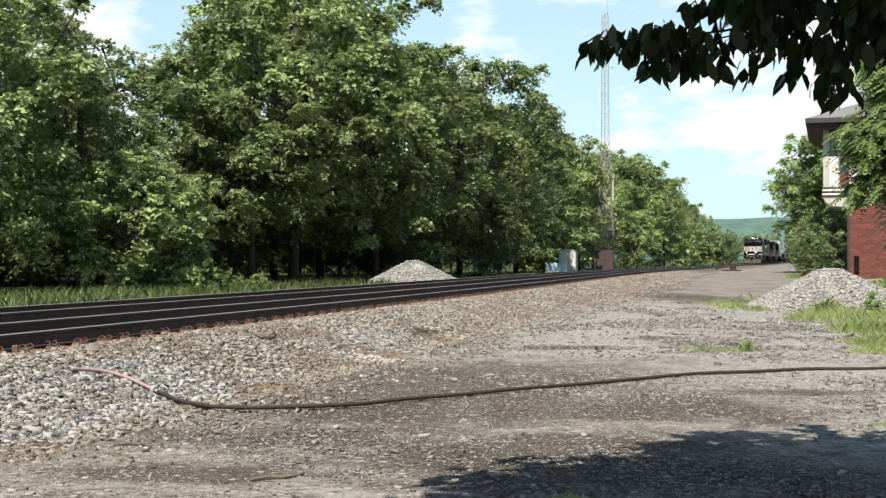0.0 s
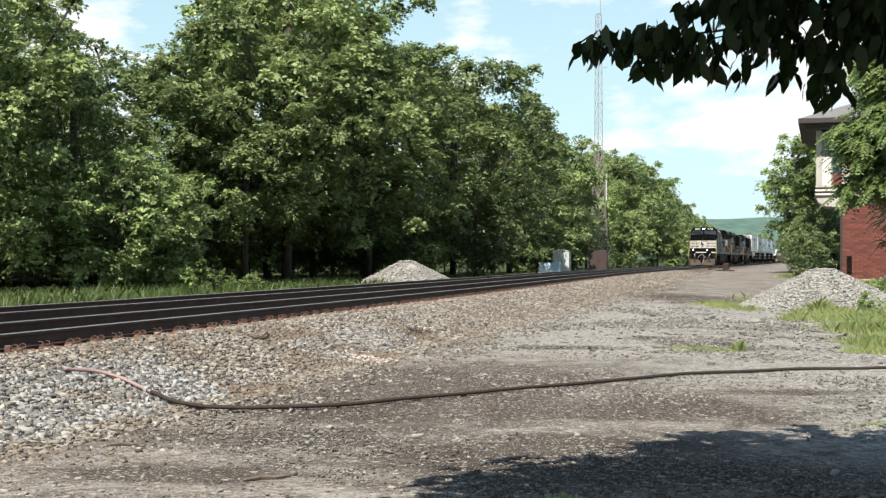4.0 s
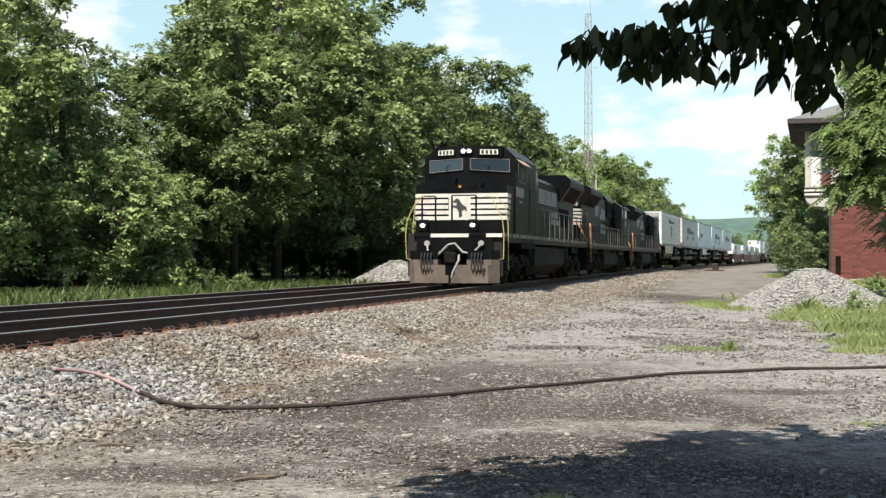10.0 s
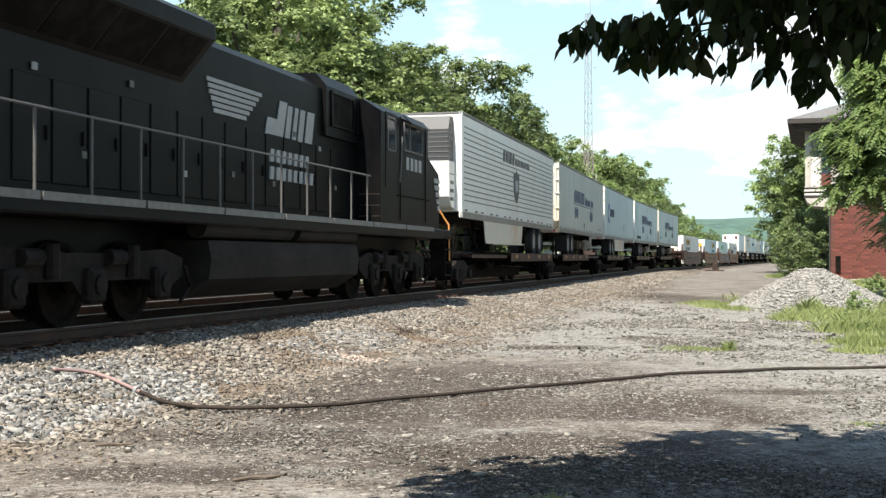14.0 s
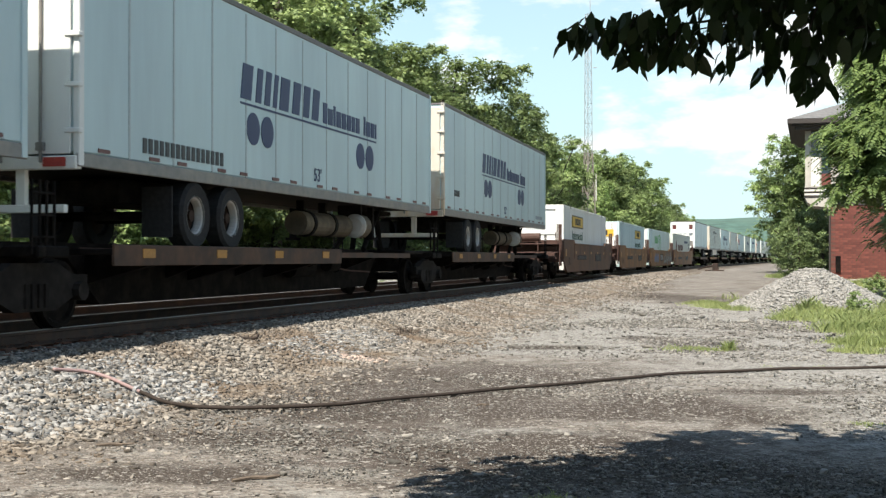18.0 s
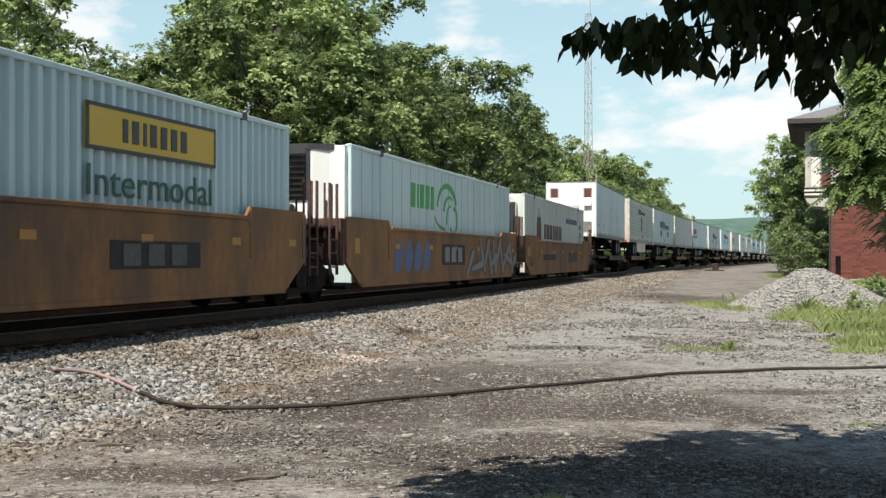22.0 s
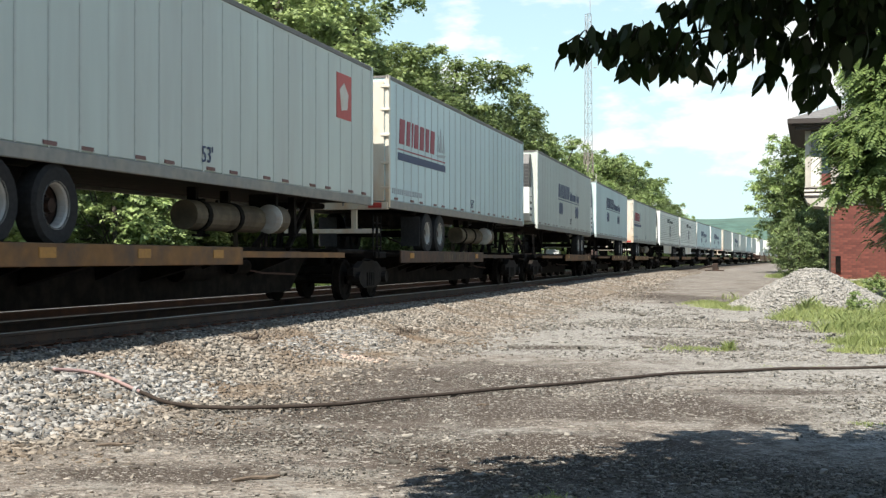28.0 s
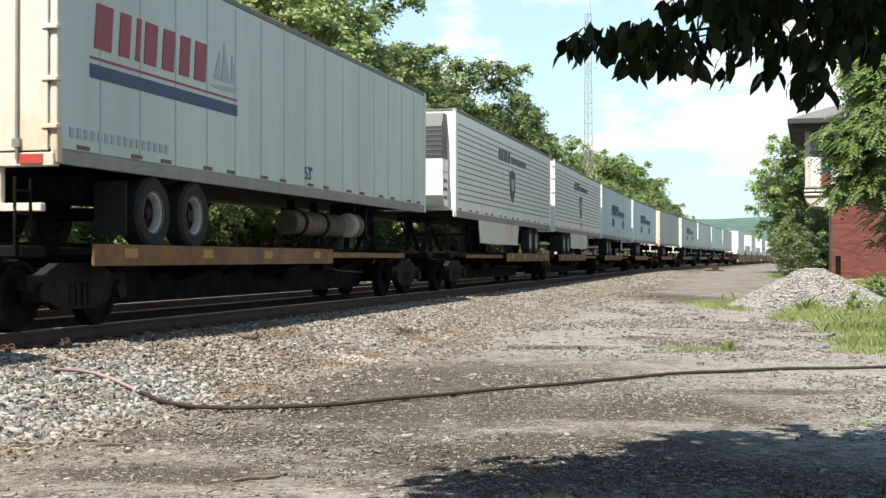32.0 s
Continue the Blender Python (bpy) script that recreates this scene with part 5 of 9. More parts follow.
def loco_hood_first(flare0, flare1, stripe_x, label, lettering_x, horn):
    """Trailing units, long hood leading. x = 10 - metres behind the hood's end."""
    L = thing("locomotive", label, "locomotive", group="locomotives of the train")
    X = lambda q: 10 - q
    s = Shape().box(X(20.3), X(-0.95), -1.5, 1.5, 1.34, 1.58, 0.03)
    s.box(X(20.0), X(-0.6), -0.6, 0.6, 0.85, 1.34)
    part("frame", s, BLACK, L)
    for a in (-0.3, 1.7, 4.1, 6.5, 8.9, 11.3, 13.7, 16.1):
        for y0, y1 in ((1.495, 1.512), (-1.512, -1.495)):
            part("sill_edge", Shape().box(X(min(a + 2.34, 19.5)) if a > 0 else X(1.64), X(a), y0, y1, 1.50, 1.60), SILL_PALE, L)
    s = Shape().prism([(X(14.2), -0.95), (X(0.35), -0.95), (X(0.0), -0.62), (X(0.0), 0.62), (X(0.35), 0.95), (X(14.2), 0.95)], 1.58, 4.12, "z")
    s.prism([(-0.95, 4.11), (0.95, 4.11), (0.70, 4.30), (-0.70, 4.30)], X(14.2), X(0.12), "x")
    hood = part("hood", s, BLACK, L)
    # flared radiators
    s = Shape().prism([(-0.95, 3.42), (0.95, 3.42), (1.48, 4.02), (1.48, 4.24), (1.25, 4.38), (-1.25, 4.38), (-1.48, 4.24), (-1.48, 4.02)], X(flare1), X(flare0), "x")
    rad = part("radiator", s, BLACK, L, "flared black radiator housing")
    for i in range(4):
        a = flare0 + 0.1 + i * (flare1 - flare0 - 0.2) / 4
        s = Shape().prism([(1.0, 3.50), (1.44, 4.0), (1.455, 3.985), (1.015, 3.48)], X(a + (flare1 - flare0) / 4 - 0.12), X(a), "x")
        part("radiator_screen", s, UNDER, rad)
    for i in range(3):
        s = Shape().rod((X(flare0 + 0.8 + i * 1.4), 0, 4.36), (X(flare0 + 0.8 + i * 1.4), 0, 4.42), 0.55, 16)
        part("roof_fan", s, UNDER, rad)
    hood_doors(L, X(1.9), X(13.4), 1.75, 3.0, 0.95, 14, BLACK)
    s = Shape().box(X(1.5), X(0.9), 0.95, 0.965, 1.9, 2.9)
    s.box(X(10.2), X(8.8), -0.35, 0.35, 4.28, 4.44, 0.05)
    pieces("hood_hatch", s, UNDER, L)
    # raised brake-grid housing behind the emblem, with its dark recessed screens
    s = Shape().prism([(-1.04, 3.22), (1.04, 3.22), (1.04, 4.18), (0.82, 4.44), (-0.82, 4.44), (-1.04, 4.18)], X(14.15), X(lettering_x + 5.15), "x")
    housing = part("grid_housing", s, BLACK, hood)
    a0 = lettering_x + 5.4
    for a, b, z0, z1 in ((a0, a0 + 1.35, 3.42, 4.12), (a0 + 1.5, min(a0 + 2.5, 14.0), 3.36, 3.86)):
        for sg in (1, -1):
            s = Shape()
            y0, y1 = sorted((sg * 1.035, sg * 1.075))
            s.box(X(b), X(a), y0, y1, z1 - 0.05, z1)
            s.box(X(b), X(a), y0, y1, z0, z0 + 0.05)
            s.box(X(a + 0.05), X(a), y0, y1, z0, z1)
            s.box(X(b), X(b - 0.05), y0, y1, z0, z1)
            part("screen_frame", s, BLACK, housing)
            y0, y1 = sorted((sg * 1.03, sg * 1.046))
            part("grid_screen", Shape().box(X(b - 0.05), X(a + 0.05), y0, y1, z0 + 0.05, z1 - 0.05), UNDER, housing, "dark recessed screen")
    # small latches and plates along the hood
    for k, (q, z) in enumerate(((2.3, 3.05), (3.4, 2.1), (4.6, 3.15), (6.2, 2.05), (7.9, 2.15), (9.6, 2.1), (11.9, 2.9), (12.8, 2.2), (10.6, 3.05))):
        part("latch_plate", Shape().box(X(q + 0.11), X(q), 0.962, 0.982, z, z + 0.09), LOCO_GREY if k % 3 == 0 else RAIL_GREY, hood)
    # front end: stripes, number boards, lamps
    zs = [3.28 - i * 0.168 for i in range(5)]
    for i, zt in enumerate(zs):
        zb = zt - 0.105
        s = Shape()
        if i == 0:
            s.box(X(0.0), X(-0.02), -0.62, 0.62, zb, zt)
        else:
            s.box(X(0.0), X(-0.02), -0.62, -0.32, zb, zt)
            s.box(X(0.0), X(-0.02), 0.12, 0.62, zb, zt)
        for sg in (-1, 1):
            s.prism([(X(-0.018), sg * 0.62), (X(0.335), sg * 0.965), (X(0.36), sg * 0.94), (X(0.01), sg * 0.60)], zb, zt, "z")
            ln = 0.85 - 0.09 * i
            s.prism([(X(0.34), zb), (X(0.34), zt), (X(ln), zt - 0.02), (X(ln - 0.03), zb)], min(sg * 0.945, sg * 0.966), max(sg * 0.945, sg * 0.966), "y")
        pieces("end_stripe", s, LOCO_WHITE, hood)
    part("end_panel", Shape().box(X(0.0), X(-0.015), -0.32, 0.12, 2.52, 3.28), LOCO_WHITE, hood)
    s = Shape()
    horse(s, lambda q, pts: q.prism([(a * 0.9 - 0.1, b * 0.9 + 2.92) for a, b in pts], X(-0.016), X(-0.03), "x"), 1)
    part("end_emblem", s, INK_DARK, hood, "dark prancing animal emblem")
    for sg in (-1, 1):
        m = Matrix.Translation((X(0.16), sg * 0.80, 3.50)) @ Matrix.Rotation(sg * radians(43), 4, "Z")
        bd = part("number_board", Shape().box(-0.02, 0.02, -0.27, 0.27, -0.12, 0.12, 0.015), BLACK, hood, at=m)
        s = Shape()
        for i in range(4):
            s.box(0.02, 0.032, -0.22 + i * 0.115, -0.15 + i * 0.115, -0.085, 0.085)
        part("number_bar", s, LOCO_WHITE, bd)
    s = Shape().box(X(0.0), X(-0.06), -0.18, 0.18, 3.62, 3.80, 0.03)
    lampbox = part("lamp_box", s, BLACK, hood)
    for y in (-0.085, 0.085):
        part("headlight", Shape().rod((X(-0.06), y, 3.71), (X(-0.08), y, 3.71), 0.07, 12), LAMP_DIM, lampbox, "unlit round headlight")
    # hood-side emblem
    for i in range(6):
        z = 3.64 - i * 0.092
        s = Shape()
        slant_bar(s, X(lettering_x + 0.05 * i), X(lettering_x + 2.15 - 0.13 * i), z - 0.066, z, 0.955)
        part("hood_stripe", s, LOCO_GREY, L)
    s = Shape()
    slant_bar(s, X(lettering_x + 2.3), X(lettering_x + 2.75), 2.98, 3.28, 0.955, 0.1)
    slant_bar(s, X(lettering_x + 2.75), X(lettering_x + 3.1), 2.98, 3.62, 0.955, 0.22)
    part("emblem_shape", s, LOCO_GREY, L, "pale grey emblem shape")
    word_bars("emblem_letter", L, X(lettering_x + 3.2), 0.955, 2.98, 3.58, [0.28, 0.22, 0.3, 0.46], 0.06, LOCO_GREY, 0.16, "pale grey emblem shapes")
    word_bars("small_letter", L, X(lettering_x + 2.45), 0.985, 2.52, 2.74, [0.2] * 7, 0.08, LOCO_GREY, 0.03)
    word_bars("small_letter", L, X(lettering_x + 2.45), 0.985, 2.22, 2.44, [0.2] * 8, 0.075, LOCO_GREY, 0.03)
    # cab behind, nose at the far end
    s = Shape().prism([(-1.5, 1.58), (1.5, 1.58), (1.5, 3.92), (1.1, 4.18), (-1.1, 4.18), (-1.5, 3.92)], X(17.9), X(14.2), "x")
    cab = part("cab", s, BLACK, L)
    s = Shape().prism([(X(17.9), 1.58), (X(17.9), 3.30), (X(18.4), 3.12), (X(19.05), 2.90), (X(19.1), 1.58)], -1.46, 1.46, "y")
    nose = part("nose", s, BLACK, L)
    for i in range(5):
        zt = 2.78 - i * 0.165
        s = Shape().prism([(X(19.09), zt - 0.105), (X(19.09), zt), (X(18.55 + 0.08 * i), zt + 0.01), (X(18.58 + 0.08 * i), zt - 0.10)], 1.455, 1.478, "y")
        pieces("nose_stripe", s, LOCO_GREY, nose)
    for sg in (1, -1):
        a, b = sorted((sg * 1.49, sg * 1.513))
        w = part("side_window", Shape().box(X(17.3), X(15.9), a, b, 3.28, 3.80), GLASS, cab)
        s = Shape()
        for p, q in (((15.85, 3.24), (15.85, 3.84)), ((16.3, 3.24), (16.3, 3.84)), ((17.35, 3.24), (17.35, 3.84)), ((15.85, 3.24), (17.35, 3.24)), ((15.85, 3.84), (17.35, 3.84))):
            s.rod((X(p[0]), sg * 1.515, p[1]), (X(q[0]), sg * 1.515, q[1]), 0.026, 5)
        part("window_frame", s, RAIL_GREY, w)
        s = Shape().prism([(sg * 1.5, 3.98), (sg * 1.7, 3.80), (sg * 1.7, 3.82), (sg * 1.5, 4.01)], X(17.4), X(15.8), "x")
        part("awning", s, BLACK, cab)
        s = Shape().box(X(15.3), X(14.5), a, b, 2.35, 3.95, 0.02)
        d = part("cab_door", s, BLACK, cab)
        s = Shape()
        for p, q in (((14.62, 3.15), (15.18, 3.15)), ((14.62, 3.83), (15.18, 3.83)), ((14.62, 3.15), (14.62, 3.83)), ((15.18, 3.15), (15.18, 3.83))):
            s.rod((X(p[0]), sg * 1.516, p[1]), (X(q[0]), sg * 1.516, q[1]), 0.022, 5)
        part("door_window_frame", s, RAIL_GREY, d)
        s = Shape().box(X(18.0), X(15.35), a, b, 2.2, 2.24)
        s.box(X(17.7), X(17.66), a, b, 1.7, 3.85)
        s.box(X(15.62), X(15.58), a, b, 1.7, 3.95)
        part("cab_seam", s, UNDER, cab)
        part("door_window", Shape().box(X(15.15), X(14.65), sg * 1.512 - 0.006, sg * 1.512 + 0.006, 3.2, 3.78), GLASS, d)
        s = Shape()
        for i in range(4):
            slant_bar(s, X(16.05 + i * 0.34), X(16.05 + i * 0.34 + 0.22), 2.82, 3.10, 1.50 if sg > 0 else -1.50)
        part("number_bar", s, LOCO_GREY, cab, "pale grey number bars")
        s = Shape()
        for z in (1.72, 1.95, 2.18):
            s.box(X(14.75), X(14.2), sorted((sg * 1.02, sg * 1.48))[0], sorted((sg * 1.02, sg * 1.48))[1], z, z + 0.03)
        part("cab_step", s, DUST, cab, "dusty tan cab steps")
        s = Shape().tube([(X(15.4), sg * 1.55, 2.5), (X(15.45), sg * 1.56, 2.75), (X(15.55), sg * 1.56, 3.5)], 0.018, 6)
        part("grab_rail", s, RAIL_GREY, cab)
        s = Shape().tube([(X(-0.10), sg * 1.46, 2.52), (X(-0.42), sg * 1.48, 2.52), (X(-0.50), sg * 1.5, 2.40), (X(-0.42), sg * 1.5, 1.85), (X(-0.28), sg * 1.5, 1.6), (X(-0.28), sg * 1.5, 0.70), (X(-0.20), sg * 1.47, 0.66)], 0.026, 7)
        part("corner_handrail", s, ORANGE, L, "orange corner handrail")
        s = Shape().tube([(X(-0.9), sg * 0.75, 2.6), (X(-0.92), sg * 0.95, 2.55), (X(-0.95), sg * 1.38, 1.75), (X(-0.95), sg * 1.42, 1.0), (X(-0.9), sg * 1.3, 0.9)], 0.026, 7)
        part("corner_handrail", s, ORANGE, L, "orange corner handrail")
        s = Shape().tube([(X(19.9), sg * 1.1, 2.3), (X(20.1), sg * 1.45, 1.7), (X(20.1), sg * 1.47, 0.8)], 0.024, 7)
        part("corner_handrail", s, ORANGE, L, "orange corner handrail")
        step_well(L, X(-0.92), 1, TANK_GREY, sg)
        step_well(L, X(20.2), -1, UNDER, sg)
        side_rail(L, [X(q) for q in ((0.4, 1.6, 2.8, 4.0, 5.2, 6.4, 7.6, 8.8, 10.0, 11.2, 12.4, 13.4) if sg > 0 else (0.4, 2.8, 5.2, 7.6, 10.0, 12.4))], X(-0.1), X(13.6), 1.6, 2.53, sg * 1.46, RAIL_GREY)
    s = Shape()
    for y in (-0.9, -0.35, 0.35, 0.9):
        s.rod((X(-0.9), y, 1.58), (X(-0.9), y, 2.6), 0.02, 6)
    s.tube([(X(-0.9), -0.9, 2.6), (X(-0.9), -0.35, 2.6)], 0.018, 6)
    s.tube([(X(-0.9), 0.35, 2.6), (X(-0.9), 0.9, 2.6)], 0.018, 6)
    pieces("end_railing", s, BLACK, L)
    s = Shape().rod((X(-0.95), 0.9, 1.75), (X(-0.85), 0.9, 1.75), 0.09, 12)
    part("marker_lamp", s, PATCH, L)
    end_hardware(L, X(-0.95), 1, True, True)
    end_hardware(L, X(20.25), -1, True, False)
    s = Shape().prism([(-0.95, 0.28), (0.95, 0.28), (1.38, 0.55), (1.42, 0.85), (1.36, 1.12), (-1.36, 1.12), (-1.42, 0.85), (-1.38, 0.55)], X(13.0), X(6.2), "x")
    part("fuel_tank", s, TANK_GREY, L, "dusty rounded fuel tank")
    for a, b in ((6.1, 9.6), (9.9, 13.0)) if horn else ((6.1, 10.2),):
        part("air_reservoir", Shape().rod((X(a), 1.22, 1.32), (X(b), 1.22, 1.32), 0.17, 14), TANK_GREY, L, smooth=False)
    loco_truck(L, X(3.2), 1.72)
    loco_truck(L, X(16.1), 1.72)
    return L


rolling(loco_wide_cab(), 10.0)
rolling(loco_hood_first(0.15, 4.9, 0, "black diesel locomotive coupled with its long hood leading", 5.7, False), 21.95 + 10)
rolling(loco_hood_first(1.0, 6.2, 0, "black diesel locomotive with large flared radiators, hood leading", 7.0, True), 44.1 + 10)

# ---- trailers, spine cars, well cars and containers. x = half length - metres behind the front end ----
def road_wheel(parent, x, sg, z=1.47, r=0.49):
    def tyre():
        s = Shape().lathe([(0.27, -0.13), (r - 0.05, -0.15), (r, -0.11), (r, 0.11), (r - 0.05, 0.15), (0.27, 0.13)], (0, 0, 0), "y", 22)
        return s.mesh("tyre", RUBBER, False)

    def rim():
        return Shape().lathe([(0.235, 0.03), (0.25, 0.10), (0.285, 0.135), (0.29, 0.10), (0.25, 0.0), (0.235, 0.0)], (0, 0, 0), "y", 22).mesh("rim", RIM_WHITE, False)

    def disc():
        s = Shape().lathe([(0.02, -0.02), (0.13, -0.02), (0.17, -0.07), (0.24, -0.03), (0.24, -0.06), (0.02, -0.08)], (0, 0, 0), "y", 18)
        s.rod((0, -0.1, 0), (0, 0.07, 0), 0.085, 10)
        for k in range(8):
            a = k * math.pi / 4
            s.rod((0.115 * math.cos(a), -0.03, 0.115 * math.sin(a)), (0.115 * math.cos(a), 0.0, 0.115 * math.sin(a)), 0.014, 5)
        return s.mesh("wheel_disc", RIM_DARK, False)
    t = part("tyre", shared("road_tyre", tyre), None, parent, at=pose(x, sg * 1.12, z) if sg > 0 else pose(x, sg * 1.12, z, 0, 0, 180))
    part("rim", shared("road_rim", rim), None, t, "worn pale wheel rim")
    part("wheel_disc", shared("road_disc", disc), None, t, "rusty dark wheel disc with hub and bolts")
    return t


def brand_two_dots(T, X, y, mat=None, start=4.75, lift=0.0, k=1.0):
    """Navy lettering over a rule, with two pairs of discs below."""
    mat = mat or INK_BLUE
    word_bars("logo_letter", T, X(start), y, 3.36 + lift, 3.92 + lift, [w * k for w in (0.50, 0.28, 0.28, 0.20, 0.50, 0.42, 0.38, 0.40)], 0.085 * k, mat, 0.10, "navy block letter shapes")
    x0 = start + 3.75 * k
    for i, w in enumerate([0.22, 0.24, 0.1, 0.24, 0.24, 0.24, 0.18, 0.22, 0.0, 0.1, 0.24, 0.22, 0.08]):
        w *= k
        if w:
            s = Shape()
            slant_bar(s, X(x0), X(x0 + w), 3.36 + lift, (3.66 if i not in (0, 2, 9) else 3.74) + lift, y)
            part("logo_letter", s, mat, T)
        x0 += w + (0.065 if w else 0.22) * k
    part("logo_rule", Shape().box(X(start + 7.0 * k), X(start), y - 0.02, y + 0.01, 3.27 + lift, 3.305 + lift), mat, T)
    for c in (0.5, 1.08, 5.95, 6.55):
        s = Shape()
        disc_plate(s, X(start + c * k), 2.92 + lift * 0.8, 0.26, 0.26, y)
        part("logo_disc", s, mat, T, "navy blue disc")


def brand_ship(T, X, y):
    word_bars("logo_letter", T, X(0.85), y, 3.42, 3.98, [0.50, 0.34, 0.14, 0.42, 0.42, 0.38, 0.46], 0.09, INK_RED, 0.06, "dark red block letter shapes")
    part("logo_band", Shape().box(X(5.1), X(0.75), y - 0.02, y + 0.01, 3.05, 3.22), INK_BLUE, T, "navy blue band")
    part("logo_rule", Shape().box(X(5.1), X(0.75), y - 0.02, y + 0.01, 3.28, 3.31), INK_RED, T)
    for pts in ([(4.15, 3.42), (4.35, 3.38), (5.0, 3.40), (5.15, 3.48), (4.6, 3.46)], [(4.25, 3.52), (4.45, 3.95), (4.5, 3.52)], [(4.52, 3.52), (4.62, 4.12), (4.82, 3.52)], [(4.86, 3.52), (4.9, 3.98), (5.08, 3.54)]):
        s = Shape().prism([(X(a), b) for a, b in pts], y - 0.02, y + 0.01, "y")
        part("logo_sail", s, INK_PALE, T, "grey sailing ship shape")
    word_bars("small_letter", T, X(0.3), y, 2.28, 2.40, [0.11] * 16, 0.05, INK_PALE)


def brand_shield(T, X, y, at):
    sh = [(-0.5, 0.42), (-0.3, 0.40), (0, 0.52), (0.3, 0.40), (0.5, 0.42), (0.46, -0.1), (0.3, -0.4), (0, -0.56), (-0.3, -0.4), (-0.46, -0.1)]
    s = Shape().prism([(X(at) + a, 3.24 + b) for a, b in sh], y - 0.02, y + 0.012, "y")
    b = part("logo_shield", s, INK_DARK, T, "dark grey shield emblem")
    s = Shape().prism([(X(at) + a * 0.55, 3.26 + c * 0.4) for a, c in sh], y, y + 0.02, "y")
    part("shield_core", s, INK_PALE, b)
    word_bars("logo_letter", T, X(at - 2.3), y, 3.92, 4.28, [0.34, 0.36, 0.12, 0.44, 0.34], 0.08, INK_DARK, 0.05, "dark grey letter shapes")
    word_bars("logo_letter", T, X(at - 0.2), y, 3.94, 4.16, [0.08] + [0.2] * 9, 0.09, INK_DARK)


def brand_c(T, X, y):
    s = Shape()
    pts = []
    for i in range(15):
        a = radians(50 + i * 260 / 14)
        pts.append((X(2.14) - 0.02 + 0.52 * -math.cos(a) * -1 * 1.0, 3.37 + 0.56 * math.sin(a)))
    inner = [(X(2.14) - 0.10 + (p[0] - X(2.14)) * 0.5, 3.37 + (p[1] - 3.37) * 0.5) for p in pts]
    for i in range(14):
        s.prism([pts[i], pts[i + 1], inner[i + 1], inner[i]], y - 0.02, y + 0.012, "y")
    for p in range(len(s.v)):
        a = s.v[p]
        s.v[p] = (2 * X(2.14) - a[0], a[1], a[2])
    part("logo_ring", s, INK_BRIGHT, T, "bright blue ring emblem")
    word_bars("logo_letter", T, X(2.6), y, 3.22, 3.66, [0.34, 0.22, 0.12, 0.24, 0.26, 0.26, 0.26], 0.07, INK_BLUE, 0.05, "navy letter shapes")
    s = Shape()
    corners = [(X(9.95), 2.78), (X(10.15), 3.0), (X(10.35), 2.78), (X(10.15), 2.56)]
    for (a, b), (c, d) in zip(corners, corners[1:] + corners[:1]):
        s.rod((a, y + 0.004, b), (c, y + 0.004, d), 0.014, 5)
    s.rod((X(9.95), y + 0.004, 2.78), (X(10.35), y + 0.004, 2.78), 0.014, 5)
    part("placard_frame", s, RAIL_ALU, T, "empty diamond placard holder")


def brand_red_square(T, X, y):
    p = part("sign_panel", Shape().box(X(14.75), X(13.9), y - 0.02, y + 0.012, 3.55, 4.42), SIGN_RED, T, "red square sign")
    s = Shape().prism([(X(14.5), 3.75), (X(14.15), 3.7), (X(14.05), 4.1), (X(14.3), 4.25), (X(14.55), 4.05)], y, y + 0.02, "y")
    part("sign_shape", s, LOCO_WHITE, p)


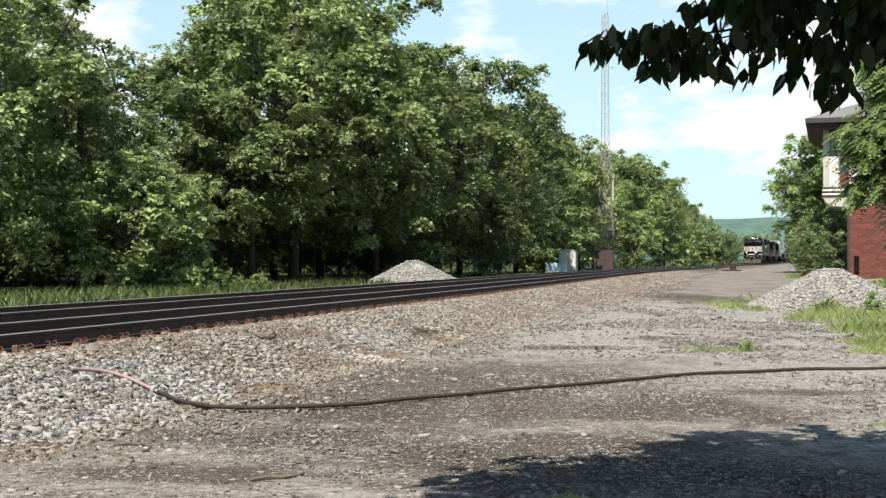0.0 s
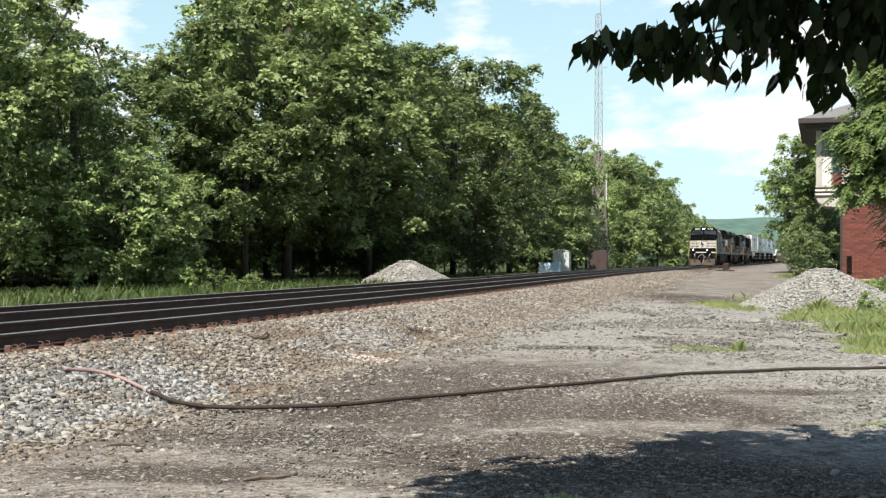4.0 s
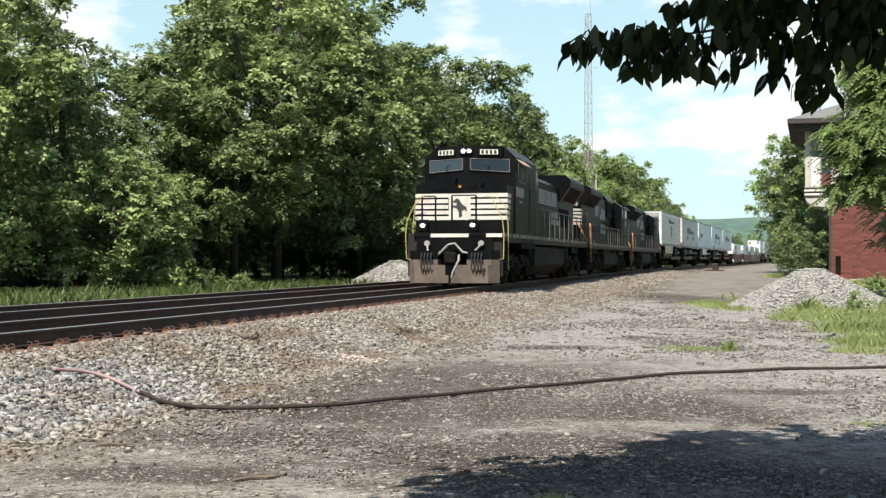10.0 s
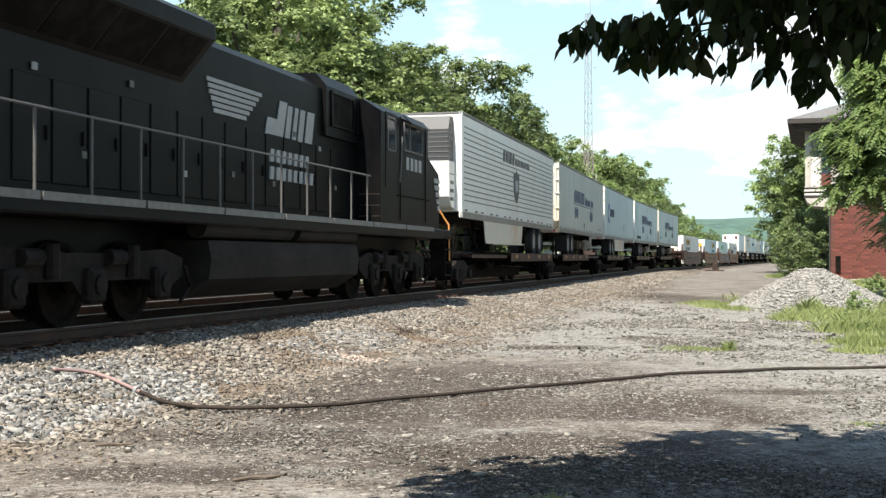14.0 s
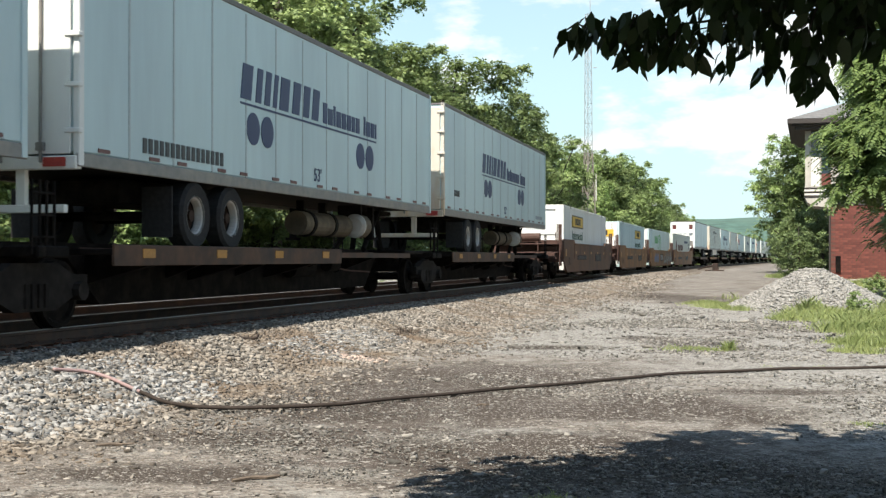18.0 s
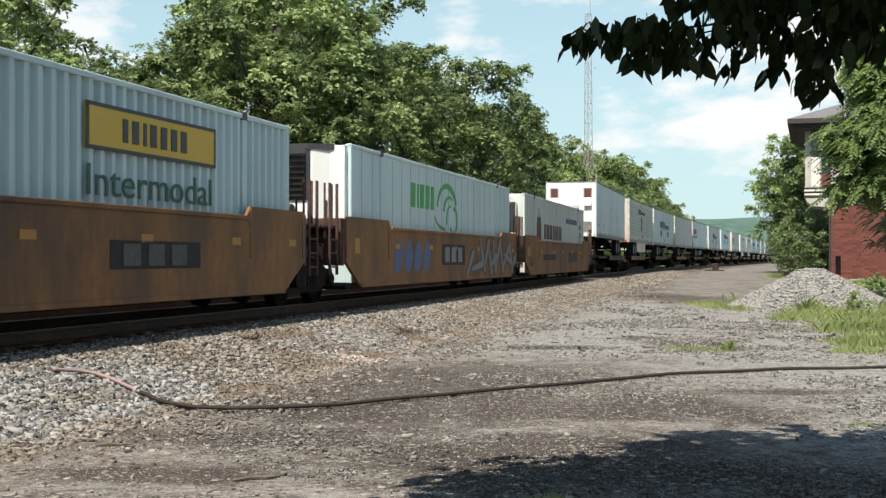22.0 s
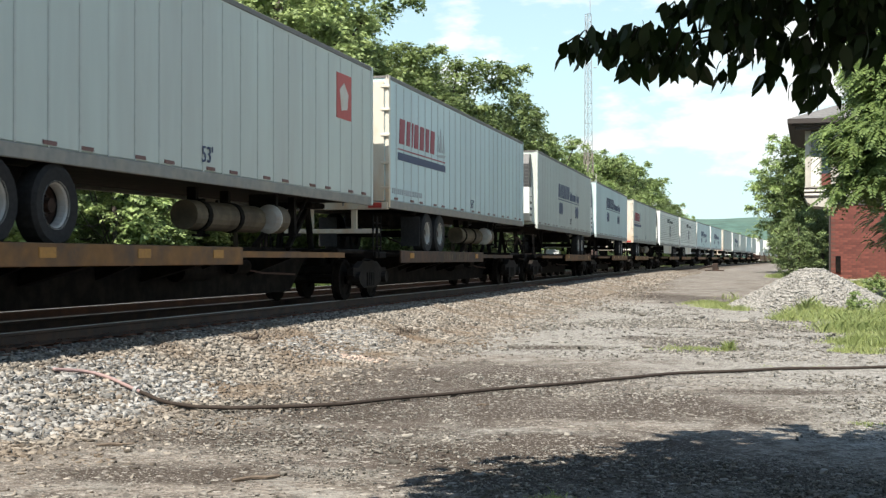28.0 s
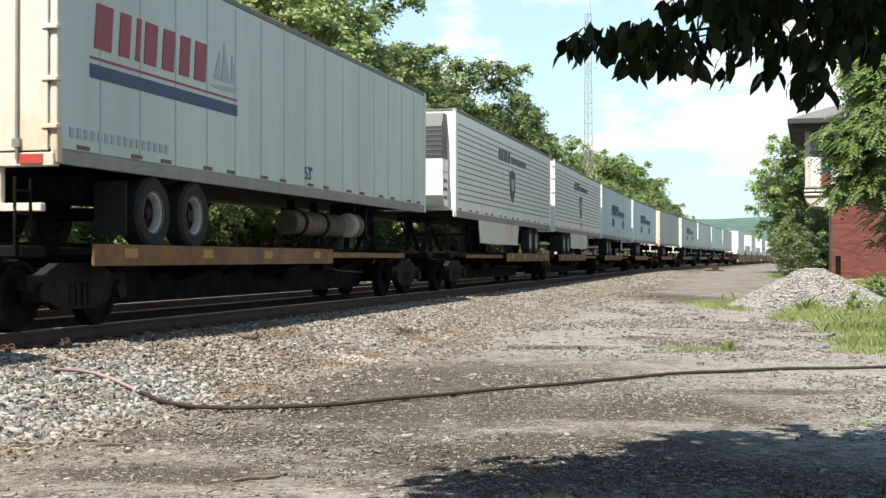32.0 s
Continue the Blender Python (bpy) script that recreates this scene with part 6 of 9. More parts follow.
def semi_trailer(back, side, door, label, doors_first=True, reefer=False, ribs=12, lines=0, brand=None, length=16.15, skirt=None, roof=None, marks=True, tank=False, axles=(3.02, 4.26)):
    T = thing("semi_trailer", label, "trailer", group="trailers riding on the train")
    H = length / 2
    X = lambda b: H - b
    z0, z1 = 2.12, 4.78
    key = (length, side.name)
    s = Shape().box(-H + 0.02, H - 0.02, -1.285, 1.285, z0, z1, 0.02)
    body = part("body", shared(("tr_body", key), lambda: s.mesh("body", side)), None, T)
    # side posts
    if ribs and ribs <= 16:
        post = shared(("post", side.name), lambda: Shape().box(-0.02, 0.02, -0.004, 0.006, z0, z1 - 0.08).mesh("side_post", SEAM))
        for i in range(1, ribs):
            for sg in (1, -1):
                part("side_post", post, None, body, at=pose(-H + i * length / ribs, sg * 1.287, 0))
    elif ribs:
        post = shared(("fine_post", side.name), lambda: Shape().box(-0.022, 0.022, -0.004, 0.006, z0, z1 - 0.08).mesh("side_post", SEAM if side is not TRAIL_GREY else POST_GREY))
        for i in range(1, ribs):
            part("side_post", post, None, body, at=pose(-H + i * length / ribs, 1.287, 0))
    if lines:
        def mk2():
            q = Shape()
            for i in range(lines):
                z = z0 + 0.3 + i * (z1 - z0 - 0.5) / lines
                q.box(-H + 0.35, H - 0.35, 1.283, 1.296, z, z + 0.035)
                q.box(-H + 0.35, H - 0.35, -1.296, -1.283, z, z + 0.035)
            return q.mesh("side_rib", RAIL_ALU)
        part("side_rib", shared(("lines", length, lines), mk2), None, body)
    rail_key = (length,)

    for sg in (-1, 1):
        part("bottom_rail", shared(("rails", rail_key), lambda: Shape().box(-H, H, -0.025, 0.025, 1.95, 2.12, 0.01).mesh("bottom_rail", RAIL_ALU)), None, T, at=pose(0, sg * 1.275, 0))
    part("floor", shared(("floor", rail_key), lambda: Shape().box(-H + 0.05, H - 0.05, -1.25, 1.25, 2.02, 2.08).mesh("floor", UNDER)), None, T, "grimy timber floor in a shade-dark colour")

    def roof_edge():
        q = Shape()
        for sg in (-1, 1):
            a, b = sorted((sg * 1.24, sg * 1.30))
            q.box(-H, H, a, b, 4.74, 4.83, 0.01)
        q.box(-H, H, -1.24, 1.24, 4.77, 4.815)
        return q.mesh("roof", ROOF_EDGE)
    part("roof", shared(("roof", rail_key), roof_edge), None, T, "dark roof rail")
    # corner posts
    for x in (-H, H):
        for sg in (-1, 1):
            a, b = sorted((sg * 1.22, sg * 1.305))
            part("corner_post", Shape().box(min(x, x - math.copysign(0.12, x)), max(x, x - math.copysign(0.12, x)), a, b, 1.96, 4.82, 0.01), door if (x > 0) == doors_first else side, T)
    if marks:
        for i in range(15):
            b = 0.6 + i * (length - 1.2) / 14 + 0.25 * (i % 2)
            part("side_marker", shared("marker", lambda: Shape().box(-0.14, 0.14, 0, 0.012, 0, 0.05).mesh("side_marker", MARK_DARK)), None, T, at=pose(X(b), 1.287, 2.15))
    # front face: doors or nose
    f = 1 if doors_first else -1      # where the doors are
    dx = f * H
    for sg in (-1, 1):
        a, b = sorted((sg * 0.015, sg * 1.20))
        x0, x1 = sorted((dx, dx + f * 0.03))
        d = part("door", Shape().box(x0, x1, a, b, 2.10, 4.70, 0.01), door, T, "pale hinged rear door")
        for k in (0.28, 0.82):
            q = Shape().rod((dx + f * 0.06, sg * k, 2.0), (dx + f * 0.06, sg * k, 4.68), 0.022, 6)
            q.box(*sorted((dx + f * 0.03, dx + f * 0.09)), sg * k - 0.05, sg * k + 0.05, 2.14, 2.24)
            q.box(*sorted((dx + f * 0.03, dx + f * 0.08)), sg * k - 0.05, sg * k + 0.05, 4.5, 4.6)
            part("lock_rod", q, RAIL_ALU, d)
        for z in (2.35, 2.9, 3.5, 4.05, 4.55):
            part("hinge", Shape().box(*sorted((dx - f * 0.05, dx + f * 0.05)), *sorted((sg * 1.13, sg * 1.33)), z, z + 0.06, 0.01), door, d)
    q = Shape()
    q.box(*sorted((dx - f * 0.1, dx + f * 0.04)), -1.28, 1.28, 1.92, 2.08, 0.01)
    part("rear_sill", q, door, T)
    for sg in (-1, 1):
        part("tail_light", Shape().box(*sorted((dx + f * 0.04, dx + f * 0.055)), *sorted((sg * 0.85, sg * 1.15)), 1.95, 2.06), MARK_RED, T)
    q = Shape()
    q.box(*sorted((dx - f * 0.1, dx)), -1.1, 1.1, 1.40, 1.50, 0.01)
    for sg in (-1, 1):
        q.box(*sorted((dx - f * 0.1, dx - f * 0.02)), sg * 0.5 - 0.06, sg * 0.5 + 0.06, 1.45, 1.95)
    part("bumper", q, door, T, "steel underride bumper")
    # running gear
    ax = [X(b) if doors_first else -X(b) for b in axles]
    q = Shape()
    q.box(min(ax) - 0.9, max(ax) + 0.9, -0.55, 0.55, 1.62, 1.96, 0.02)
    for x in ax:
        q.rod((x, -1.1, 1.47), (x, 1.1, 1.47), 0.07, 8)
    part("axle_frame", q, UNDER, T)
    for x in ax:
        road_wheel(T, x, 1)
        road_wheel(T, x, -1)
    for sg in (-1, 1):
        x = ax[0] + f * 0.75
        part("mud_flap", Shape().box(x - 0.012, x + 0.012, *sorted((sg * 0.8, sg * 1.26)), 1.15, 1.85), RUBBER, T)
    lx = X(12.6) if doors_first else X(3.2)
    q = Shape()
    for sg in (-1, 1):
        q.box(lx - 0.06, lx + 0.06, sg * 0.9 - 0.06, sg * 0.9 + 0.06, 1.30, 1.96)
        q.box(lx - 0.14, lx + 0.14, sg * 0.9 - 0.12, sg * 0.9 + 0.12, 1.26, 1.31)
        q.rod((lx, sg * 0.9, 1.4), (lx - f * 0.7, sg * 0.9, 1.95), 0.03, 5)
    q.rod((lx, -0.9, 1.55), (lx, 0.9, 1.55), 0.03, 6)
    part("landing_gear", q, UNDER, T)
    if tank:
        q = Shape().rod((X(8.65), 0.70, 1.52), (X(11.3), 0.70, 1.52), 0.23, 18)
        tk = part("cylinder_tank", q, CYLINDER, T, "brown cylinder held by dark straps")
        for b in (9.1, 10.3):
            part("strap", Shape().lathe([(0.22, -0.07), (0.25, -0.07), (0.25, 0.07), (0.22, 0.07)], (X(b), 0.70, 1.52), "x", 16), UNDER, tk)
        dr = part("round_tank", Shape().rod((X(11.38), 0.94, 1.53), (X(11.8), 0.94, 1.53), 0.24, 18), CYLINDER, T, "short brown tank with a pale end")
        part("end_cap", Shape().lathe([(0.0, 0.05), (0.17, 0.04), (0.25, 0.0), (0.25, -0.04), (0.0, -0.04)], (X(11.38), 0.94, 1.53), "x", 20), RIM_WHITE, dr, "pale round end cap")
        for b in (9.1, 10.3, 11.5):
            part("hanger", Shape().box(X(b) - 0.05, X(b) + 0.05, 0.55, 0.70 if b < 11 else 1.05, 1.70, 1.96), UNDER, T)
    if skirt:
        b0, b1 = skirt
        part("side_skirt", Shape().prism([(X(b0), 1.95), (X(b0 + 0.25), 1.30), (X(b1 - 0.25), 1.30), (X(b1), 1.95)], 1.26, 1.285, "y"), TRAIL_CREAM, T, "pale soiled side skirt panel")
    if reefer:
        # cooling unit on the nose: black louvres above, slotted white cover below
        n = -dx
        g = -f
        q = Shape().prism([(n, 2.2), (n + g * 0.42, 2.25), (n + g * 0.62, 2.5), (n + g * 0.62, 3.45), (n, 3.45)], -1.1, 1.1, "y")
        unit = part("cooling_unit", q, TRAIL_WHITE, T, "white refrigeration unit on the nose")
        q = Shape().prism([(n, 3.45), (n + g * 0.60, 3.45), (n + g * 0.55, 4.3), (n + g * 0.36, 4.66), (n, 4.66)], -1.06, 1.06, "y")
        part("cooling_grille", q, INK_DARK, unit, "dark slatted grille")
        for z in np.arange(3.55, 4.5, 0.13):
            w = 0.60 - 0.06 * (z - 3.45) - (0.5 * (z - 4.25) if z > 4.25 else 0)
            part("slat", Shape().box(*sorted((n + g * 0.1, n + g * (w + 0.012))), -1.075, 1.075, z, z + 0.03), RAIL_GREY, unit)
        for z in (2.4, 2.62, 2.84):
            part("vent", Shape().box(*sorted((n + g * 0.14, n + g * 0.50)), 1.095, 1.112, z, z + 0.09), INK_DARK, unit)
        part("unit_seam", Shape().box(*sorted((n + g * 0.04, n + g * 0.60)), 1.095, 1.108, 3.1, 3.125), RAIL_ALU, unit)
    if brand:
        brand(T, X, 1.285)
    rolling(T, back + H)
    return T


def spine_unit(back, length, doors_first, front_truck, rear_truck, edge, mark):
    """Skeleton flat car unit: centre beam, tyre platforms, hitch stand, bogies."""
    C = thing("spine_car", "dark brown skeleton rail car carrying a road trailer", "rail car", group="rail cars of the train")
    H = length / 2
    X = lambda b: H - b
    s = Shape().prism([(X(-0.7), 0.92), (X(1.3), 0.92), (X(2.2), 0.22), (X(length - 2.2), 0.22), (X(length - 1.3), 0.92), (X(length + 0.7), 0.92), (X(length + 0.7), 1.06), (X(-0.7), 1.06)], -0.32, 0.32, "y")
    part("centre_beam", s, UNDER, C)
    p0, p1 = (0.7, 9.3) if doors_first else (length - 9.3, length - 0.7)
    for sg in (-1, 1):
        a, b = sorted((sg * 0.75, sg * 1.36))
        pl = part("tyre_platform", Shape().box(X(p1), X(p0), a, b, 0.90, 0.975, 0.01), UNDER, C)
        c, d = sorted((sg * 1.34, sg * 1.38))
        e = part("platform_edge", Shape().box(X(p1), X(p0), c, d, 0.76, 1.03, 0.01), edge, pl, "weathered edge plate")
        if mark and sg > 0:
            # the car's reporting mark, as plain bars
            w = Shape()
            for k in range(11):
                if k != 4:
                    slant_bar(w, X(p0 + 3.9 + k * 0.27), X(p0 + 3.9 + k * 0.27 + 0.10), 0.82, 0.97, 1.372, 0.03)
            pieces("mark_bar", w, CYLINDER, e)
        for k in range(4):
            if k in (1, 2) and mark:
                continue
            x = X(p0 + 0.9 + k * (p1 - p0 - 1.8) / 3)
            part("reflector", Shape().box(x - 0.17, x + 0.17, *sorted((sg * 1.378, sg * 1.388)), 0.86, 0.98), PATCH, pl)
        for k in range(3):
            x = X(p0 + 1.2 + k * (p1 - p0 - 2.4) / 2)
            q = Shape().prism([(sg * 0.3, 0.5), (sg * 0.3, 0.9), (sg * 1.35, 0.9), (sg * 1.35, 0.78)], x - 0.1, x + 0.1, "x")
            part("bracket", q, UNDER, C)
    hx = X(length - 1.1) if doors_first else X(1.1)
    g = 1 if doors_first else -1
    s = Shape()
    for sg in (-1, 1):
        s.rod((hx, sg * 0.35, 1.0), (hx, sg * 0.25, 1.93), 0.07, 8)
        s.rod((hx + g * 1.3, sg * 0.35, 1.05), (hx, sg * 0.25, 1.85), 0.06, 8)
    s.box(hx - 0.4, hx + 0.4, -0.5, 0.5, 1.86, 1.975, 0.03)
    s.box(hx - 0.8, hx + 0.8, -1.2, 1.2, 0.96, 1.04, 0.02)
    pieces("hitch_stand", s, UNDER, C)
    s = Shape()
    for e in (X(-0.45), X(length + 0.45)):
        s.box(e - 0.25, e + 0.25, -1.3, 1.3, 0.86, 1.0, 0.02)
        for sg in (-1, 1):
            s.rod((e, sg * 1.25, 0.9), (e, sg * 1.25, 1.75), 0.02, 5)
            s.rod((e + 0.3, sg * 1.25, 0.9), (e + 0.3, sg * 1.25, 1.75), 0.02, 5)
            for z in (1.1, 1.35, 1.6):
                s.rod((e, sg * 1.25, z), (e + 0.3, sg * 1.25, z), 0.015, 5)
    pieces("ladder_bar", s, UNDER, C)
    # brake gear slung on the beam: reservoir, pipes, cross bearers, a hand wheel
    m = X(length * 0.5 + (1.2 if doors_first else -1.2))
    part("air_reservoir", Shape().rod((m - 0.55, 0.52, 0.66), (m + 0.55, 0.52, 0.66), 0.17, 12), UNDER, C)
    part("brake_cylinder", Shape().rod((m - 2.0, 0.55, 0.72), (m - 1.45, 0.55, 0.72), 0.13, 12), UNDER, C)
    s = Shape()
    s.tube([(X(1.5), 0.42, 0.98), (m + 1.0, 0.44, 0.94), (m, 0.46, 0.90), (m - 2.2, 0.44, 0.94), (X(length - 1.5), 0.42, 0.98)], 0.022, 5)
    s.tube([(m - 1.5, 0.60, 0.70), (m - 2.6, 0.62, 0.60), (X(length - 2.4), 0.50, 0.55)], 0.018, 5)
    pieces("brake_pipe", s, CAR_IRON, C)
    for q in (0.26, 0.42, 0.58, 0.74):
        w = X(length * q)
        part("cross_bearer", Shape().prism([(-1.15, 0.86), (-0.32, 0.55), (0.32, 0.55), (1.15, 0.86), (1.15, 0.94), (-1.15, 0.94)], w - 0.05, w + 0.05, "x"), UNDER, C)
    for sg in (-1, 1):
        o0, o1 = (p1, length - 1.6) if doors_first else (1.6, p0)
        part("walkway", Shape().box(X(o1), X(o0), *sorted((sg * 0.80, sg * 1.22)), 0.90, 0.945), CAR_IRON, C, "rusty grated walkway")
        part("walkway_edge", Shape().box(X(o1), X(o0), *sorted((sg * 1.21, sg * 1.235)), 0.87, 0.97), edge, C)
    wheel = Shape().lathe([(0.26, -0.02), (0.30, -0.02), (0.30, 0.02), (0.26, 0.02)], (X(-0.72), 0.55, 1.35), "x", 18)
    for k in range(3):
        d = Vector((0, math.cos(k * math.pi / 3), math.sin(k * math.pi / 3))) * 0.27
        wheel.rod(Vector((X(-0.72), 0.55, 1.35)) - d, Vector((X(-0.72), 0.55, 1.35)) + d, 0.014, 5)
    wheel.rod((X(-0.72), 0.55, 1.35), (X(-0.5), 0.55, 1.35), 0.03, 6)
    wheel.rod((X(-0.5), 0.55, 0.95), (X(-0.5), 0.55, 1.45), 0.04, 6)
    if front_truck is not None:
        part("hand_brake", wheel, UNDER, C, "dark hand brake wheel")
        freight_truck(C, X(front_truck))
    if rear_truck is not None:
        freight_truck(C, X(rear_truck))
    s = Shape()
    s.box(X(-0.6), X(-1.15), -0.14, 0.14, 0.70, 0.96, 0.03)
    s.box(X(length + 1.15), X(length + 0.6), -0.14, 0.14, 0.70, 0.96, 0.03)
    pieces("coupler", s, UNDER, C)
    rolling(C, back + H)
    return C


def corrugated(name, x0, x1, y, z0, z1, pitch, depth, mat):
    """A corrugated steel wall facing +y and one facing -y."""
    v, f = [], []
    n = int((x1 - x0) / pitch)
    xs, ys = [], []
    for i in range(n):
        a = x0 + i * (x1 - x0) / n
        w = (x1 - x0) / n
        xs += [a, a + 0.32 * w, a + 0.5 * w, a + 0.82 * w]
        ys += [0, 0, depth, depth]
    xs.append(x1)
    ys.append(0)
    for sg in (-1, 1):
        k = len(v)
        for a, b in zip(xs, ys):
            v += [(a, sg * (y - b), z0), (a, sg * (y - b), z1)]
        f += [(k + 2 * i, k + 2 * i + 2, k + 2 * i + 3, k + 2 * i + 1) for i in range(len(xs) - 1)]
    return Shape().add(v, f).mesh(name, mat)


MARK_PANEL = material("grimy_black_marking", (0.018, 0.016, 0.015), 0.8, vary=0.2, grain=10)
MARK_FADED = material("grimy_grey_letters", (0.085, 0.08, 0.075), 0.8, vary=0.2, grain=12)


def container(back, side, label, kind, group="containers on the train", z_bottom=0.36, z_top=3.12):
    C = thing("shipping_container", label, "container", group=group)
    L, H = 16.15, 8.075
    X = lambda b: H - b
    h = z_top - z_bottom
    if kind in ("corrugated", "framed"):
        b = part("side_wall", shared(("corr", side.name, z_bottom), lambda: corrugated("side_wall", -H + 0.12, H - 0.12, 1.27, z_bottom + 0.1, z_top - 0.06, 0.27, 0.07, side)), None, C, "vertically corrugated steel side")
        s = Shape().box(-H + 0.03, H - 0.03, -1.195, 1.195, z_bottom, z_top - 0.02)
        part("body", s, side, C)
    else:
        s = Shape().box(-H + 0.02, H - 0.02, -1.26, 1.26, z_bottom, z_top - 0.02, 0.02)
        part("body", s, side, C)
        q = Shape()
        for i in range(1, 22):
            x = -H + i * L / 22
            q.box(x - 0.015, x + 0.015, 1.255, 1.268, z_bottom, z_top - 0.1)
        part("panel_seam", q, POST_GREY, C)
    for x in (-H, H):
        for sg in (-1, 1):
            part("corner_post", Shape().box(*sorted((x, x - math.copysign(0.13, x))), *sorted((sg * 1.16, sg * 1.285)), z_bottom, z_top, 0.015), side, C)
    for b in (1.98, 14.17):
        for sg in (-1, 1):
            part("lift_post", Shape().box(X(b + 0.16), X(b), *sorted((sg * 1.2, sg * 1.29)), z_bottom, z_top, 0.01), side, C)
            part("corner_casting", Shape().box(X(b + 0.17), X(b - 0.01), *sorted((sg * 1.18, sg * 1.30)), z_top - 0.1, z_top + 0.03, 0.01), INK_DARK, C)
    for sg in (-1, 1):
        part("top_rail", Shape().box(-H, H, *sorted((sg * 1.2, sg * 1.287)), z_top - 0.08, z_top, 0.01), side, C)
    if kind == "refrigerated":
        q = Shape().prism([(-0.85, z_bottom + 1.1), (0.85, z_bottom + 1.1), (1.02, z_bottom + 1.3), (1.02, z_top - 0.35), (0.8, z_top - 0.12), (-0.8, z_top - 0.12), (-1.02, z_top - 0.35), (-1.02, z_bottom + 1.3)], H, H + 0.22, "x")
        u = part("cooling_unit", q, TRAIL_CREAM, C, "pale refrigeration unit")
        q = Shape()
        for z in np.arange(z_bottom + 1.45, z_top - 0.35, 0.11):
            q.box(H + 0.2, H + 0.24, 0.45, 0.98, z, z + 0.07)
        part("cooling_grille", q, INK_DARK, u, "dark slatted grille")
        part("grille_backing", Shape().box(H + 0.19, H + 0.225, 0.42, 1.0, z_bottom + 1.4, z_top - 0.32), INK_DARK, u)
    elif kind == "louvred":
        # cooling unit: broad black louvres beside a rounded white cover
        q = Shape().prism([(H, 1.2), (H + 0.16, 1.2), (H + 0.20, 0.9), (H + 0.38, 0.62), (H + 0.42, 0.5), (H + 0.42, -1.15), (H, -1.22)], z_bottom + 1.0, z_top - 0.04, "z")
        u = part("cooling_unit", q, TRAIL_WHITE, C, "white rounded refrigeration unit")
        q = Shape().prism([(H + 0.415, 0.55), (H + 0.455, 0.48), (H + 0.455, -1.12), (H + 0.40, -1.16), (H + 0.30, 0.70)], z_top - 1.12, z_top - 0.10, "z")
        part("grille_backing", q, INK_DARK, u, "black grille panel")
        for k in range(8):
            z = z_top - 1.04 + k * 0.112
            q = Shape().prism([(H + 0.44, z), (H + 0.50, z - 0.03), (H + 0.505, z - 0.01), (H + 0.445, z + 0.05)], -1.08, 0.50, "y")
            part("louvre", q, UNDER, u)
        part("cooling_hood", Shape().prism([(H + 0.2, 1.0), (H + 0.44, 0.55), (H + 0.44, -1.15), (H + 0.2, -1.2)], z_top - 0.13, z_top - 0.02, "z"), INK_DARK, u)
    elif kind == "framed":
        for sg in (-1, 1):
            part("end_post", Shape().box(H, H + 0.06, *sorted((sg * 0.93, sg * 1.285)), z_bottom, z_top, 0.015), TRAIL_WHITE, C, "white steel end post")
        part("end_header", Shape().box(H, H + 0.06, -0.93, 0.93, z_top - 0.2, z_top, 0.01), TRAIL_WHITE, C)
        part("end_panel", Shape().box(H - 0.02, H + 0.012, -0.93, 0.93, z_bottom, z_top - 0.2), TRAIL_WHITE, C, "white recessed end panel")
        for z in (1.22, 1.55, 1.86):
            part("end_rib", Shape().prism([(H + 0.01, z), (H + 0.055, z + 0.03), (H + 0.055, z + 0.13), (H + 0.01, z + 0.16)], -0.93, 0.93, "y"), TRAIL_WHITE, C)
    else:
        for sg in (-1, 1):
            d = part("door", Shape().box(H, H + 0.03, *sorted((sg * 0.01, sg * 1.15)), z_bottom + 0.1, z_top - 0.1, 0.01), TRAIL_WHITE, C, "white hinged door")
            for k in (0.3, 0.85):
                part("lock_rod", Shape().rod((H + 0.05, sg * k, z_bottom + 0.1), (H + 0.05, sg * k, z_top - 0.1), 0.02, 6), RAIL_ALU, d)
        for z in (1.6, 1.95, 2.2):
            part("door_rib", Shape().box(H + 0.028, H + 0.05, -1.12, 1.12, z, z + 0.07, 0.01), TRAIL_WHITE, C)
    rolling(C, back + H)
    return C, X


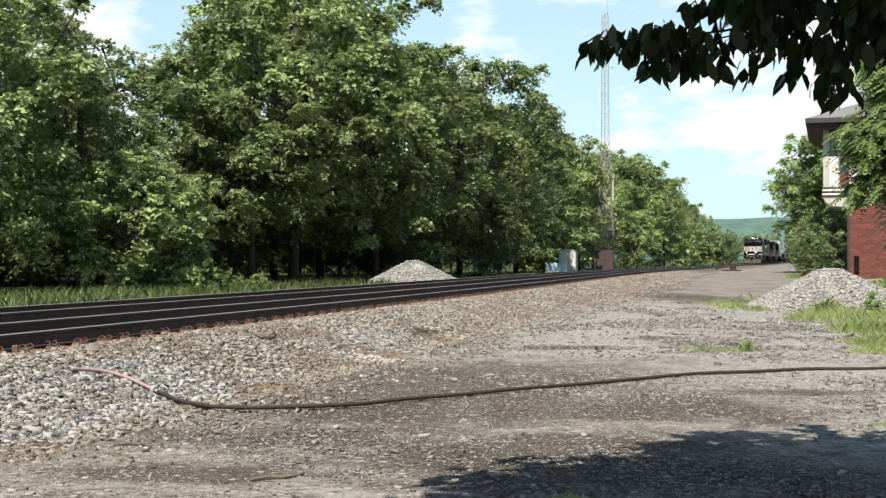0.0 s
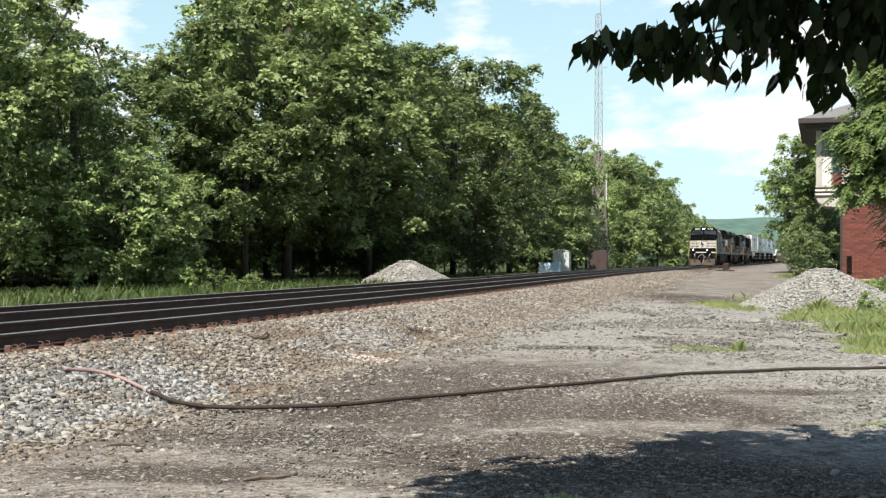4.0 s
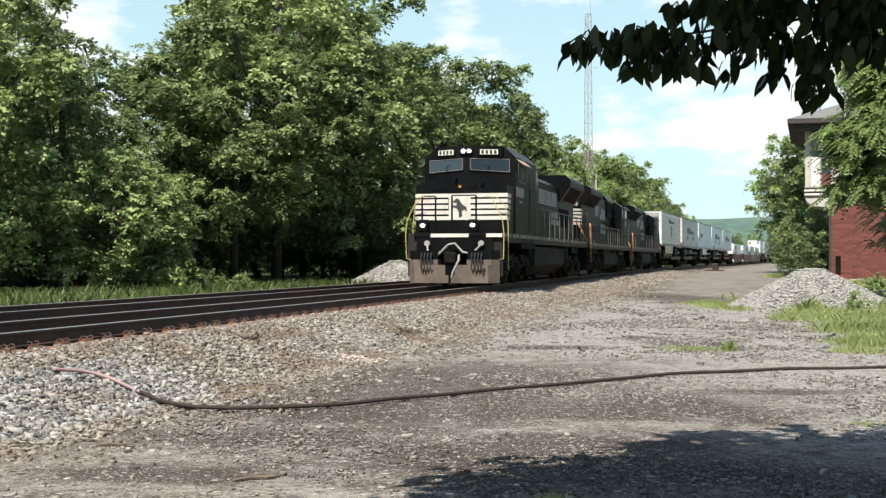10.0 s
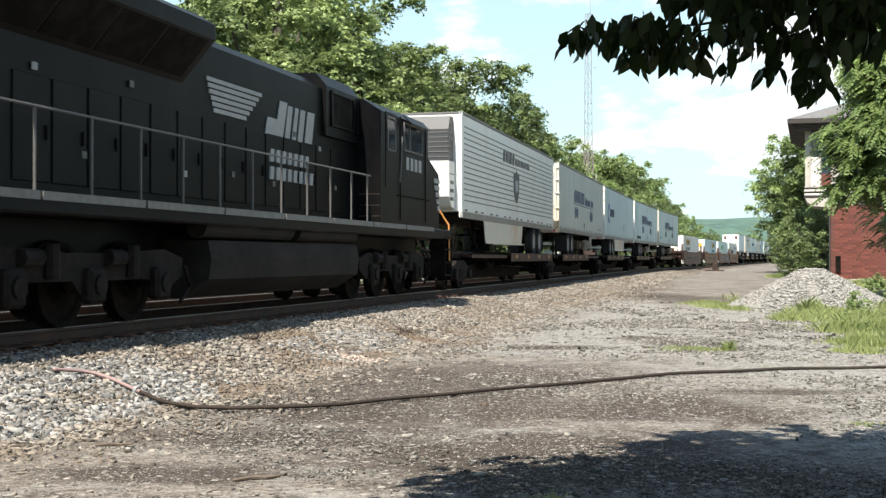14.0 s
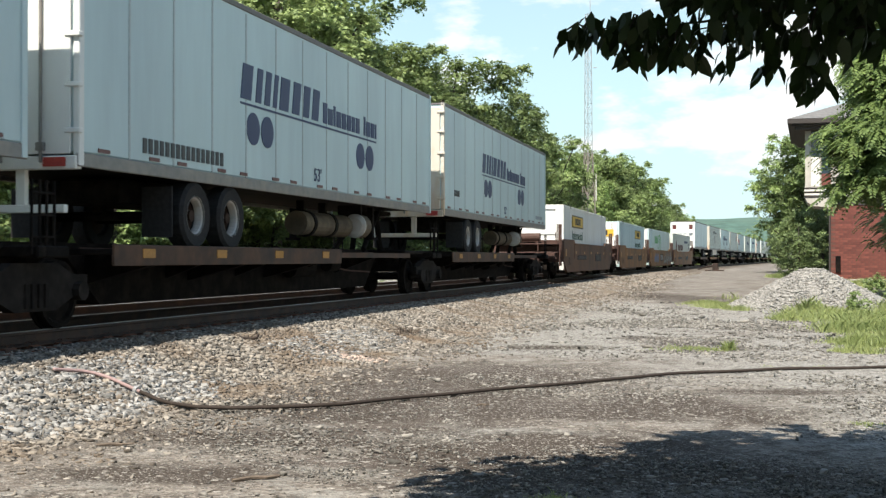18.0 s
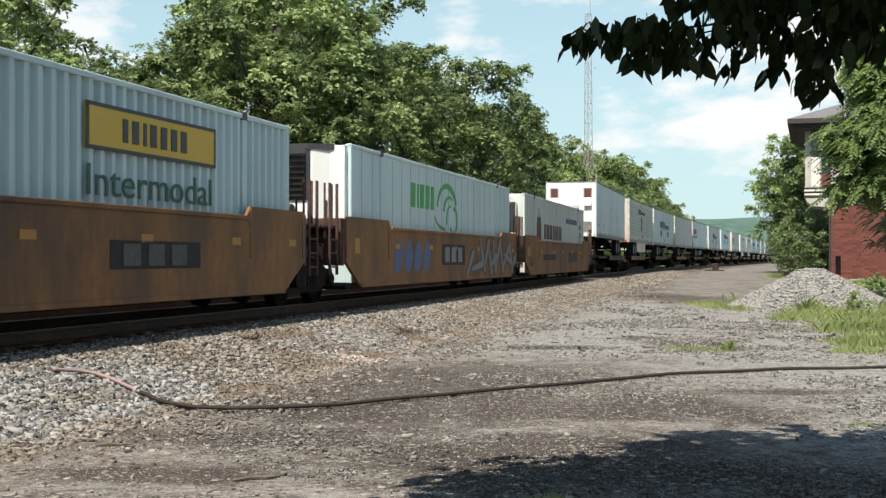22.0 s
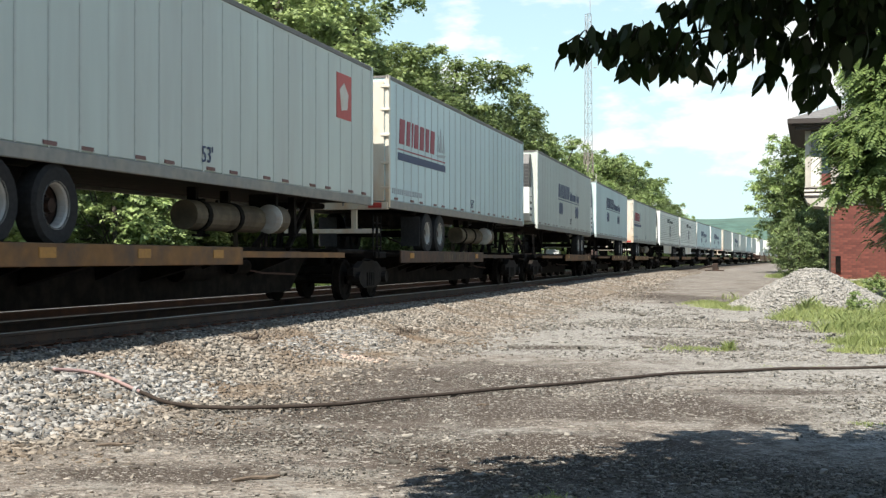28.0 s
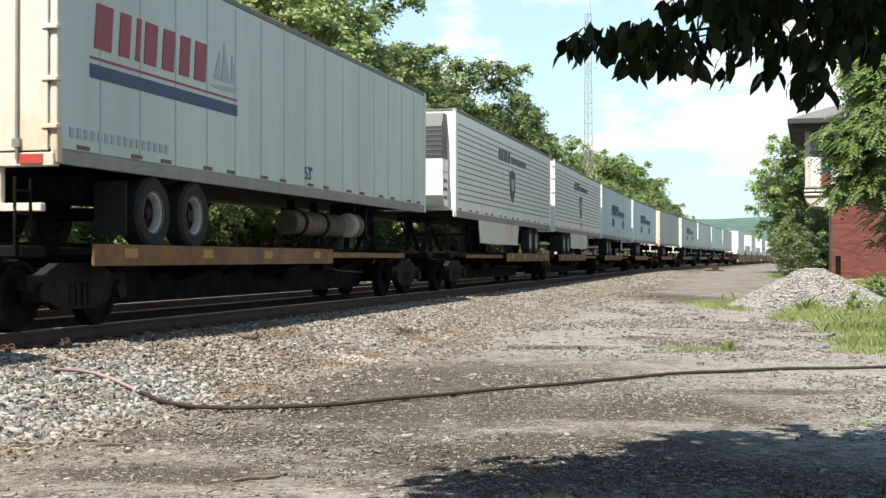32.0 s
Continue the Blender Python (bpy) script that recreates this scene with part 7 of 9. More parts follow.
def well_unit(back, front_truck, rear_truck, style, paint=None):
    """Double-stack well: brown side plates with raised ends, floor, end platforms."""
    C = thing("well_car", "weathered brown steel container well car", "rail car", group="rail cars of the train")
    H = 8.075
    paint = paint or BROWN_CAR
    e0 = -1.25 if front_truck is not None else -0.85
    e1 = 16.45 if rear_truck is not None and rear_truck > 17 else 17.35
    X = lambda b: H - b
    for sg in (-1, 1):
        a, b = sorted((sg * 1.40, sg * 1.46))
        s = Shape().prism([(X(e0), 0.80), (X(e0 + 0.95), 0.30), (X(e1 - 0.95), 0.30), (X(e1), 0.80), (X(e1), 1.58), (X(e1 - 0.12), 1.66), (X(14.1), 1.66), (X(13.9), 1.48), (X(2.2), 1.48), (X(2.0), 1.66), (X(e0 + 0.12), 1.66), (X(e0), 1.58)], a, b, "y")
        w = part("side_plate", s, paint, C)
        part("top_chord", Shape().box(X(13.9), X(2.2), *sorted((sg * 1.36, sg * 1.49)), 1.45, 1.52, 0.01), paint, w)
        part("bottom_chord", Shape().box(X(e1 - 0.95), X(e0 + 0.95), *sorted((sg * 1.36, sg * 1.48)), 0.28, 0.36, 0.01), paint, w)
        for bb in (e0 + 0.06, 2.0, 14.1, e1 - 0.1):
            part("gusset", Shape().box(X(bb + 0.04), X(bb - 0.04), *sorted((sg * 1.44, sg * 1.475)), 0.85, 1.62, 0.008), paint, w)
        for bb in (e0 + 0.55, 2.5, 5.4, 7.9, 10.6, 13.4, e1 - 0.75):
            part("reflector", Shape().box(X(bb + 0.3), X(bb - 0.02), *sorted((sg * 1.46, sg * 1.468)), 1.06 if bb > 0 else 0.95, 1.17 if bb > 0 else 1.25), PATCH, w)
    part("floor", Shape().box(X(16.9), X(-0.7), -1.4, 1.4, 0.26, 0.34), UNDER, C)
    for e, g in ((e0, 1), (e1, -1)):
        s = Shape()
        s.box(*sorted((X(e), X(e) + g * 0.9)), -0.4, 0.4, 0.70, 1.05, 0.03)
        s.box(*sorted((X(e), X(e) + g * 0.12)), -1.44, 1.44, 0.72, 1.62, 0.02)
        s.box(*sorted((X(e), X(e) + g * 1.0)), -1.35, 1.35, 1.42, 1.47, 0.01)
        part("end_platform", s, CAR_IRON, C)
        for k in (0.35, 0.75):
            s = Shape().rod((X(e) + g * k, 1.40, 0.55), (X(e) + g * k, 1.40, 2.25), 0.028, 6)
            s.rod((X(e) + g * k, 1.30, 2.25), (X(e) + g * k, 1.30, 1.4), 0.02, 6)
            part("grab_post", s, CAR_IRON, C)
        s = Shape()
        for z in (0.7, 0.95, 1.2):
            s.rod((X(e) + g * 0.35, 1.40, z), (X(e) + g * 0.75, 1.40, z), 0.018, 5)
        s.rod((X(e) + g * 0.45, -0.9, 1.72), (X(e) + g * 0.45, 0.55, 1.72), 0.17, 12)
        s.box(*sorted((X(e) + g * 0.35, X(e) + g * 0.55)), -0.8, -0.72, 1.47, 1.6)
        s.box(*sorted((X(e) + g * 0.35, X(e) + g * 0.55)), 0.4, 0.48, 1.47, 1.6)
        s.rod((X(e) + g * 0.98, -1.3, 1.10), (X(e) + g * 0.98, 1.35, 1.10), 0.03, 6)
        s.rod((X(e) + g * 0.98, 0.55, 0.75), (X(e) + g * 0.98, 0.55, 1.45), 0.025, 6)
        s.rod((X(e) + g * 0.6, 0.62, 1.30), (X(e) + g * 0.6, 1.25, 1.30), 0.09, 10)
        s.rod((X(e) + g * 0.15, 0.75, 1.15), (X(e) + g * 0.9, 1.3, 0.85), 0.028, 6)
        s.box(*sorted((X(e) + g * 0.55, X(e) + g * 0.85)), 0.85, 1.2, 0.85, 1.08, 0.02)
        s.rod((X(e) + g * 0.3, 1.18, 1.47), (X(e) + g * 0.3, 1.18, 1.95), 0.02, 6)
        s.tube([(X(e) + g * 0.9, 0.3, 1.0), (X(e) + g * 1.05, 0.3, 0.6), (X(e) + g * 1.1, 0.1, 0.5)], 0.03, 6)
        pieces("brake_gear", s, CAR_IRON, C)
    s = Shape()
    for e, g in ((e0, 1), (e1, -1)):
        s.box(*sorted((X(e) + g * 0.8, X(e) + g * 1.75)), -0.14, 0.14, 0.72, 0.98, 0.03)
    pieces("coupler", s, UNDER, C)
    for e in (front_truck, rear_truck):
        if e is not None:
            freight_truck(C, X(e))
    if style:
        style(C, X, 1.46)
    rolling(C, back + H)
    return C


def well_marks(C, X, y):
    p = part("mark_panel", Shape().box(X(6.2), X(3.05), y - 0.01, y + 0.008, 0.80, 1.0), MARK_PANEL, C, "dark marking panel")
    word_bars("mark_bar", p, X(3.3), y + 0.01, 0.83, 0.97, [0.22] * 4 + [0.1] + [0.22] * 6, 0.06, MARK_FADED)
    p = part("mark_panel", Shape().box(X(12.3), X(9.8), y - 0.01, y + 0.008, 0.72, 1.08), MARK_PANEL, C, "dark marking panel")
    word_bars("logo_letter", p, X(10.1), y + 0.01, 0.76, 1.04, [0.55, 0.55, 0.55], 0.1, MARK_FADED)
    lettering(C, "53", X(0.4), y + 0.006, 0.58, 0.34, MARK_PANEL, 1)


def well_graffiti(C, X, y):
    rng = random.Random(4)
    p = part("mark_panel", Shape().box(X(9.05), X(6.65), y - 0.01, y + 0.008, 0.69, 1.21), MARK_PANEL, C, "dark marking panel")
    word_bars("logo_letter", p, X(6.85), y + 0.01, 0.76, 1.14, [0.55, 0.6, 0.55], 0.12, GRAFFITI)
    stroke = [(9.3, 0.40, 10.0, 0.95), (9.9, 0.55, 11.3, 0.72), (10.9, 1.42, 11.5, 0.62), (11.4, 0.50, 12.1, 1.30), (12.0, 1.34, 12.5, 0.45), (12.3, 0.62, 13.2, 0.92), (12.7, 1.40, 13.1, 0.48),
              (13.0, 0.44, 13.8, 1.36), (13.7, 1.38, 14.2, 0.55), (14.0, 0.46, 15.2, 1.25), (14.4, 0.98, 15.5, 0.74), (15.1, 1.40, 15.7, 0.55), (15.5, 0.42, 16.2, 0.92)]
    for wide, mat, off in ((0.25, GRAFFITI_DARK, 0.006), (0.13, GRAFFITI, 0.010)):
        for b0, z0, b1, z1 in stroke:
            ln = math.hypot(b1 - b0, z1 - z0)
            nx, nz = -(z1 - z0) / ln * wide, (b1 - b0) / ln * wide
            tip = 0.25 if mat is GRAFFITI else 0.35
            out = [(X(b0 - nx * 0.4), z0 - nz * 0.4), (X(b0 + nx * 0.4), z0 + nz * 0.4), (X(b1 + nx), z1 + nz * 0.8), (X(b1 + (b1 - b0) * tip / ln), min(1.44, max(0.36, z1 + (z1 - z0) * tip / ln))), (X(b1 - nx), z1 - nz * 0.8)]
            part("graffiti", Shape().prism(out, y - 0.01, y + off, "y"), mat, C, "silver and black spray-painted graffiti")
    for i in range(4):
        b = 2.4 + i * 0.8
        out = [(X(b), 0.6), (X(b + 0.4), 0.55), (X(b + 0.7), 0.9), (X(b + 0.45), 1.3), (X(b + 0.1), 1.1)]
        part("graffiti", Shape().prism(out, y - 0.01, y + 0.006, "y"), GRAFFITI_BLUE, C, "blue spray-painted graffiti")


def hauler_sign(C, X, y, b0, b1, z0, z1, face=0):
    """Yellow sign with a dark border and letter shapes."""
    p = part("sign_panel", Shape().box(X(b1), X(b0), y - 0.02, y + 0.014, z0, z1), INK_YELLOW, C, "yellow sign panel")
    h = z1 - z0
    w = b1 - b0
    q = Shape()
    for a, b, c, d in ((b0, b1, z1 - 0.05, z1), (b0, b1, z0, z0 + 0.05), (b0, b0 + 0.06, z0, z1), (b1 - 0.06, b1, z0, z1)):
        q.box(X(b), X(a), y, y + 0.018, c, d)
    part("sign_border", q, INK_DARK, p)
    n = [0.09, 0.12, 0.06, 0.12, 0.12, 0.12, 0.12]
    word_bars("sign_letter", p, X(b0 + w * 0.24), y + 0.012, z0 + h * 0.24, z0 + h * 0.76, [k * w * 0.5 for k in n], w * 0.022, INK_DARK)


def word_bars_front(C, x, y1, z0, z1, n, mat):
    q = Shape()
    for i in range(n):
        q.box(x, x + 0.006, y1 - i * 0.085 - 0.055, y1 - i * 0.085, z0, z1)
    part("small_letter", q, mat, C)


def front_sign(C, x, y0, y1, z0, z1):
    p = part("sign_panel", Shape().box(x, x + 0.014, y0, y1, z0, z1), INK_YELLOW, C, "yellow sign panel")
    q = Shape()
    w = (y1 - y0) / 12
    for i in range(8):
        q.box(x + 0.014, x + 0.02, y0 + (i + 2) * w, y0 + (i + 2.7) * w, z0 + 0.07, z1 - 0.07)
    part("sign_letter", q, INK_DARK, p)


# the consist
BLUEISH = "pale blue-white road trailer with navy lettering on a rail car"
TRAILERS = [
    (66.24, dict(side=TRAIL_WHITE, door=TRAIL_WHITE, label="white ribbed refrigerated trailer with a dark shield emblem", doors_first=False, reefer=True, ribs=0, lines=14, brand=lambda T, X, y: brand_shield(T, X, y, 8.2), skirt=(3.0, 9.4))),
    (84.11, dict(side=TRAIL_GREY, door=TRAIL_CREAM, label="grey-white ribbed road trailer with navy lettering and discs", ribs=40, brand=lambda T, X, y: brand_two_dots(T, X, y), tank=True)),
    (101.36, dict(side=TRAIL_BLUE, door=TRAIL_WHITE, label="pale blue-white road trailer with a blue ring emblem", ribs=13, brand=brand_c, skirt=(4.9, 10.0))),
    (118.56, dict(axles=(3.25, 4.49), side=TRAIL_BLUE, door=TRAIL_WHITE, label=BLUEISH, ribs=13, brand=lambda T, X, y: brand_two_dots(T, X, y), tank=True)),
    (135.94, dict(side=TRAIL_BLUE, door=TRAIL_CREAM, label=BLUEISH, ribs=13, brand=lambda T, X, y: brand_two_dots(T, X, y), tank=True)),
    (240.67, dict(side=TRAIL_SHADE_BLUE, door=TRAIL_WHITE, label="plain white road trailer with four dark nose vents", doors_first=False, ribs=0, length=14.63)),
    (258.4, dict(side=TRAIL_GREY, door=TRAIL_CREAM, label="silver ribbed refrigerated trailer with a dark shield, doors leading", ribs=0, lines=14, brand=lambda T, X, y: brand_shield(T, X, y, 7.95), skirt=(4.7, 10.6))),
    (275.37, dict(side=TRAIL_BLUE, door=TRAIL_WHITE, label=BLUEISH, ribs=13, brand=lambda T, X, y: brand_two_dots(T, X, y), tank=True)),
    (292.65, dict(side=TRAIL_GREY, door=TRAIL_CREAM, label="grey-white road trailer with a small red square sign", ribs=24, brand=brand_red_square, tank=True)),
    (309.85, dict(axles=(3.45, 4.69), side=TRAIL_BLUE, door=TRAIL_CREAM, label="pale trailer with dark red lettering over a navy band", ribs=26, brand=brand_ship, tank=True)),
    (329.12, dict(side=TRAIL_GREY, door=TRAIL_WHITE, label="grey-white refrigerated trailer with navy lettering and discs", doors_first=False, reefer=True, ribs=40, brand=lambda T, X, y: brand_two_dots(T, X, y, INK_BLUE, 5.35, 0.0, 0.9))),
    (347.82, dict(side=TRAIL_BLUE, door=TRAIL_WHITE, label="pale blue-white refrigerated trailer with navy lettering", doors_first=False, reefer=True, ribs=0, brand=lambda T, X, y: brand_two_dots(T, X, y, INK_BLUE, 4.75, 0.29))),
    (368.13, dict(axles=(2.45, 3.69), side=TRAIL_GREY, door=TRAIL_CREAM, label="weathered trailer with stained cream doors and dark red lettering", ribs=16, brand=brand_ship, tank=True)),
    (387.25, dict(side=TRAIL_WHITE, door=TRAIL_WHITE, label="white ribbed refrigerated trailer with a dark shield emblem", doors_first=False, reefer=True, ribs=0, lines=14, brand=lambda T, X, y: brand_shield(T, X, y, 8.2), skirt=(3.0, 9.4))),
    (404.69, dict(side=TRAIL_WHITE, door=TRAIL_WHITE, label="white ribbed road trailer with a dark shield emblem", ribs=0, lines=14, brand=lambda T, X, y: brand_shield(T, X, y, 8.2), skirt=(4.7, 10.6))),
    (421.71, dict(side=TRAIL_BLUE, door=TRAIL_WHITE, label=BLUEISH, ribs=13, brand=lambda T, X, y: brand_two_dots(T, X, y))),
    (439.24, dict(side=TRAIL_BLUE, door=TRAIL_WHITE, label=BLUEISH, ribs=13, brand=lambda T, X, y: brand_two_dots(T, X, y))),
    (458.45, dict(side=TRAIL_GREY, door=TRAIL_CREAM, label="grey-white road trailer with stained cream doors", ribs=24)),
    (477.0, dict(side=TRAIL_GREY, door=TRAIL_WHITE, label="grey-white ribbed road trailer with navy lettering", ribs=24, brand=lambda T, X, y: brand_two_dots(T, X, y))),
    (494.5, dict(side=TRAIL_GREY, door=TRAIL_WHITE, label="plain grey-white ribbed road trailer on a rail car", ribs=24)),
    (512.0, dict(side=TRAIL_BLUE, door=TRAIL_WHITE, label="plain pale blue-white road trailer on a rail car", ribs=13)),
    (529.5, dict(side=TRAIL_GREY, door=TRAIL_WHITE, label="plain grey-white road trailer on a rail car", ribs=13)),
]
for i, (b, opt) in enumerate(TRAILERS):
    T = semi_trailer(b, **opt)
    n = opt.get("length", 16.15)
    prv = b - (TRAILERS[i - 1][0] + TRAILERS[i - 1][1].get("length", 16.15)) if i else 9
    nxt = TRAILERS[i + 1][0] - b - n if i < len(TRAILERS) - 1 else 9
    # units that follow closely share the bogie at the joint
    front = None if prv < 2.0 else 0.9
    rear = n + nxt / 2 if nxt < 2.0 else n - 0.9
    spine_unit(b, n, opt.get("doors_first", True), front, rear, PLATFORM_DARK if i < 6 or i in (7, 9) else PLATFORM, i in (5, 9, 10))
    X = (lambda h: (lambda q: h - q))(n / 2)
    if opt.get("length"):
        for sg in (-1, 1):
            for z, h, lid in ((3.98, 0.44, True), (2.28, 0.42, False)):
                y0, y1 = sorted((sg * 0.70, sg * 1.02))
                q = Shape()
                for a, b, c, d in ((y0 - 0.05, y1 + 0.05, z - 0.05, z), (y0 - 0.05, y1 + 0.05, z + h, z + h + 0.05), (y0 - 0.05, y0, z, z + h), (y1, y1 + 0.05, z, z + h)):
                    q.box(n / 2, n / 2 + 0.035, a, b, c, d)
                v = part("nose_vent", q, RAIL_ALU, T, "framed nose vent")
                part("vent_screen", Shape().box(n / 2, n / 2 + 0.02, y0, y1, z, z + h), MARK_DARK if lid else RAIL_ALU, v)
                if lid:
                    part("vent_lid", Shape().prism([(n / 2 + 0.03, z - 0.02), (n / 2 + 0.16, z - 0.42), (n / 2 + 0.19, z - 0.41), (n / 2 + 0.06, z)], y0 - 0.03, y1 + 0.03, "y"), TRAIL_WHITE, v, "open hinged vent lid")
        # nose coloured whiter than the shade-blue sides, as the sun falls on it
        part("nose_sheet", Shape().box(n / 2 - 0.02, n / 2 + 0.006, -1.2, 1.2, 2.0, 4.74), TRAIL_WHITE, T, "plain white nose sheet")
        q = Shape()
        for k in range(10):
            if k != 4:
                q.box(n / 2, n / 2 + 0.024, 0.42 - k * 0.10 - 0.07, 0.42 - k * 0.10, 3.42, 3.58)
        part("small_letter", q, INK_PALE, T)
        rnd = random.Random(12)
        for k in range(16):
            a, z = rnd.uniform(0.8, 13.5), rnd.uniform(2.2, 4.3)
            w, h = rnd.uniform(0.03, 0.14), rnd.uniform(0.05, 0.3)
            s = Shape().prism([(X(a), z), (X(a + w), z + 0.02), (X(a + w * 0.8), z + h), (X(a + 0.01), z + h * 0.8)], 1.27, 1.289, "y")
            part("scuff_mark", s, SEAM if k % 3 else MARK_DARK, T)
        word_bars("small_letter", T, X(0.6), 1.285, 2.55, 2.62, [0.1] * 6, 0.05, INK_PALE)
        for a, c, w, h in ((3.2, 2.4, 0.35, 0.3), (11.5, 2.2, 0.4, 0.4), (10.2, 2.9, 0.3, 0.4)):
            part("repair_patch", Shape().box(X(a + w), X(a), 1.27, 1.29, c, c + h), SEAM, T)
    if opt.get("brand") is not None and opt.get("doors_first", True) and i != 2:
        lettering(T, "53'", X(8.2), 1.30, 2.26, 0.24, INK_BLUE, 1)
    if i == 10:
        lettering(T, "53'", X(9.0), 1.30, 2.35, 0.24, INK_DARK, 1)
    if i in (3,):
        word_bars("small_letter", T, X(1.6), 1.285, 2.24, 2.44, [0.13] * 16, 0.03, INK_DARK)
    if i in (4,):
        word_bars("small_letter", T, X(1.2), 1.285, 2.5, 2.66, [0.13] * 4, 0.03, INK_DARK)
    if i in (1, 7, 4):
        word_bars("small_letter", T, X(14.0), 1.285, 2.28, 2.40, [0.1] * 4 + [0.1] * 6, 0.045, INK_PALE)

# container wells
GREEN_SIGN = "white corrugated container with a yellow sign, in a rail well"
C1, X1 = container(157.3, TRAIL_WHITE, GREEN_SIGN, "framed")
hauler_sign(C1, X1, 1.27, 2.74, 6.34, 2.23, 2.77)
lettering(C1, "Intermodal", X1(4.5), 1.275, 1.70, 0.40, INK_GREEN, 1, 1.45)
front_sign(C1, 8.075 + 0.014, -0.50, 0.36, 2.52, 2.80)
word_bars_front(C1, 8.075 + 0.013, 0.30, 2.36, 2.45, 10, INK_PALE)
word_bars_front(C1, 8.075 + 0.013, 0.42, 2.05, 2.14, 9, INK_PALE)
well_unit(157.3, -0.4, 16.5, well_marks, BROWN_DARK)
C2, X2 = container(180.8, TRAIL_BLUE, "pale blue-white corrugated container with a yellow sign in a well", "corrugated")
hauler_sign(C2, X2, 1.275, 9.54, 13.18, 2.19, 2.77)
lettering(C2, "Intermodal", X2(11.3), 1.285, 1.63, 0.40, INK_GREEN, 1, 1.45)
front_sign(C2, 8.075 + 0.06, -0.95, 0.95, 2.2, 2.62)
well_unit(180.8, -0.4, 17.8, well_marks)
C3, X3 = container(200.2, TRAIL_BLUE, "white refrigerated container with green lettering in a rail well", "louvred")
word_bars("logo_letter", C3, X3(4.4), 1.26, 2.05, 2.62, [0.5, 0.14, 0.42, 0.40, 0.3], 0.1, INK_LEAF, 0.02, "bright green letter shapes")


def curved_band(cb, cz, rb, rz, a0, a1, w0, w1, n=14):
    """A tapering arc on a container's side; cb is metres behind its front end."""
    q = Shape()
    for i in range(n):
        pts = []
        for k, sgn in ((i, 1), (i + 1, 1), (i + 1, -1), (i, -1)):
            a = radians(a0 + (a1 - a0) * k / n)
            w = (w0 + (w1 - w0) * k / n) * sgn
            pts.append((X3(cb + (rb + w) * math.cos(a)), cz + (rz + w) * math.sin(a)))
        q.prism(pts, 1.24, 1.272, "y")
    return q


for spec in ((7.9, 2.1, 1.0, 0.62, 175, 15, 0.05, 0.09), (7.9, 1.95, 1.25, 0.36, 260, 185, 0.05, 0.02), (8.15, 1.92, 0.62, 0.52, 165, 60, 0.06, 0.03), (8.25, 1.85, 0.38, 0.36, 200, 80, 0.06, 0.02), (8.72, 1.86, 0.28, 0.30, -60, 110, 0.05, 0.06), (8.55, 1.66, 0.25, 0.16, 180, 330, 0.05, 0.03)):
    part("logo_band", curved_band(*spec), INK_LEAF, C3, "bright green curved emblem band")
well_unit(200.2, None, 17.65, well_graffiti)
C4, X4 = container(219.3, TRAIL_GREY, "grey-white refrigerated container with dark red lettering in a well", "refrigerated")
word_bars("logo_letter", C4, X4(4.5), 1.26, 1.60, 2.16, [0.42, 0.1, 0.46, 0.1, 0.5, 0.34, 0.34, 0.16, 0.34, 0.34, 0.36], 0.11, INK_GOTHIC, 0.0, "blackish red gothic letter shapes")
s = Shape().prism([(X4(2.7), 1.55), (X4(2.72), 2.1), (X4(2.9), 2.45), (X4(3.15), 2.3), (X4(3.2), 2.75), (X4(3.3), 2.3), (X4(3.5), 2.45), (X4(3.7), 2.1), (X4(3.68), 1.55)], 1.24, 1.27, "y")
part("logo_crest", s, INK_GOTHIC, C4, "dark red crest emblem")
part("logo_crest", Shape().box(X4(3.45), X4(2.95), 1.26, 1.28, 1.6, 1.95), INK_GOTHIC, C4)
word_bars("logo_letter", C4, X4(10.4), 1.26, 2.34, 2.56, [0.3] * 9, 0.09, INK_BLUE, 0.03, "blue letter shapes")
lettering(C4, "53 ft", X4(14.9), 1.27, 2.15, 0.22, INK_DARK, 1)
lettering(C4, "XHC", X4(14.9), 1.27, 1.80, 0.22, INK_DARK, 1)
well_unit(219.3, None, 16.5, well_marks)
for k, b in enumerate((561.0, 580.2, 599.4, 618.6, 641.0, 660.2, 679.4, 698.6, 720.0)):
    top = 4.75 if k % 2 == 0 else 3.12
    container(b, (TRAIL_WHITE, TRAIL_GREY)[k % 2], "pale container standing in a distant rail well", "plain", z_top=3.12)
    if k % 2 == 0:
        c, x = container(b, TRAIL_WHITE, "white container stacked on another in a rail well", "plain", z_bottom=3.12, z_top=5.3)
    well_unit(b, None if k not in (0, 4) else -0.4, 17.65, None)

# ---- beside the tracks: signal tower house, mast, cabinets ----
CREAM = material("weathered_cream_boards", (0.47, 0.44, 0.385), 0.75, vary=0.1, grain=10, second=(0.36, 0.33, 0.29), second_scale=1.8, second_amount=0.35, streak=3)
PAINT_WHITE = material("flaking_white_paint", (0.66, 0.64, 0.58), 0.7, vary=0.06, grain=12, second=(0.45, 0.38, 0.32), second_scale=3, second_amount=0.2)
EAVE = material("dark_brown_eaves", (0.048, 0.040, 0.036), 0.8, vary=0.15)
SLATE = material("grey_roof_shingle", (0.17, 0.165, 0.16), 0.85, vary=0.2, grain=6, object_vary=0.2)
MORTAR = material("brick_mortar", (0.12, 0.056, 0.044), 0.95, vary=0.15, grain=14)
GALV = material("galvanised_lattice", (0.36, 0.36, 0.36), 0.55, 0.4, vary=0.12, grain=8)
LATTICE_RUST = material("weathered_lattice", (0.27, 0.235, 0.21), 0.75, 0.2, vary=0.2, grain=6)
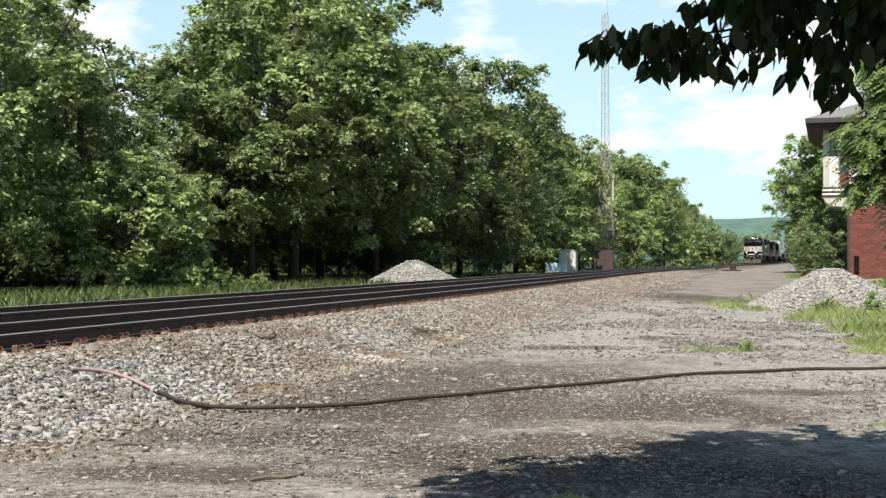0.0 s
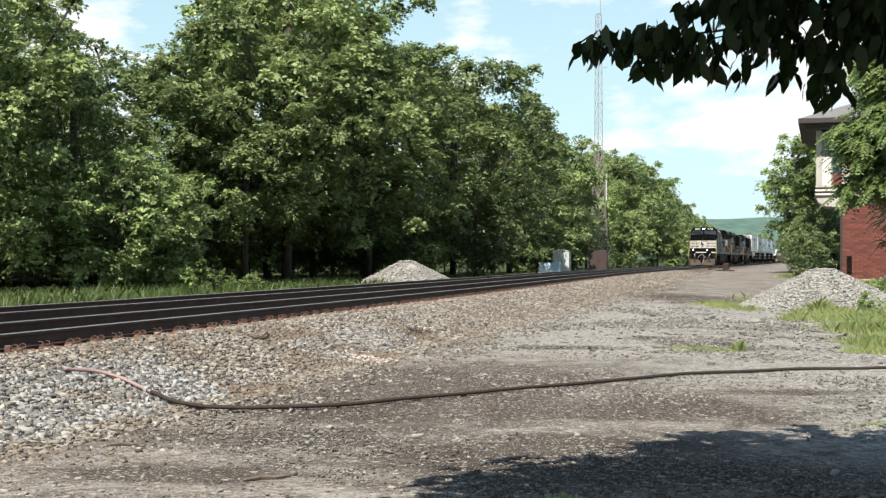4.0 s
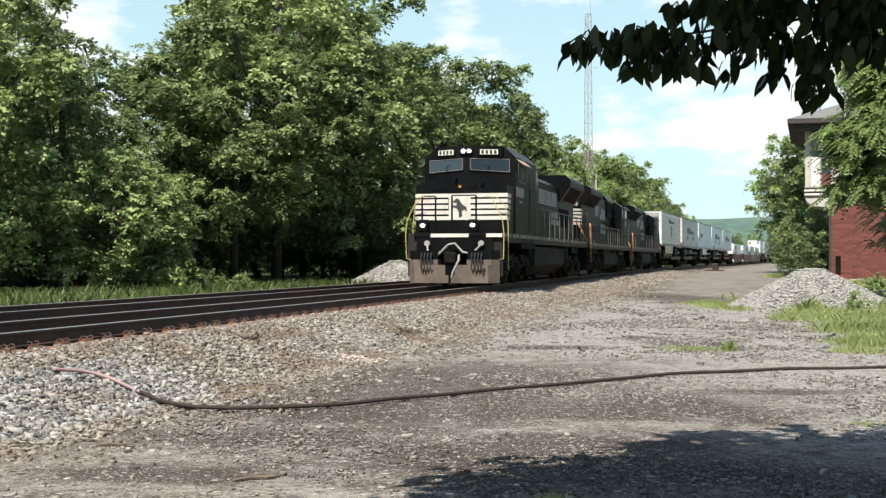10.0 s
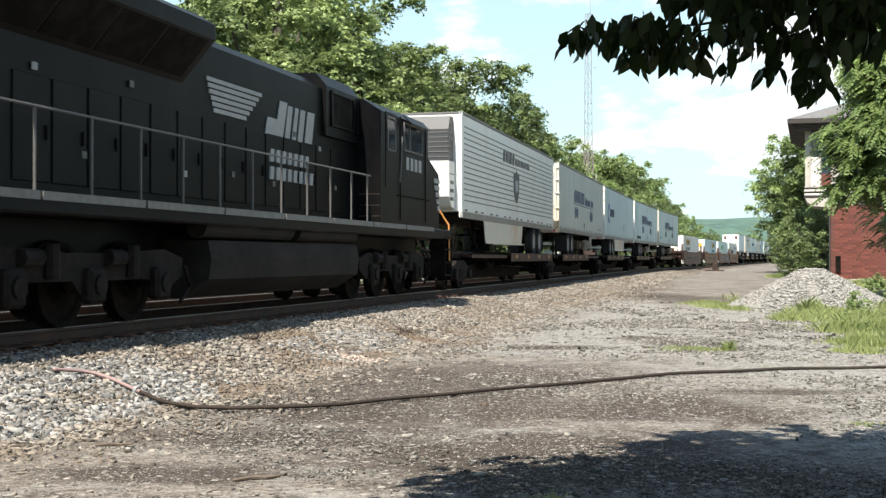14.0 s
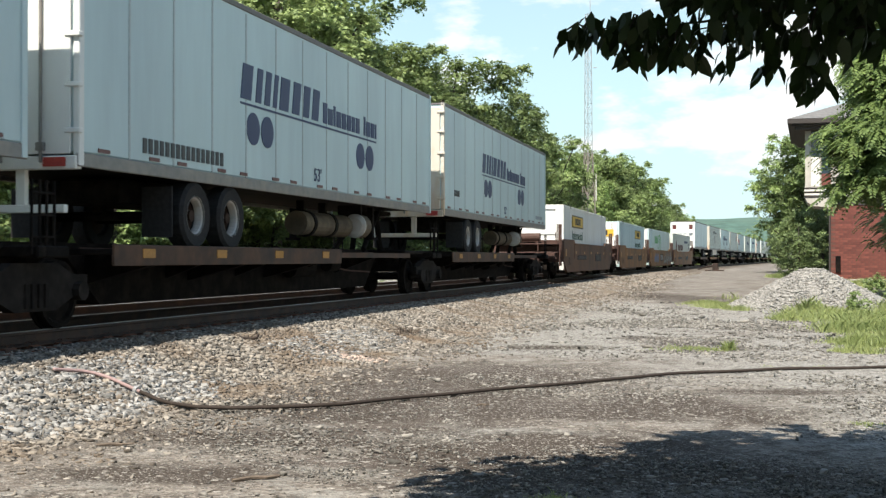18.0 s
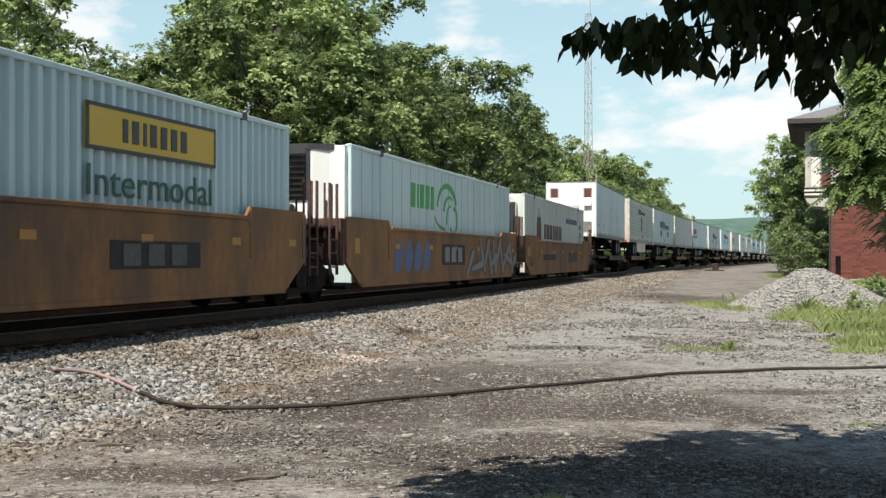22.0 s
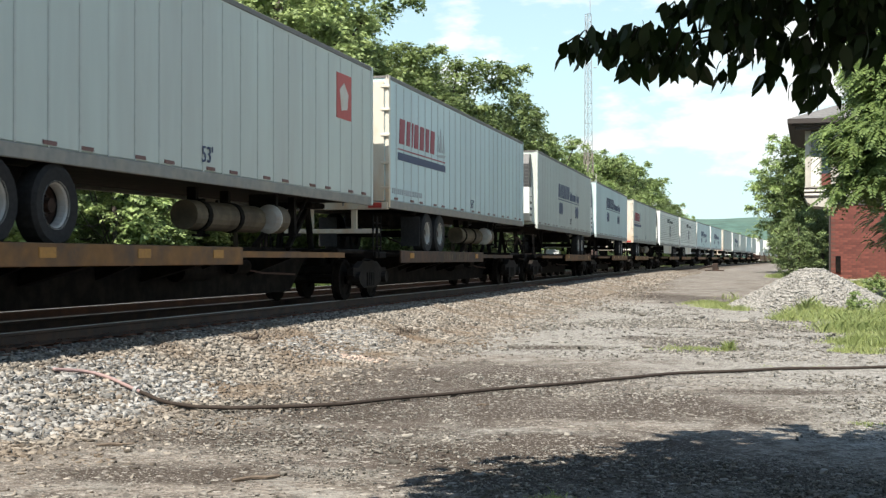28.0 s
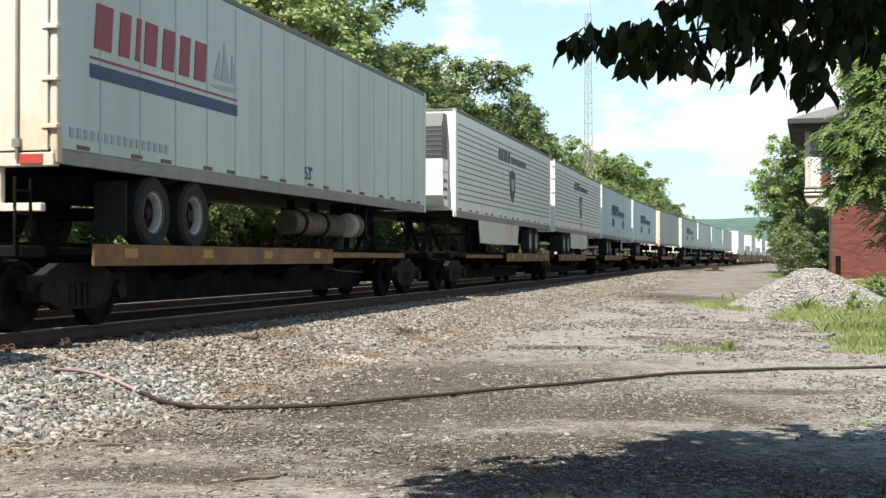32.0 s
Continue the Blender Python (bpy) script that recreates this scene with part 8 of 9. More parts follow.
CABINET_BROWN = material("dark_brown_cabinet", (0.055, 0.034, 0.030), 0.7, vary=0.15, grain=3)
CABINET_GREY = material("pale_grey_cabinet", (0.55, 0.56, 0.55), 0.55, vary=0.05, grain=4)
CABINET_BLUE = material("pale_blue_cabinet", (0.42, 0.56, 0.70), 0.55, vary=0.05, grain=4)


def build_house():
    """Two-storey brick signal tower house, its long side along the track."""
    turn = 253.5 - 270
    base = pose(19.25, 62.0, 0.18, 0, 0, turn)
    h = thing("signal_tower_house", "red brick signal tower with cream bay window and broad eaves", "building", base)
    W, D = 7.2, 9.0
    for name, sh in (("end_wall", Shape().box(0, W, 0, 0.3, 0, 4.0)), ("track_wall", Shape().box(0, 0.3, 0.3, D - 0.3, 0, 4.0)),
                     ("yard_wall", Shape().box(W - 0.3, W, 0.3, D - 0.3, 0, 4.0)), ("rear_wall", Shape().box(0, W, D - 0.3, D, 0, 4.0))):
        part(name, sh, MORTAR, h)
    part("corner_pipe", Shape().rod((-0.05, -0.06, 0), (-0.05, -0.06, 4.0), 0.05, 8), EAVE, h, "dark downpipe")
    part("plinth", Shape().box(-0.06, W + 0.06, -0.08, D + 0.06, -0.3, 0.35, 0.02), CREAM, h)
    # upper storey
    for name, sh in (("upper_end_wall", Shape().box(0, W, 0, 0.2, 4.0, 7.75)), ("upper_track_wall", Shape().box(0, 0.2, 0.2, D - 0.2, 4.0, 7.75)),
                     ("upper_yard_wall", Shape().box(W - 0.2, W, 0.2, D - 0.2, 4.0, 7.75)), ("upper_rear_wall", Shape().box(0, W, D - 0.2, D, 4.0, 7.75))):
        part(name, sh, CREAM, h)
    for i in range(4):
        x = 0.5 + i * 1.7
        w = part("window", Shape().box(x, x + 1.2, -0.03, 0.02, 5.2, 7.2), GLASS, h)
        s = Shape()
        for a, b, c, d in ((x - 0.08, x + 1.28, 5.1, 5.2), (x - 0.08, x + 1.28, 7.2, 7.3), (x - 0.08, x, 5.1, 7.3), (x + 1.2, x + 1.28, 5.1, 7.3), (x + 0.57, x + 0.63, 5.2, 7.2), (x, x + 1.2, 6.17, 6.23)):
            s.box(a, b, -0.07, 0.02, c, d)
        part("window_frame", s, PAINT_WHITE, w)
    part("belt_course", Shape().box(-0.05, W + 0.05, -0.05, 0.25, 4.0, 4.28, 0.02), EAVE, h)
    # bay on the track side
    bx0 = -1.22
    s = Shape().prism([(bx0, 4.42), (bx0 + 0.10, 4.18), (bx0 + 0.45, 3.98), (0, 3.92), (0, 4.42)], 0.0, 3.4, "y")
    bay = part("bay_underside", s, CREAM, h)
    for i, (z, m) in enumerate(((4.42, EAVE), (4.52, PAINT_WHITE), (4.66, EAVE), (4.72, PAINT_WHITE), (4.84, EAVE))):
        part("bay_band", Shape().box(bx0 - 0.04, 0.02, -0.03 - 0.006 * i, 3.43, z, z + 0.10 if i in (1, 3) else z + 0.06, 0.004), m, bay)
    part("bay_base_board", Shape().box(bx0 - 0.02, 0, -0.01, 3.4, 4.92, 5.0), CREAM, bay)
    part("bay_post", Shape().box(bx0, bx0 + 0.28, 0, 0.28, 5.0, 6.45, 0.01), CREAM, h, "cream painted corner post")
    part("bay_post", Shape().box(bx0, bx0 + 0.28, 0, 0.28, 6.45, 7.8, 0.01), CREAM, h, "cream painted corner post")
    part("bay_panel", Shape().box(bx0 + 0.28, bx0 + 0.72, 0.02, 0.10, 5.0, 6.45, 0.01), PAINT_WHITE, h, "sunlit white board panel")
    part("bay_panel", Shape().box(bx0 + 0.72, 0, 0.04, 0.12, 5.0, 5.6, 0.01), BRICK, h)
    w = part("bay_window", Shape().box(bx0 + 0.74, -0.02, 0.05, 0.09, 5.6, 7.7), GLASS, h)
    part("bay_mullion", Shape().box(bx0 + 0.70, bx0 + 0.78, 0.02, 0.12, 5.0, 7.8), CREAM, w)
    part("bay_window", Shape().box(bx0 + 0.3, bx0 + 0.7, 0.05, 0.09, 6.5, 7.7), GLASS, h)
    part("bay_window", Shape().box(bx0 + 0.02, bx0 + 0.06, 0.3, 3.1, 5.5, 7.7), GLASS, h)
    part("bay_post", Shape().box(bx0, bx0 + 0.2, 3.2, 3.4, 5.0, 7.8), CREAM, h)
    # roof
    s = Shape().box(-2.05, W + 1.2, -1.1, D + 1.1, 8.0, 8.26, 0.03)
    s.box(-1.85, W + 1.0, -0.95, D + 0.95, 7.9, 8.0, 0.02)
    roof = part("eaves", s, EAVE, h, "dark brown boxed eaves")
    part("soffit", Shape().box(-1.7, W + 0.9, -0.8, D + 0.8, 7.75, 7.9), EAVE, roof)
    rx0, rx1, ry0, ry1, zr = -2.05, W + 1.2, -1.1, D + 1.1, 8.26
    cx, ca, cb, zt = (rx0 + rx1) / 2, ry0 + 4.4, ry1 - 4.4, 10.1
    v = [(rx0, ry0, zr), (rx1, ry0, zr), (rx1, ry1, zr), (rx0, ry1, zr), (cx, ca, zt), (cx, cb, zt)]
    part("roof", Shape().add(v, [(0, 1, 4), (1, 2, 5, 4), (2, 3, 5), (3, 0, 4, 5), (0, 3, 2, 1)]), SLATE, h, "low grey hipped roof")
    # bricks of the end wall that faces the yard
    end = [o for o in h.children if o.name.startswith("end_wall")][0]
    brick = Shape().box(0, 0.38, -0.014, 0.01, 0, 0.10).mesh("brick", BRICK)
    rows, cols = 32, 9
    for r in range(rows):
        for c in range(cols):
            x = 0.01 + c * 0.40 + (0.2 if r % 2 else 0.0)
            part("brick", brick, None, end, at=pose(x, 0, 0.36 + r * 0.114))
    s = Shape()
    for r in range(rows):
        for c in range(9, 17):
            x = 0.01 + c * 0.40 + (0.2 if r % 2 else 0.0)
            if x + 0.38 < W:
                s.box(x, x + 0.38, -0.014, 0.01, 0.36 + r * 0.114, 0.36 + r * 0.114 + 0.10)
    tagged(part("brickwork", s, BRICK, end), kind="stuff")
    part("meter_box", Shape().box(0.22, 0.46, -0.12, -0.014, 0.7, 1.5, 0.02), UNDER, h, "dark narrow meter box")
    return h


build_house()


def build_mast():
    """Slim three-sided lattice radio mast."""
    x, y = 14.6, 125.5
    m = thing("radio_mast", "tall slim lattice radio mast of grey steel", "mast", pose(x, y, 0.15))
    H = 26.3

    def half(z):
        return 1.12 if z < 0.1 else (1.12 - 0.055 * z if z < 12 else 0.46 - (z - 12) * 0.0085)
    levels = list(np.arange(0, 12.01, 1.5)) + list(np.arange(13, H, 1.0))
    legs = [radians(a) for a in (20, 140, 260)]

    def corner(k, z):
        return (half(z) * math.cos(legs[k]), half(z) * math.sin(legs[k]), z)
    for k in range(3):
        lo = part("leg", Shape().tube([corner(k, z) for z in levels if z <= 12.0], 0.06, 5), LATTICE_RUST, m)
        hi = part("leg", Shape().tube([corner(k, z) for z in levels if z >= 12.0] + [corner(k, H - 0.3)], 0.035, 5), GALV, m)
    for a, b in zip(levels[:-1], levels[1:]):
        s = Shape()
        r = 0.032 if a < 12 else 0.016
        for k in range(3):
            s.rod(corner(k, a), corner((k + 1) % 3, b), r, 4)
            s.rod(corner((k + 1) % 3, a), corner(k, b), r, 4)
            s.rod(corner(k, b), corner((k + 1) % 3, b), r, 4)
        pieces("brace", s, LATTICE_RUST if a < 12 else GALV, m)
    part("antenna", Shape().rod((0.2, 0, H - 0.4), (0.2, 0, H + 1.2), 0.03, 6), GALV, m)
    part("antenna", Shape().rod((0.75, -0.3, 7.2), (0.75, -0.3, 10.0), 0.06, 6), PAINT_WHITE, m, "white whip antenna")
    part("antenna_bracket", Shape().box(-0.5, 0.6, -0.9, -0.8, 4.2, 4.45), PAINT_WHITE, m)
    part("antenna", Shape().rod((0.5, 0, 20.6), (0.9, 0, 20.6), 0.04, 6), GALV, m)


build_mast()


def cabinet(name, label, px, y, w, d, h, mat, doors, roof):
    x = px * 0.35463 * y
    z = float(ground_z(x, y)[0])
    c = thing(name, label, "cabinet", pose(x, y, z, 0, 0, -12))
    part("plinth", Shape().box(-w / 2 - 0.05, w / 2 + 0.05, -d / 2 - 0.05, d / 2 + 0.05, -0.1, 0.15), MORTAR if mat is CABINET_BROWN else CREAM, c)
    part("body", Shape().box(-w / 2, w / 2, -d / 2, d / 2, 0.15, h, 0.02), mat, c)
    for i in range(doors):
        a = -w / 2 + 0.05 + i * (w - 0.1) / doors
        dr = part("door", Shape().box(a + 0.02, a + (w - 0.1) / doors - 0.02, -d / 2 - 0.03, -d / 2, 0.25, h - 0.1, 0.01), mat, c)
        part("handle", Shape().box(a + 0.1, a + 0.14, -d / 2 - 0.06, -d / 2 - 0.03, h * 0.5, h * 0.5 + 0.18), UNDER, dr)
    if roof:
        part("cap", Shape().prism([(-w / 2 - 0.06, h), (w / 2 + 0.06, h), (w * 0.1, h + 0.14), (-w * 0.1, h + 0.14)], -d / 2 - 0.06, d / 2 + 0.06, "y"), mat, c)
    return c


cabinet("relay_cabinet", "dark brown metal relay cabinet at the mast's foot", 0.327, 119.5, 1.75, 1.3, 2.15, CABINET_BROWN, 2, False)
cabinet("relay_cabinet", "pale grey metal relay cabinet with a pitched cap", 0.245, 117, 1.55, 1.6, 2.05, CABINET_GREY, 2, True)
cabinet("battery_box", "low pale blue equipment box beside the tracks", 0.218, 114, 1.85, 1.0, 0.95, CABINET_BLUE, 1, False)


# ---- stones ----
CUBE = np.array([(x, y, z) for x in (-1, 1) for y in (-1, 1) for z in (-1, 1)], float) * 0.5
CUBE_F = np.array([(0, 1, 3, 2), (4, 6, 7, 5), (0, 4, 5, 1), (2, 3, 7, 6), (0, 2, 6, 4), (1, 5, 7, 3)])


def stones(name, pos, size, mat, rng, flat=0.75):
    """Irregular broken stones, each with its own shape and tilt."""
    n = len(pos)
    v = CUBE[None] + rng.uniform(-0.42, 0.42, (n, 8, 3))
    v = v * np.stack([rng.uniform(0.8, 1.7, n), rng.uniform(0.5, 0.95, n), rng.uniform(0.35, 0.75, n) * flat], 1)[:, None, :]
    a = rng.uniform(0, 2 * np.pi, n)
    t = rng.normal(0, 0.9, n)
    ca, sa, ct, st = np.cos(a), np.sin(a), np.cos(t), np.sin(t)
    y = v[:, :, 1] * ct[:, None] - v[:, :, 2] * st[:, None]
    z = v[:, :, 1] * st[:, None] + v[:, :, 2] * ct[:, None]
    x = v[:, :, 0]
    w = np.stack([x * ca[:, None] - y * sa[:, None], x * sa[:, None] + y * ca[:, None], z], 2)
    w = w * size[:, None, None] + pos[:, None, :]
    f = (CUBE_F[None] + 8 * np.arange(n)[:, None, None]).reshape(-1, 4)
    return quick_mesh(name, w.reshape(-1, 3), f, mat)


def ground_mesh_z(x, y):
    return ground_z(x, y)


def scatter_band(rng, n, u0, u1, d0, d1):
    u, d = rng.uniform(u0, u1, n), rng.uniform(d0, d1, n)
    x, y = line(u, d)
    return x, y, d, u


def lay(rng, x, y, s, sink=0.25):
    z = ground_z(x, y) + s * (0.5 - sink) * rng.uniform(-0.2, 1.4, len(x))
    return np.stack([x, y, z], 1)


def build_ballast():
    rng = np.random.default_rng(21)
    sets = []
    for n, u0, u1, d0, d1, a, b in ((52000, -12, 18.5, 1.0, 3.7, 0.024, 0.056), (20000, -12, 18.5, 1.0, 3.7, 0.015, 0.03), (9000, -14, 18, 3.3, 5.0, 0.012, 0.045), (3500, -40, -14, 3.3, 5.6, 0.025, 0.06), (19000, -40, -12, 1.0, 3.6, 0.035, 0.07), (7000, -85, -40, 1.0, 4.2, 0.06, 0.10),
                                    (5000, -14, 15, -0.62, 0.62, 0.03, 0.06), (4000, -20, 15, -2.9, -0.9, 0.035, 0.065), (2500, -45, -14, -2.9, -0.9, 0.04, 0.08)):
        x, y, d, u = scatter_band(rng, n, u0, u1, d0, d1)
        s = rng.uniform(a, b, n)
        if d0 > 3:
            fade = rng.random(n) > (d - d0) / (d1 - d0)
            x, y, s = x[fade], y[fade], s[fade]
        sets.append((lay(rng, x, y, s), s))
    pos, size = np.concatenate([q[0] for q in sets]), np.concatenate([q[1] for q in sets])
    ob = new("ballast", stones("ballast", pos, size, STONE, rng))
    tagged(ob, "brownish grey crushed stone ballast on the track shoulder", "ballast", kind="stuff")
    # coarse pale stone spread beside the track
    sets = []
    for n, u0, u1, d0, d1, a, b in ((15000, 10.4, 19.5, 1.9, 4.0, 0.03, 0.068), (9000, 10.4, 19.5, 1.9, 4.0, 0.018, 0.04), (3000, 3.0, 8, 2.2, 3.2, 0.025, 0.055)):
        x, y, d, u = scatter_band(rng, n, u0, u1, d0, d1)
        keep = np.array([0.5 * noise.noise((p * 0.35, q * 0.35, 2.0)) + 0.6 * noise.noise((p * 1.6, q * 1.6, 3.0)) + 0.5 * (h1 - 0.5) > -0.35 + 2.6 * max(0, dd - 3.15) + (0.8 * max(0, 11.6 - uu) if uu > 8 else 0.2) for p, q, dd, uu, h1 in zip(x, y, d, u, rng.random(n))])
        s = rng.uniform(a, b, n)
        sets.append((lay(rng, x, y, s)[keep], s[keep]))
    pos, size = np.concatenate([q[0] for q in sets]), np.concatenate([q[1] for q in sets])
    tagged(new("coarse_stone", stones("coarse_stone", pos, size, STONE_COARSE, rng)), "loose coarse pale grey stone beside the track", "gravel", kind="stuff")
    # small stones and grit on the yard
    n = 64000
    y = 7.6 + 34 * rng.random(n) ** 1.7
    x = rng.uniform(-0.37, 0.42, n) * y
    d, u = offset(x, y)
    keep = (d > 3.6)
    dense = np.array([noise.noise((p * 0.22, q * 0.45, 8.0)) for p, q in zip(x, y)])
    fine = np.array([noise.noise((p * 1.3, q * 1.3, 3.0)) for p, q in zip(x, y)])
    keep &= rng.random(n) < np.clip(0.28 + 1.1 * dense + 1.3 * fine, 0.03, 1)
    s = np.where(rng.random(n) < 0.012, rng.uniform(0.03, 0.06, n), 0.006 + 0.02 * rng.random(n) ** 2.2)
    s = s * np.clip(y / 13, 1, 2.2)
    pos = lay(rng, x, y, s, 0.3)[keep]
    # grit pressed into the nearest ground
    n3 = 34000
    y3 = 7.5 + 6.5 * rng.random(n3) ** 1.2
    x3 = rng.uniform(-0.37, 0.40, n3) * y3
    d3, u3 = offset(x3, y3)
    clump = np.array([noise.noise((p * 0.9, q * 0.9, 6.0)) for p, q in zip(x3, y3)])
    keep3 = (d3 > 3.4) & (rng.random(n3) < np.clip(0.45 + 1.2 * clump, 0.08, 1))
    s3 = 0.006 + 0.018 * rng.random(n3) ** 2
    tagged(new("grit", stones("grit", lay(rng, x3, y3, s3, 0.3)[keep3], s3[keep3], STONE_YARD, rng, 0.6)), "fine brown grit and pebbles on the packed dirt", "gravel", kind="stuff")
    # paler stone spread where the yard widens
    n2 = 60000
    y2 = 10.5 + 27 * rng.random(n2) ** 1.4
    x2 = rng.uniform(0.0, 0.40, n2) * y2
    d2, u2 = offset(x2, y2)
    dense2 = np.array([noise.noise((p * 0.3, q * 0.3, 4.0)) + 0.5 * noise.noise((p * 1.1, q * 1.1, 2.0)) for p, q in zip(x2, y2)])
    keep2 = (d2 > 3.8) & (rng.random(n2) < np.clip(0.10 + 2.0 * dense2 + 1.6 * (x2 / y2 - 0.12), 0.02, 1))
    s2 = (0.008 + 0.024 * rng.random(n2) ** 1.6) * np.clip(y2 / 13, 1, 2.3)
    tagged(new("pale_gravel", stones("pale_gravel", lay(rng, x2, y2, s2, 0.3)[keep2], s2[keep2], STONE_YARD, rng, 0.6)), "pale grey gravel spread thinly over the yard", "gravel", kind="stuff")
    tagged(new("gravel", stones("gravel", pos, s[keep], STONE_YARD, rng, 0.6)), "scattered small gravel on the packed yard", "gravel", kind="stuff")


build_ballast()


def stone_pile(x, y, r, h, n, label, seed):
    rng = np.random.default_rng(seed)
    z0 = float(ground_z(x, y)[0]) - 0.04
    prof = lambda q: h * np.minimum((1 - np.clip(q, 0, 1)) * 1.12, 1 - 0.95 * np.clip(q, 0, 1) ** 2.0)

    def surf(px, py):
        a = np.arctan2(py, px)
        q = np.hypot(px, py) / (r * (1 + 0.07 * np.sin(a * 2 + seed) + 0.05 * np.sin(a * 5 + 1)))
        return prof(q)
    t = thing("stone_pile", label, "stone pile", pose(x, y, z0))
    rings, seg = 18, 40
    v = [(0, 0, float(surf(np.array(0.0), np.array(0.0))))]
    for i in range(1, rings + 1):
        for k in range(seg):
            a = 2 * math.pi * k / seg
            px, py = r * 1.1 * i / rings * math.cos(a), r * 1.1 * i / rings * math.sin(a)
            v.append((px, py, float(surf(np.array(px), np.array(py))) + 0.06 * noise.noise((px * 1.7, py * 1.7, seed)) - 0.02))
    f = [(0, 1 + k, 1 + (k + 1) % seg, 1 + (k + 1) % seg) for k in range(seg)]
    tri = [(0, 1 + k, 1 + (k + 1) % seg) for k in range(seg)]
    quad = [(1 + (i - 1) * seg + k, 1 + i * seg + k, 1 + i * seg + (k + 1) % seg, 1 + (i - 1) * seg + (k + 1) % seg) for i in range(1, rings) for k in range(seg)]
    part("mound", Shape().add(v, tri + quad), STONE_PALE, t, smooth=True)
    a, q = rng.uniform(0, 2 * np.pi, n), np.sqrt(rng.random(n)) * 1.05
    px, py = r * q * np.cos(a), r * q * np.sin(a)
    s = rng.uniform(0.035, 0.07, n)
    pos = np.stack([px, py, surf(px, py) + s * 0.2], 1)
    tagged(part("stone", stones("stone", pos, s, STONE_PALE, rng), None, t), kind="stuff")


stone_pile(-2.30, 62.0, 2.75, 1.27, 6500, "pale grey crushed stone heap beyond the tracks", 3)
stone_pile(10.95, 37.0, 2.40, 1.19, 11000, "pale grey crushed stone heap in the yard", 8)


# ---- ties and fastenings ----
def build_ties():
    tie = Shape().box(-1.30, 1.30, -0.115, 0.115, -0.18, 0, 0.015).mesh("tie", TIE)
    plate = Shape().box(-0.17, 0.17, -0.09, 0.09, 0, 0.012).mesh("tie_plate", RUST)
    s = Shape()
    s.tube([(-0.05, -0.03, 0.01), (-0.04, 0.0, 0.045), (0.0, 0.02, 0.065), (0.05, 0.02, 0.05), (0.07, 0.0, 0.012), (0.05, -0.05, 0.01)], 0.008, 5)
    clip = s.mesh("rail_clip", RUST_DARK)
    rng = random.Random(2)
    for (track, d0, top), u_from, u_to in ((tracks[0], -62, 15), (tracks[1], -50, 15)):
        u = u_from
        while u < u_to:
            x, y = line(u, d0 + rng.uniform(-0.04, 0.04))
            a = heading(u) + 90 + rng.uniform(-1, 1)
            m = pose(float(x), float(y), top - 0.183, 0, 0, a)
            t = part("tie", tie, None, track, at=m)
            if d0 == 0:
                for sg in (-1, 1):
                    part("tie_plate", plate, None, t, at=pose(sg * 0.755, 0, 0.001))
                    for along in (-0.075, 0.075):
                        part("rail_clip", clip, None, t, at=pose(sg * (0.755 + 0.10), along, 0.012, 0, 0, rng.uniform(-15, 15)) @ Matrix.Diagonal((0.75, 0.75, 0.75, 1)))
            u += 0.56
    # joint bars and a loose tie plate
    for u, d in ((6.6, 0.69), (7.6, -0.82), (4.2, 0.69)):
        x, y = line(u, d)
        part("joint_bar", Shape().box(-0.45, 0.45, -0.02, 0.02, -0.06, 0.04, 0.01), STEEL_RAIL, tracks[0][0], at=pose(float(x), float(y), RAIL - 0.09, 0, 0, heading(u)))
    # a white marker post beside the near rail
    x, y = line(12.4, 1.05)
    p = thing("marker_post", "pair of short rusty marker stakes by the rail", "post", pose(float(x), float(y), 0.42, 0, 0, 15))
    part("stake", Shape().box(-0.035, 0.035, -0.035, 0.035, -0.15, 0.18, 0.01), RUST_DARK, p)
    part("stake", Shape().box(0.09, 0.15, -0.03, 0.03, -0.15, 0.15, 0.01), RUST_DARK, p)


build_ties()


# ---- hose across the yard, litter ----
HOSE_BLACK = material("black_rubber_hose", (0.045, 0.035, 0.029), 0.8, vary=0.2, grain=20, spec=0.15)
HOSE_PINK = material("faded_pink_hose_end", (0.30, 0.205, 0.195), 0.7, vary=0.1)


def on_ground(fx, fy):
    """The ground point seen along a line of sight (shares of the half width, right and down from the horizon)."""
    best = None
    for y in np.arange(7.0, 60, 0.05):
        x = fx * 0.35463 * y
        z = float(ground_z(x, y)[0])
        if EYE[2] - fy * 0.35463 * y <= z:
            return x, y, z
    return x, y, z


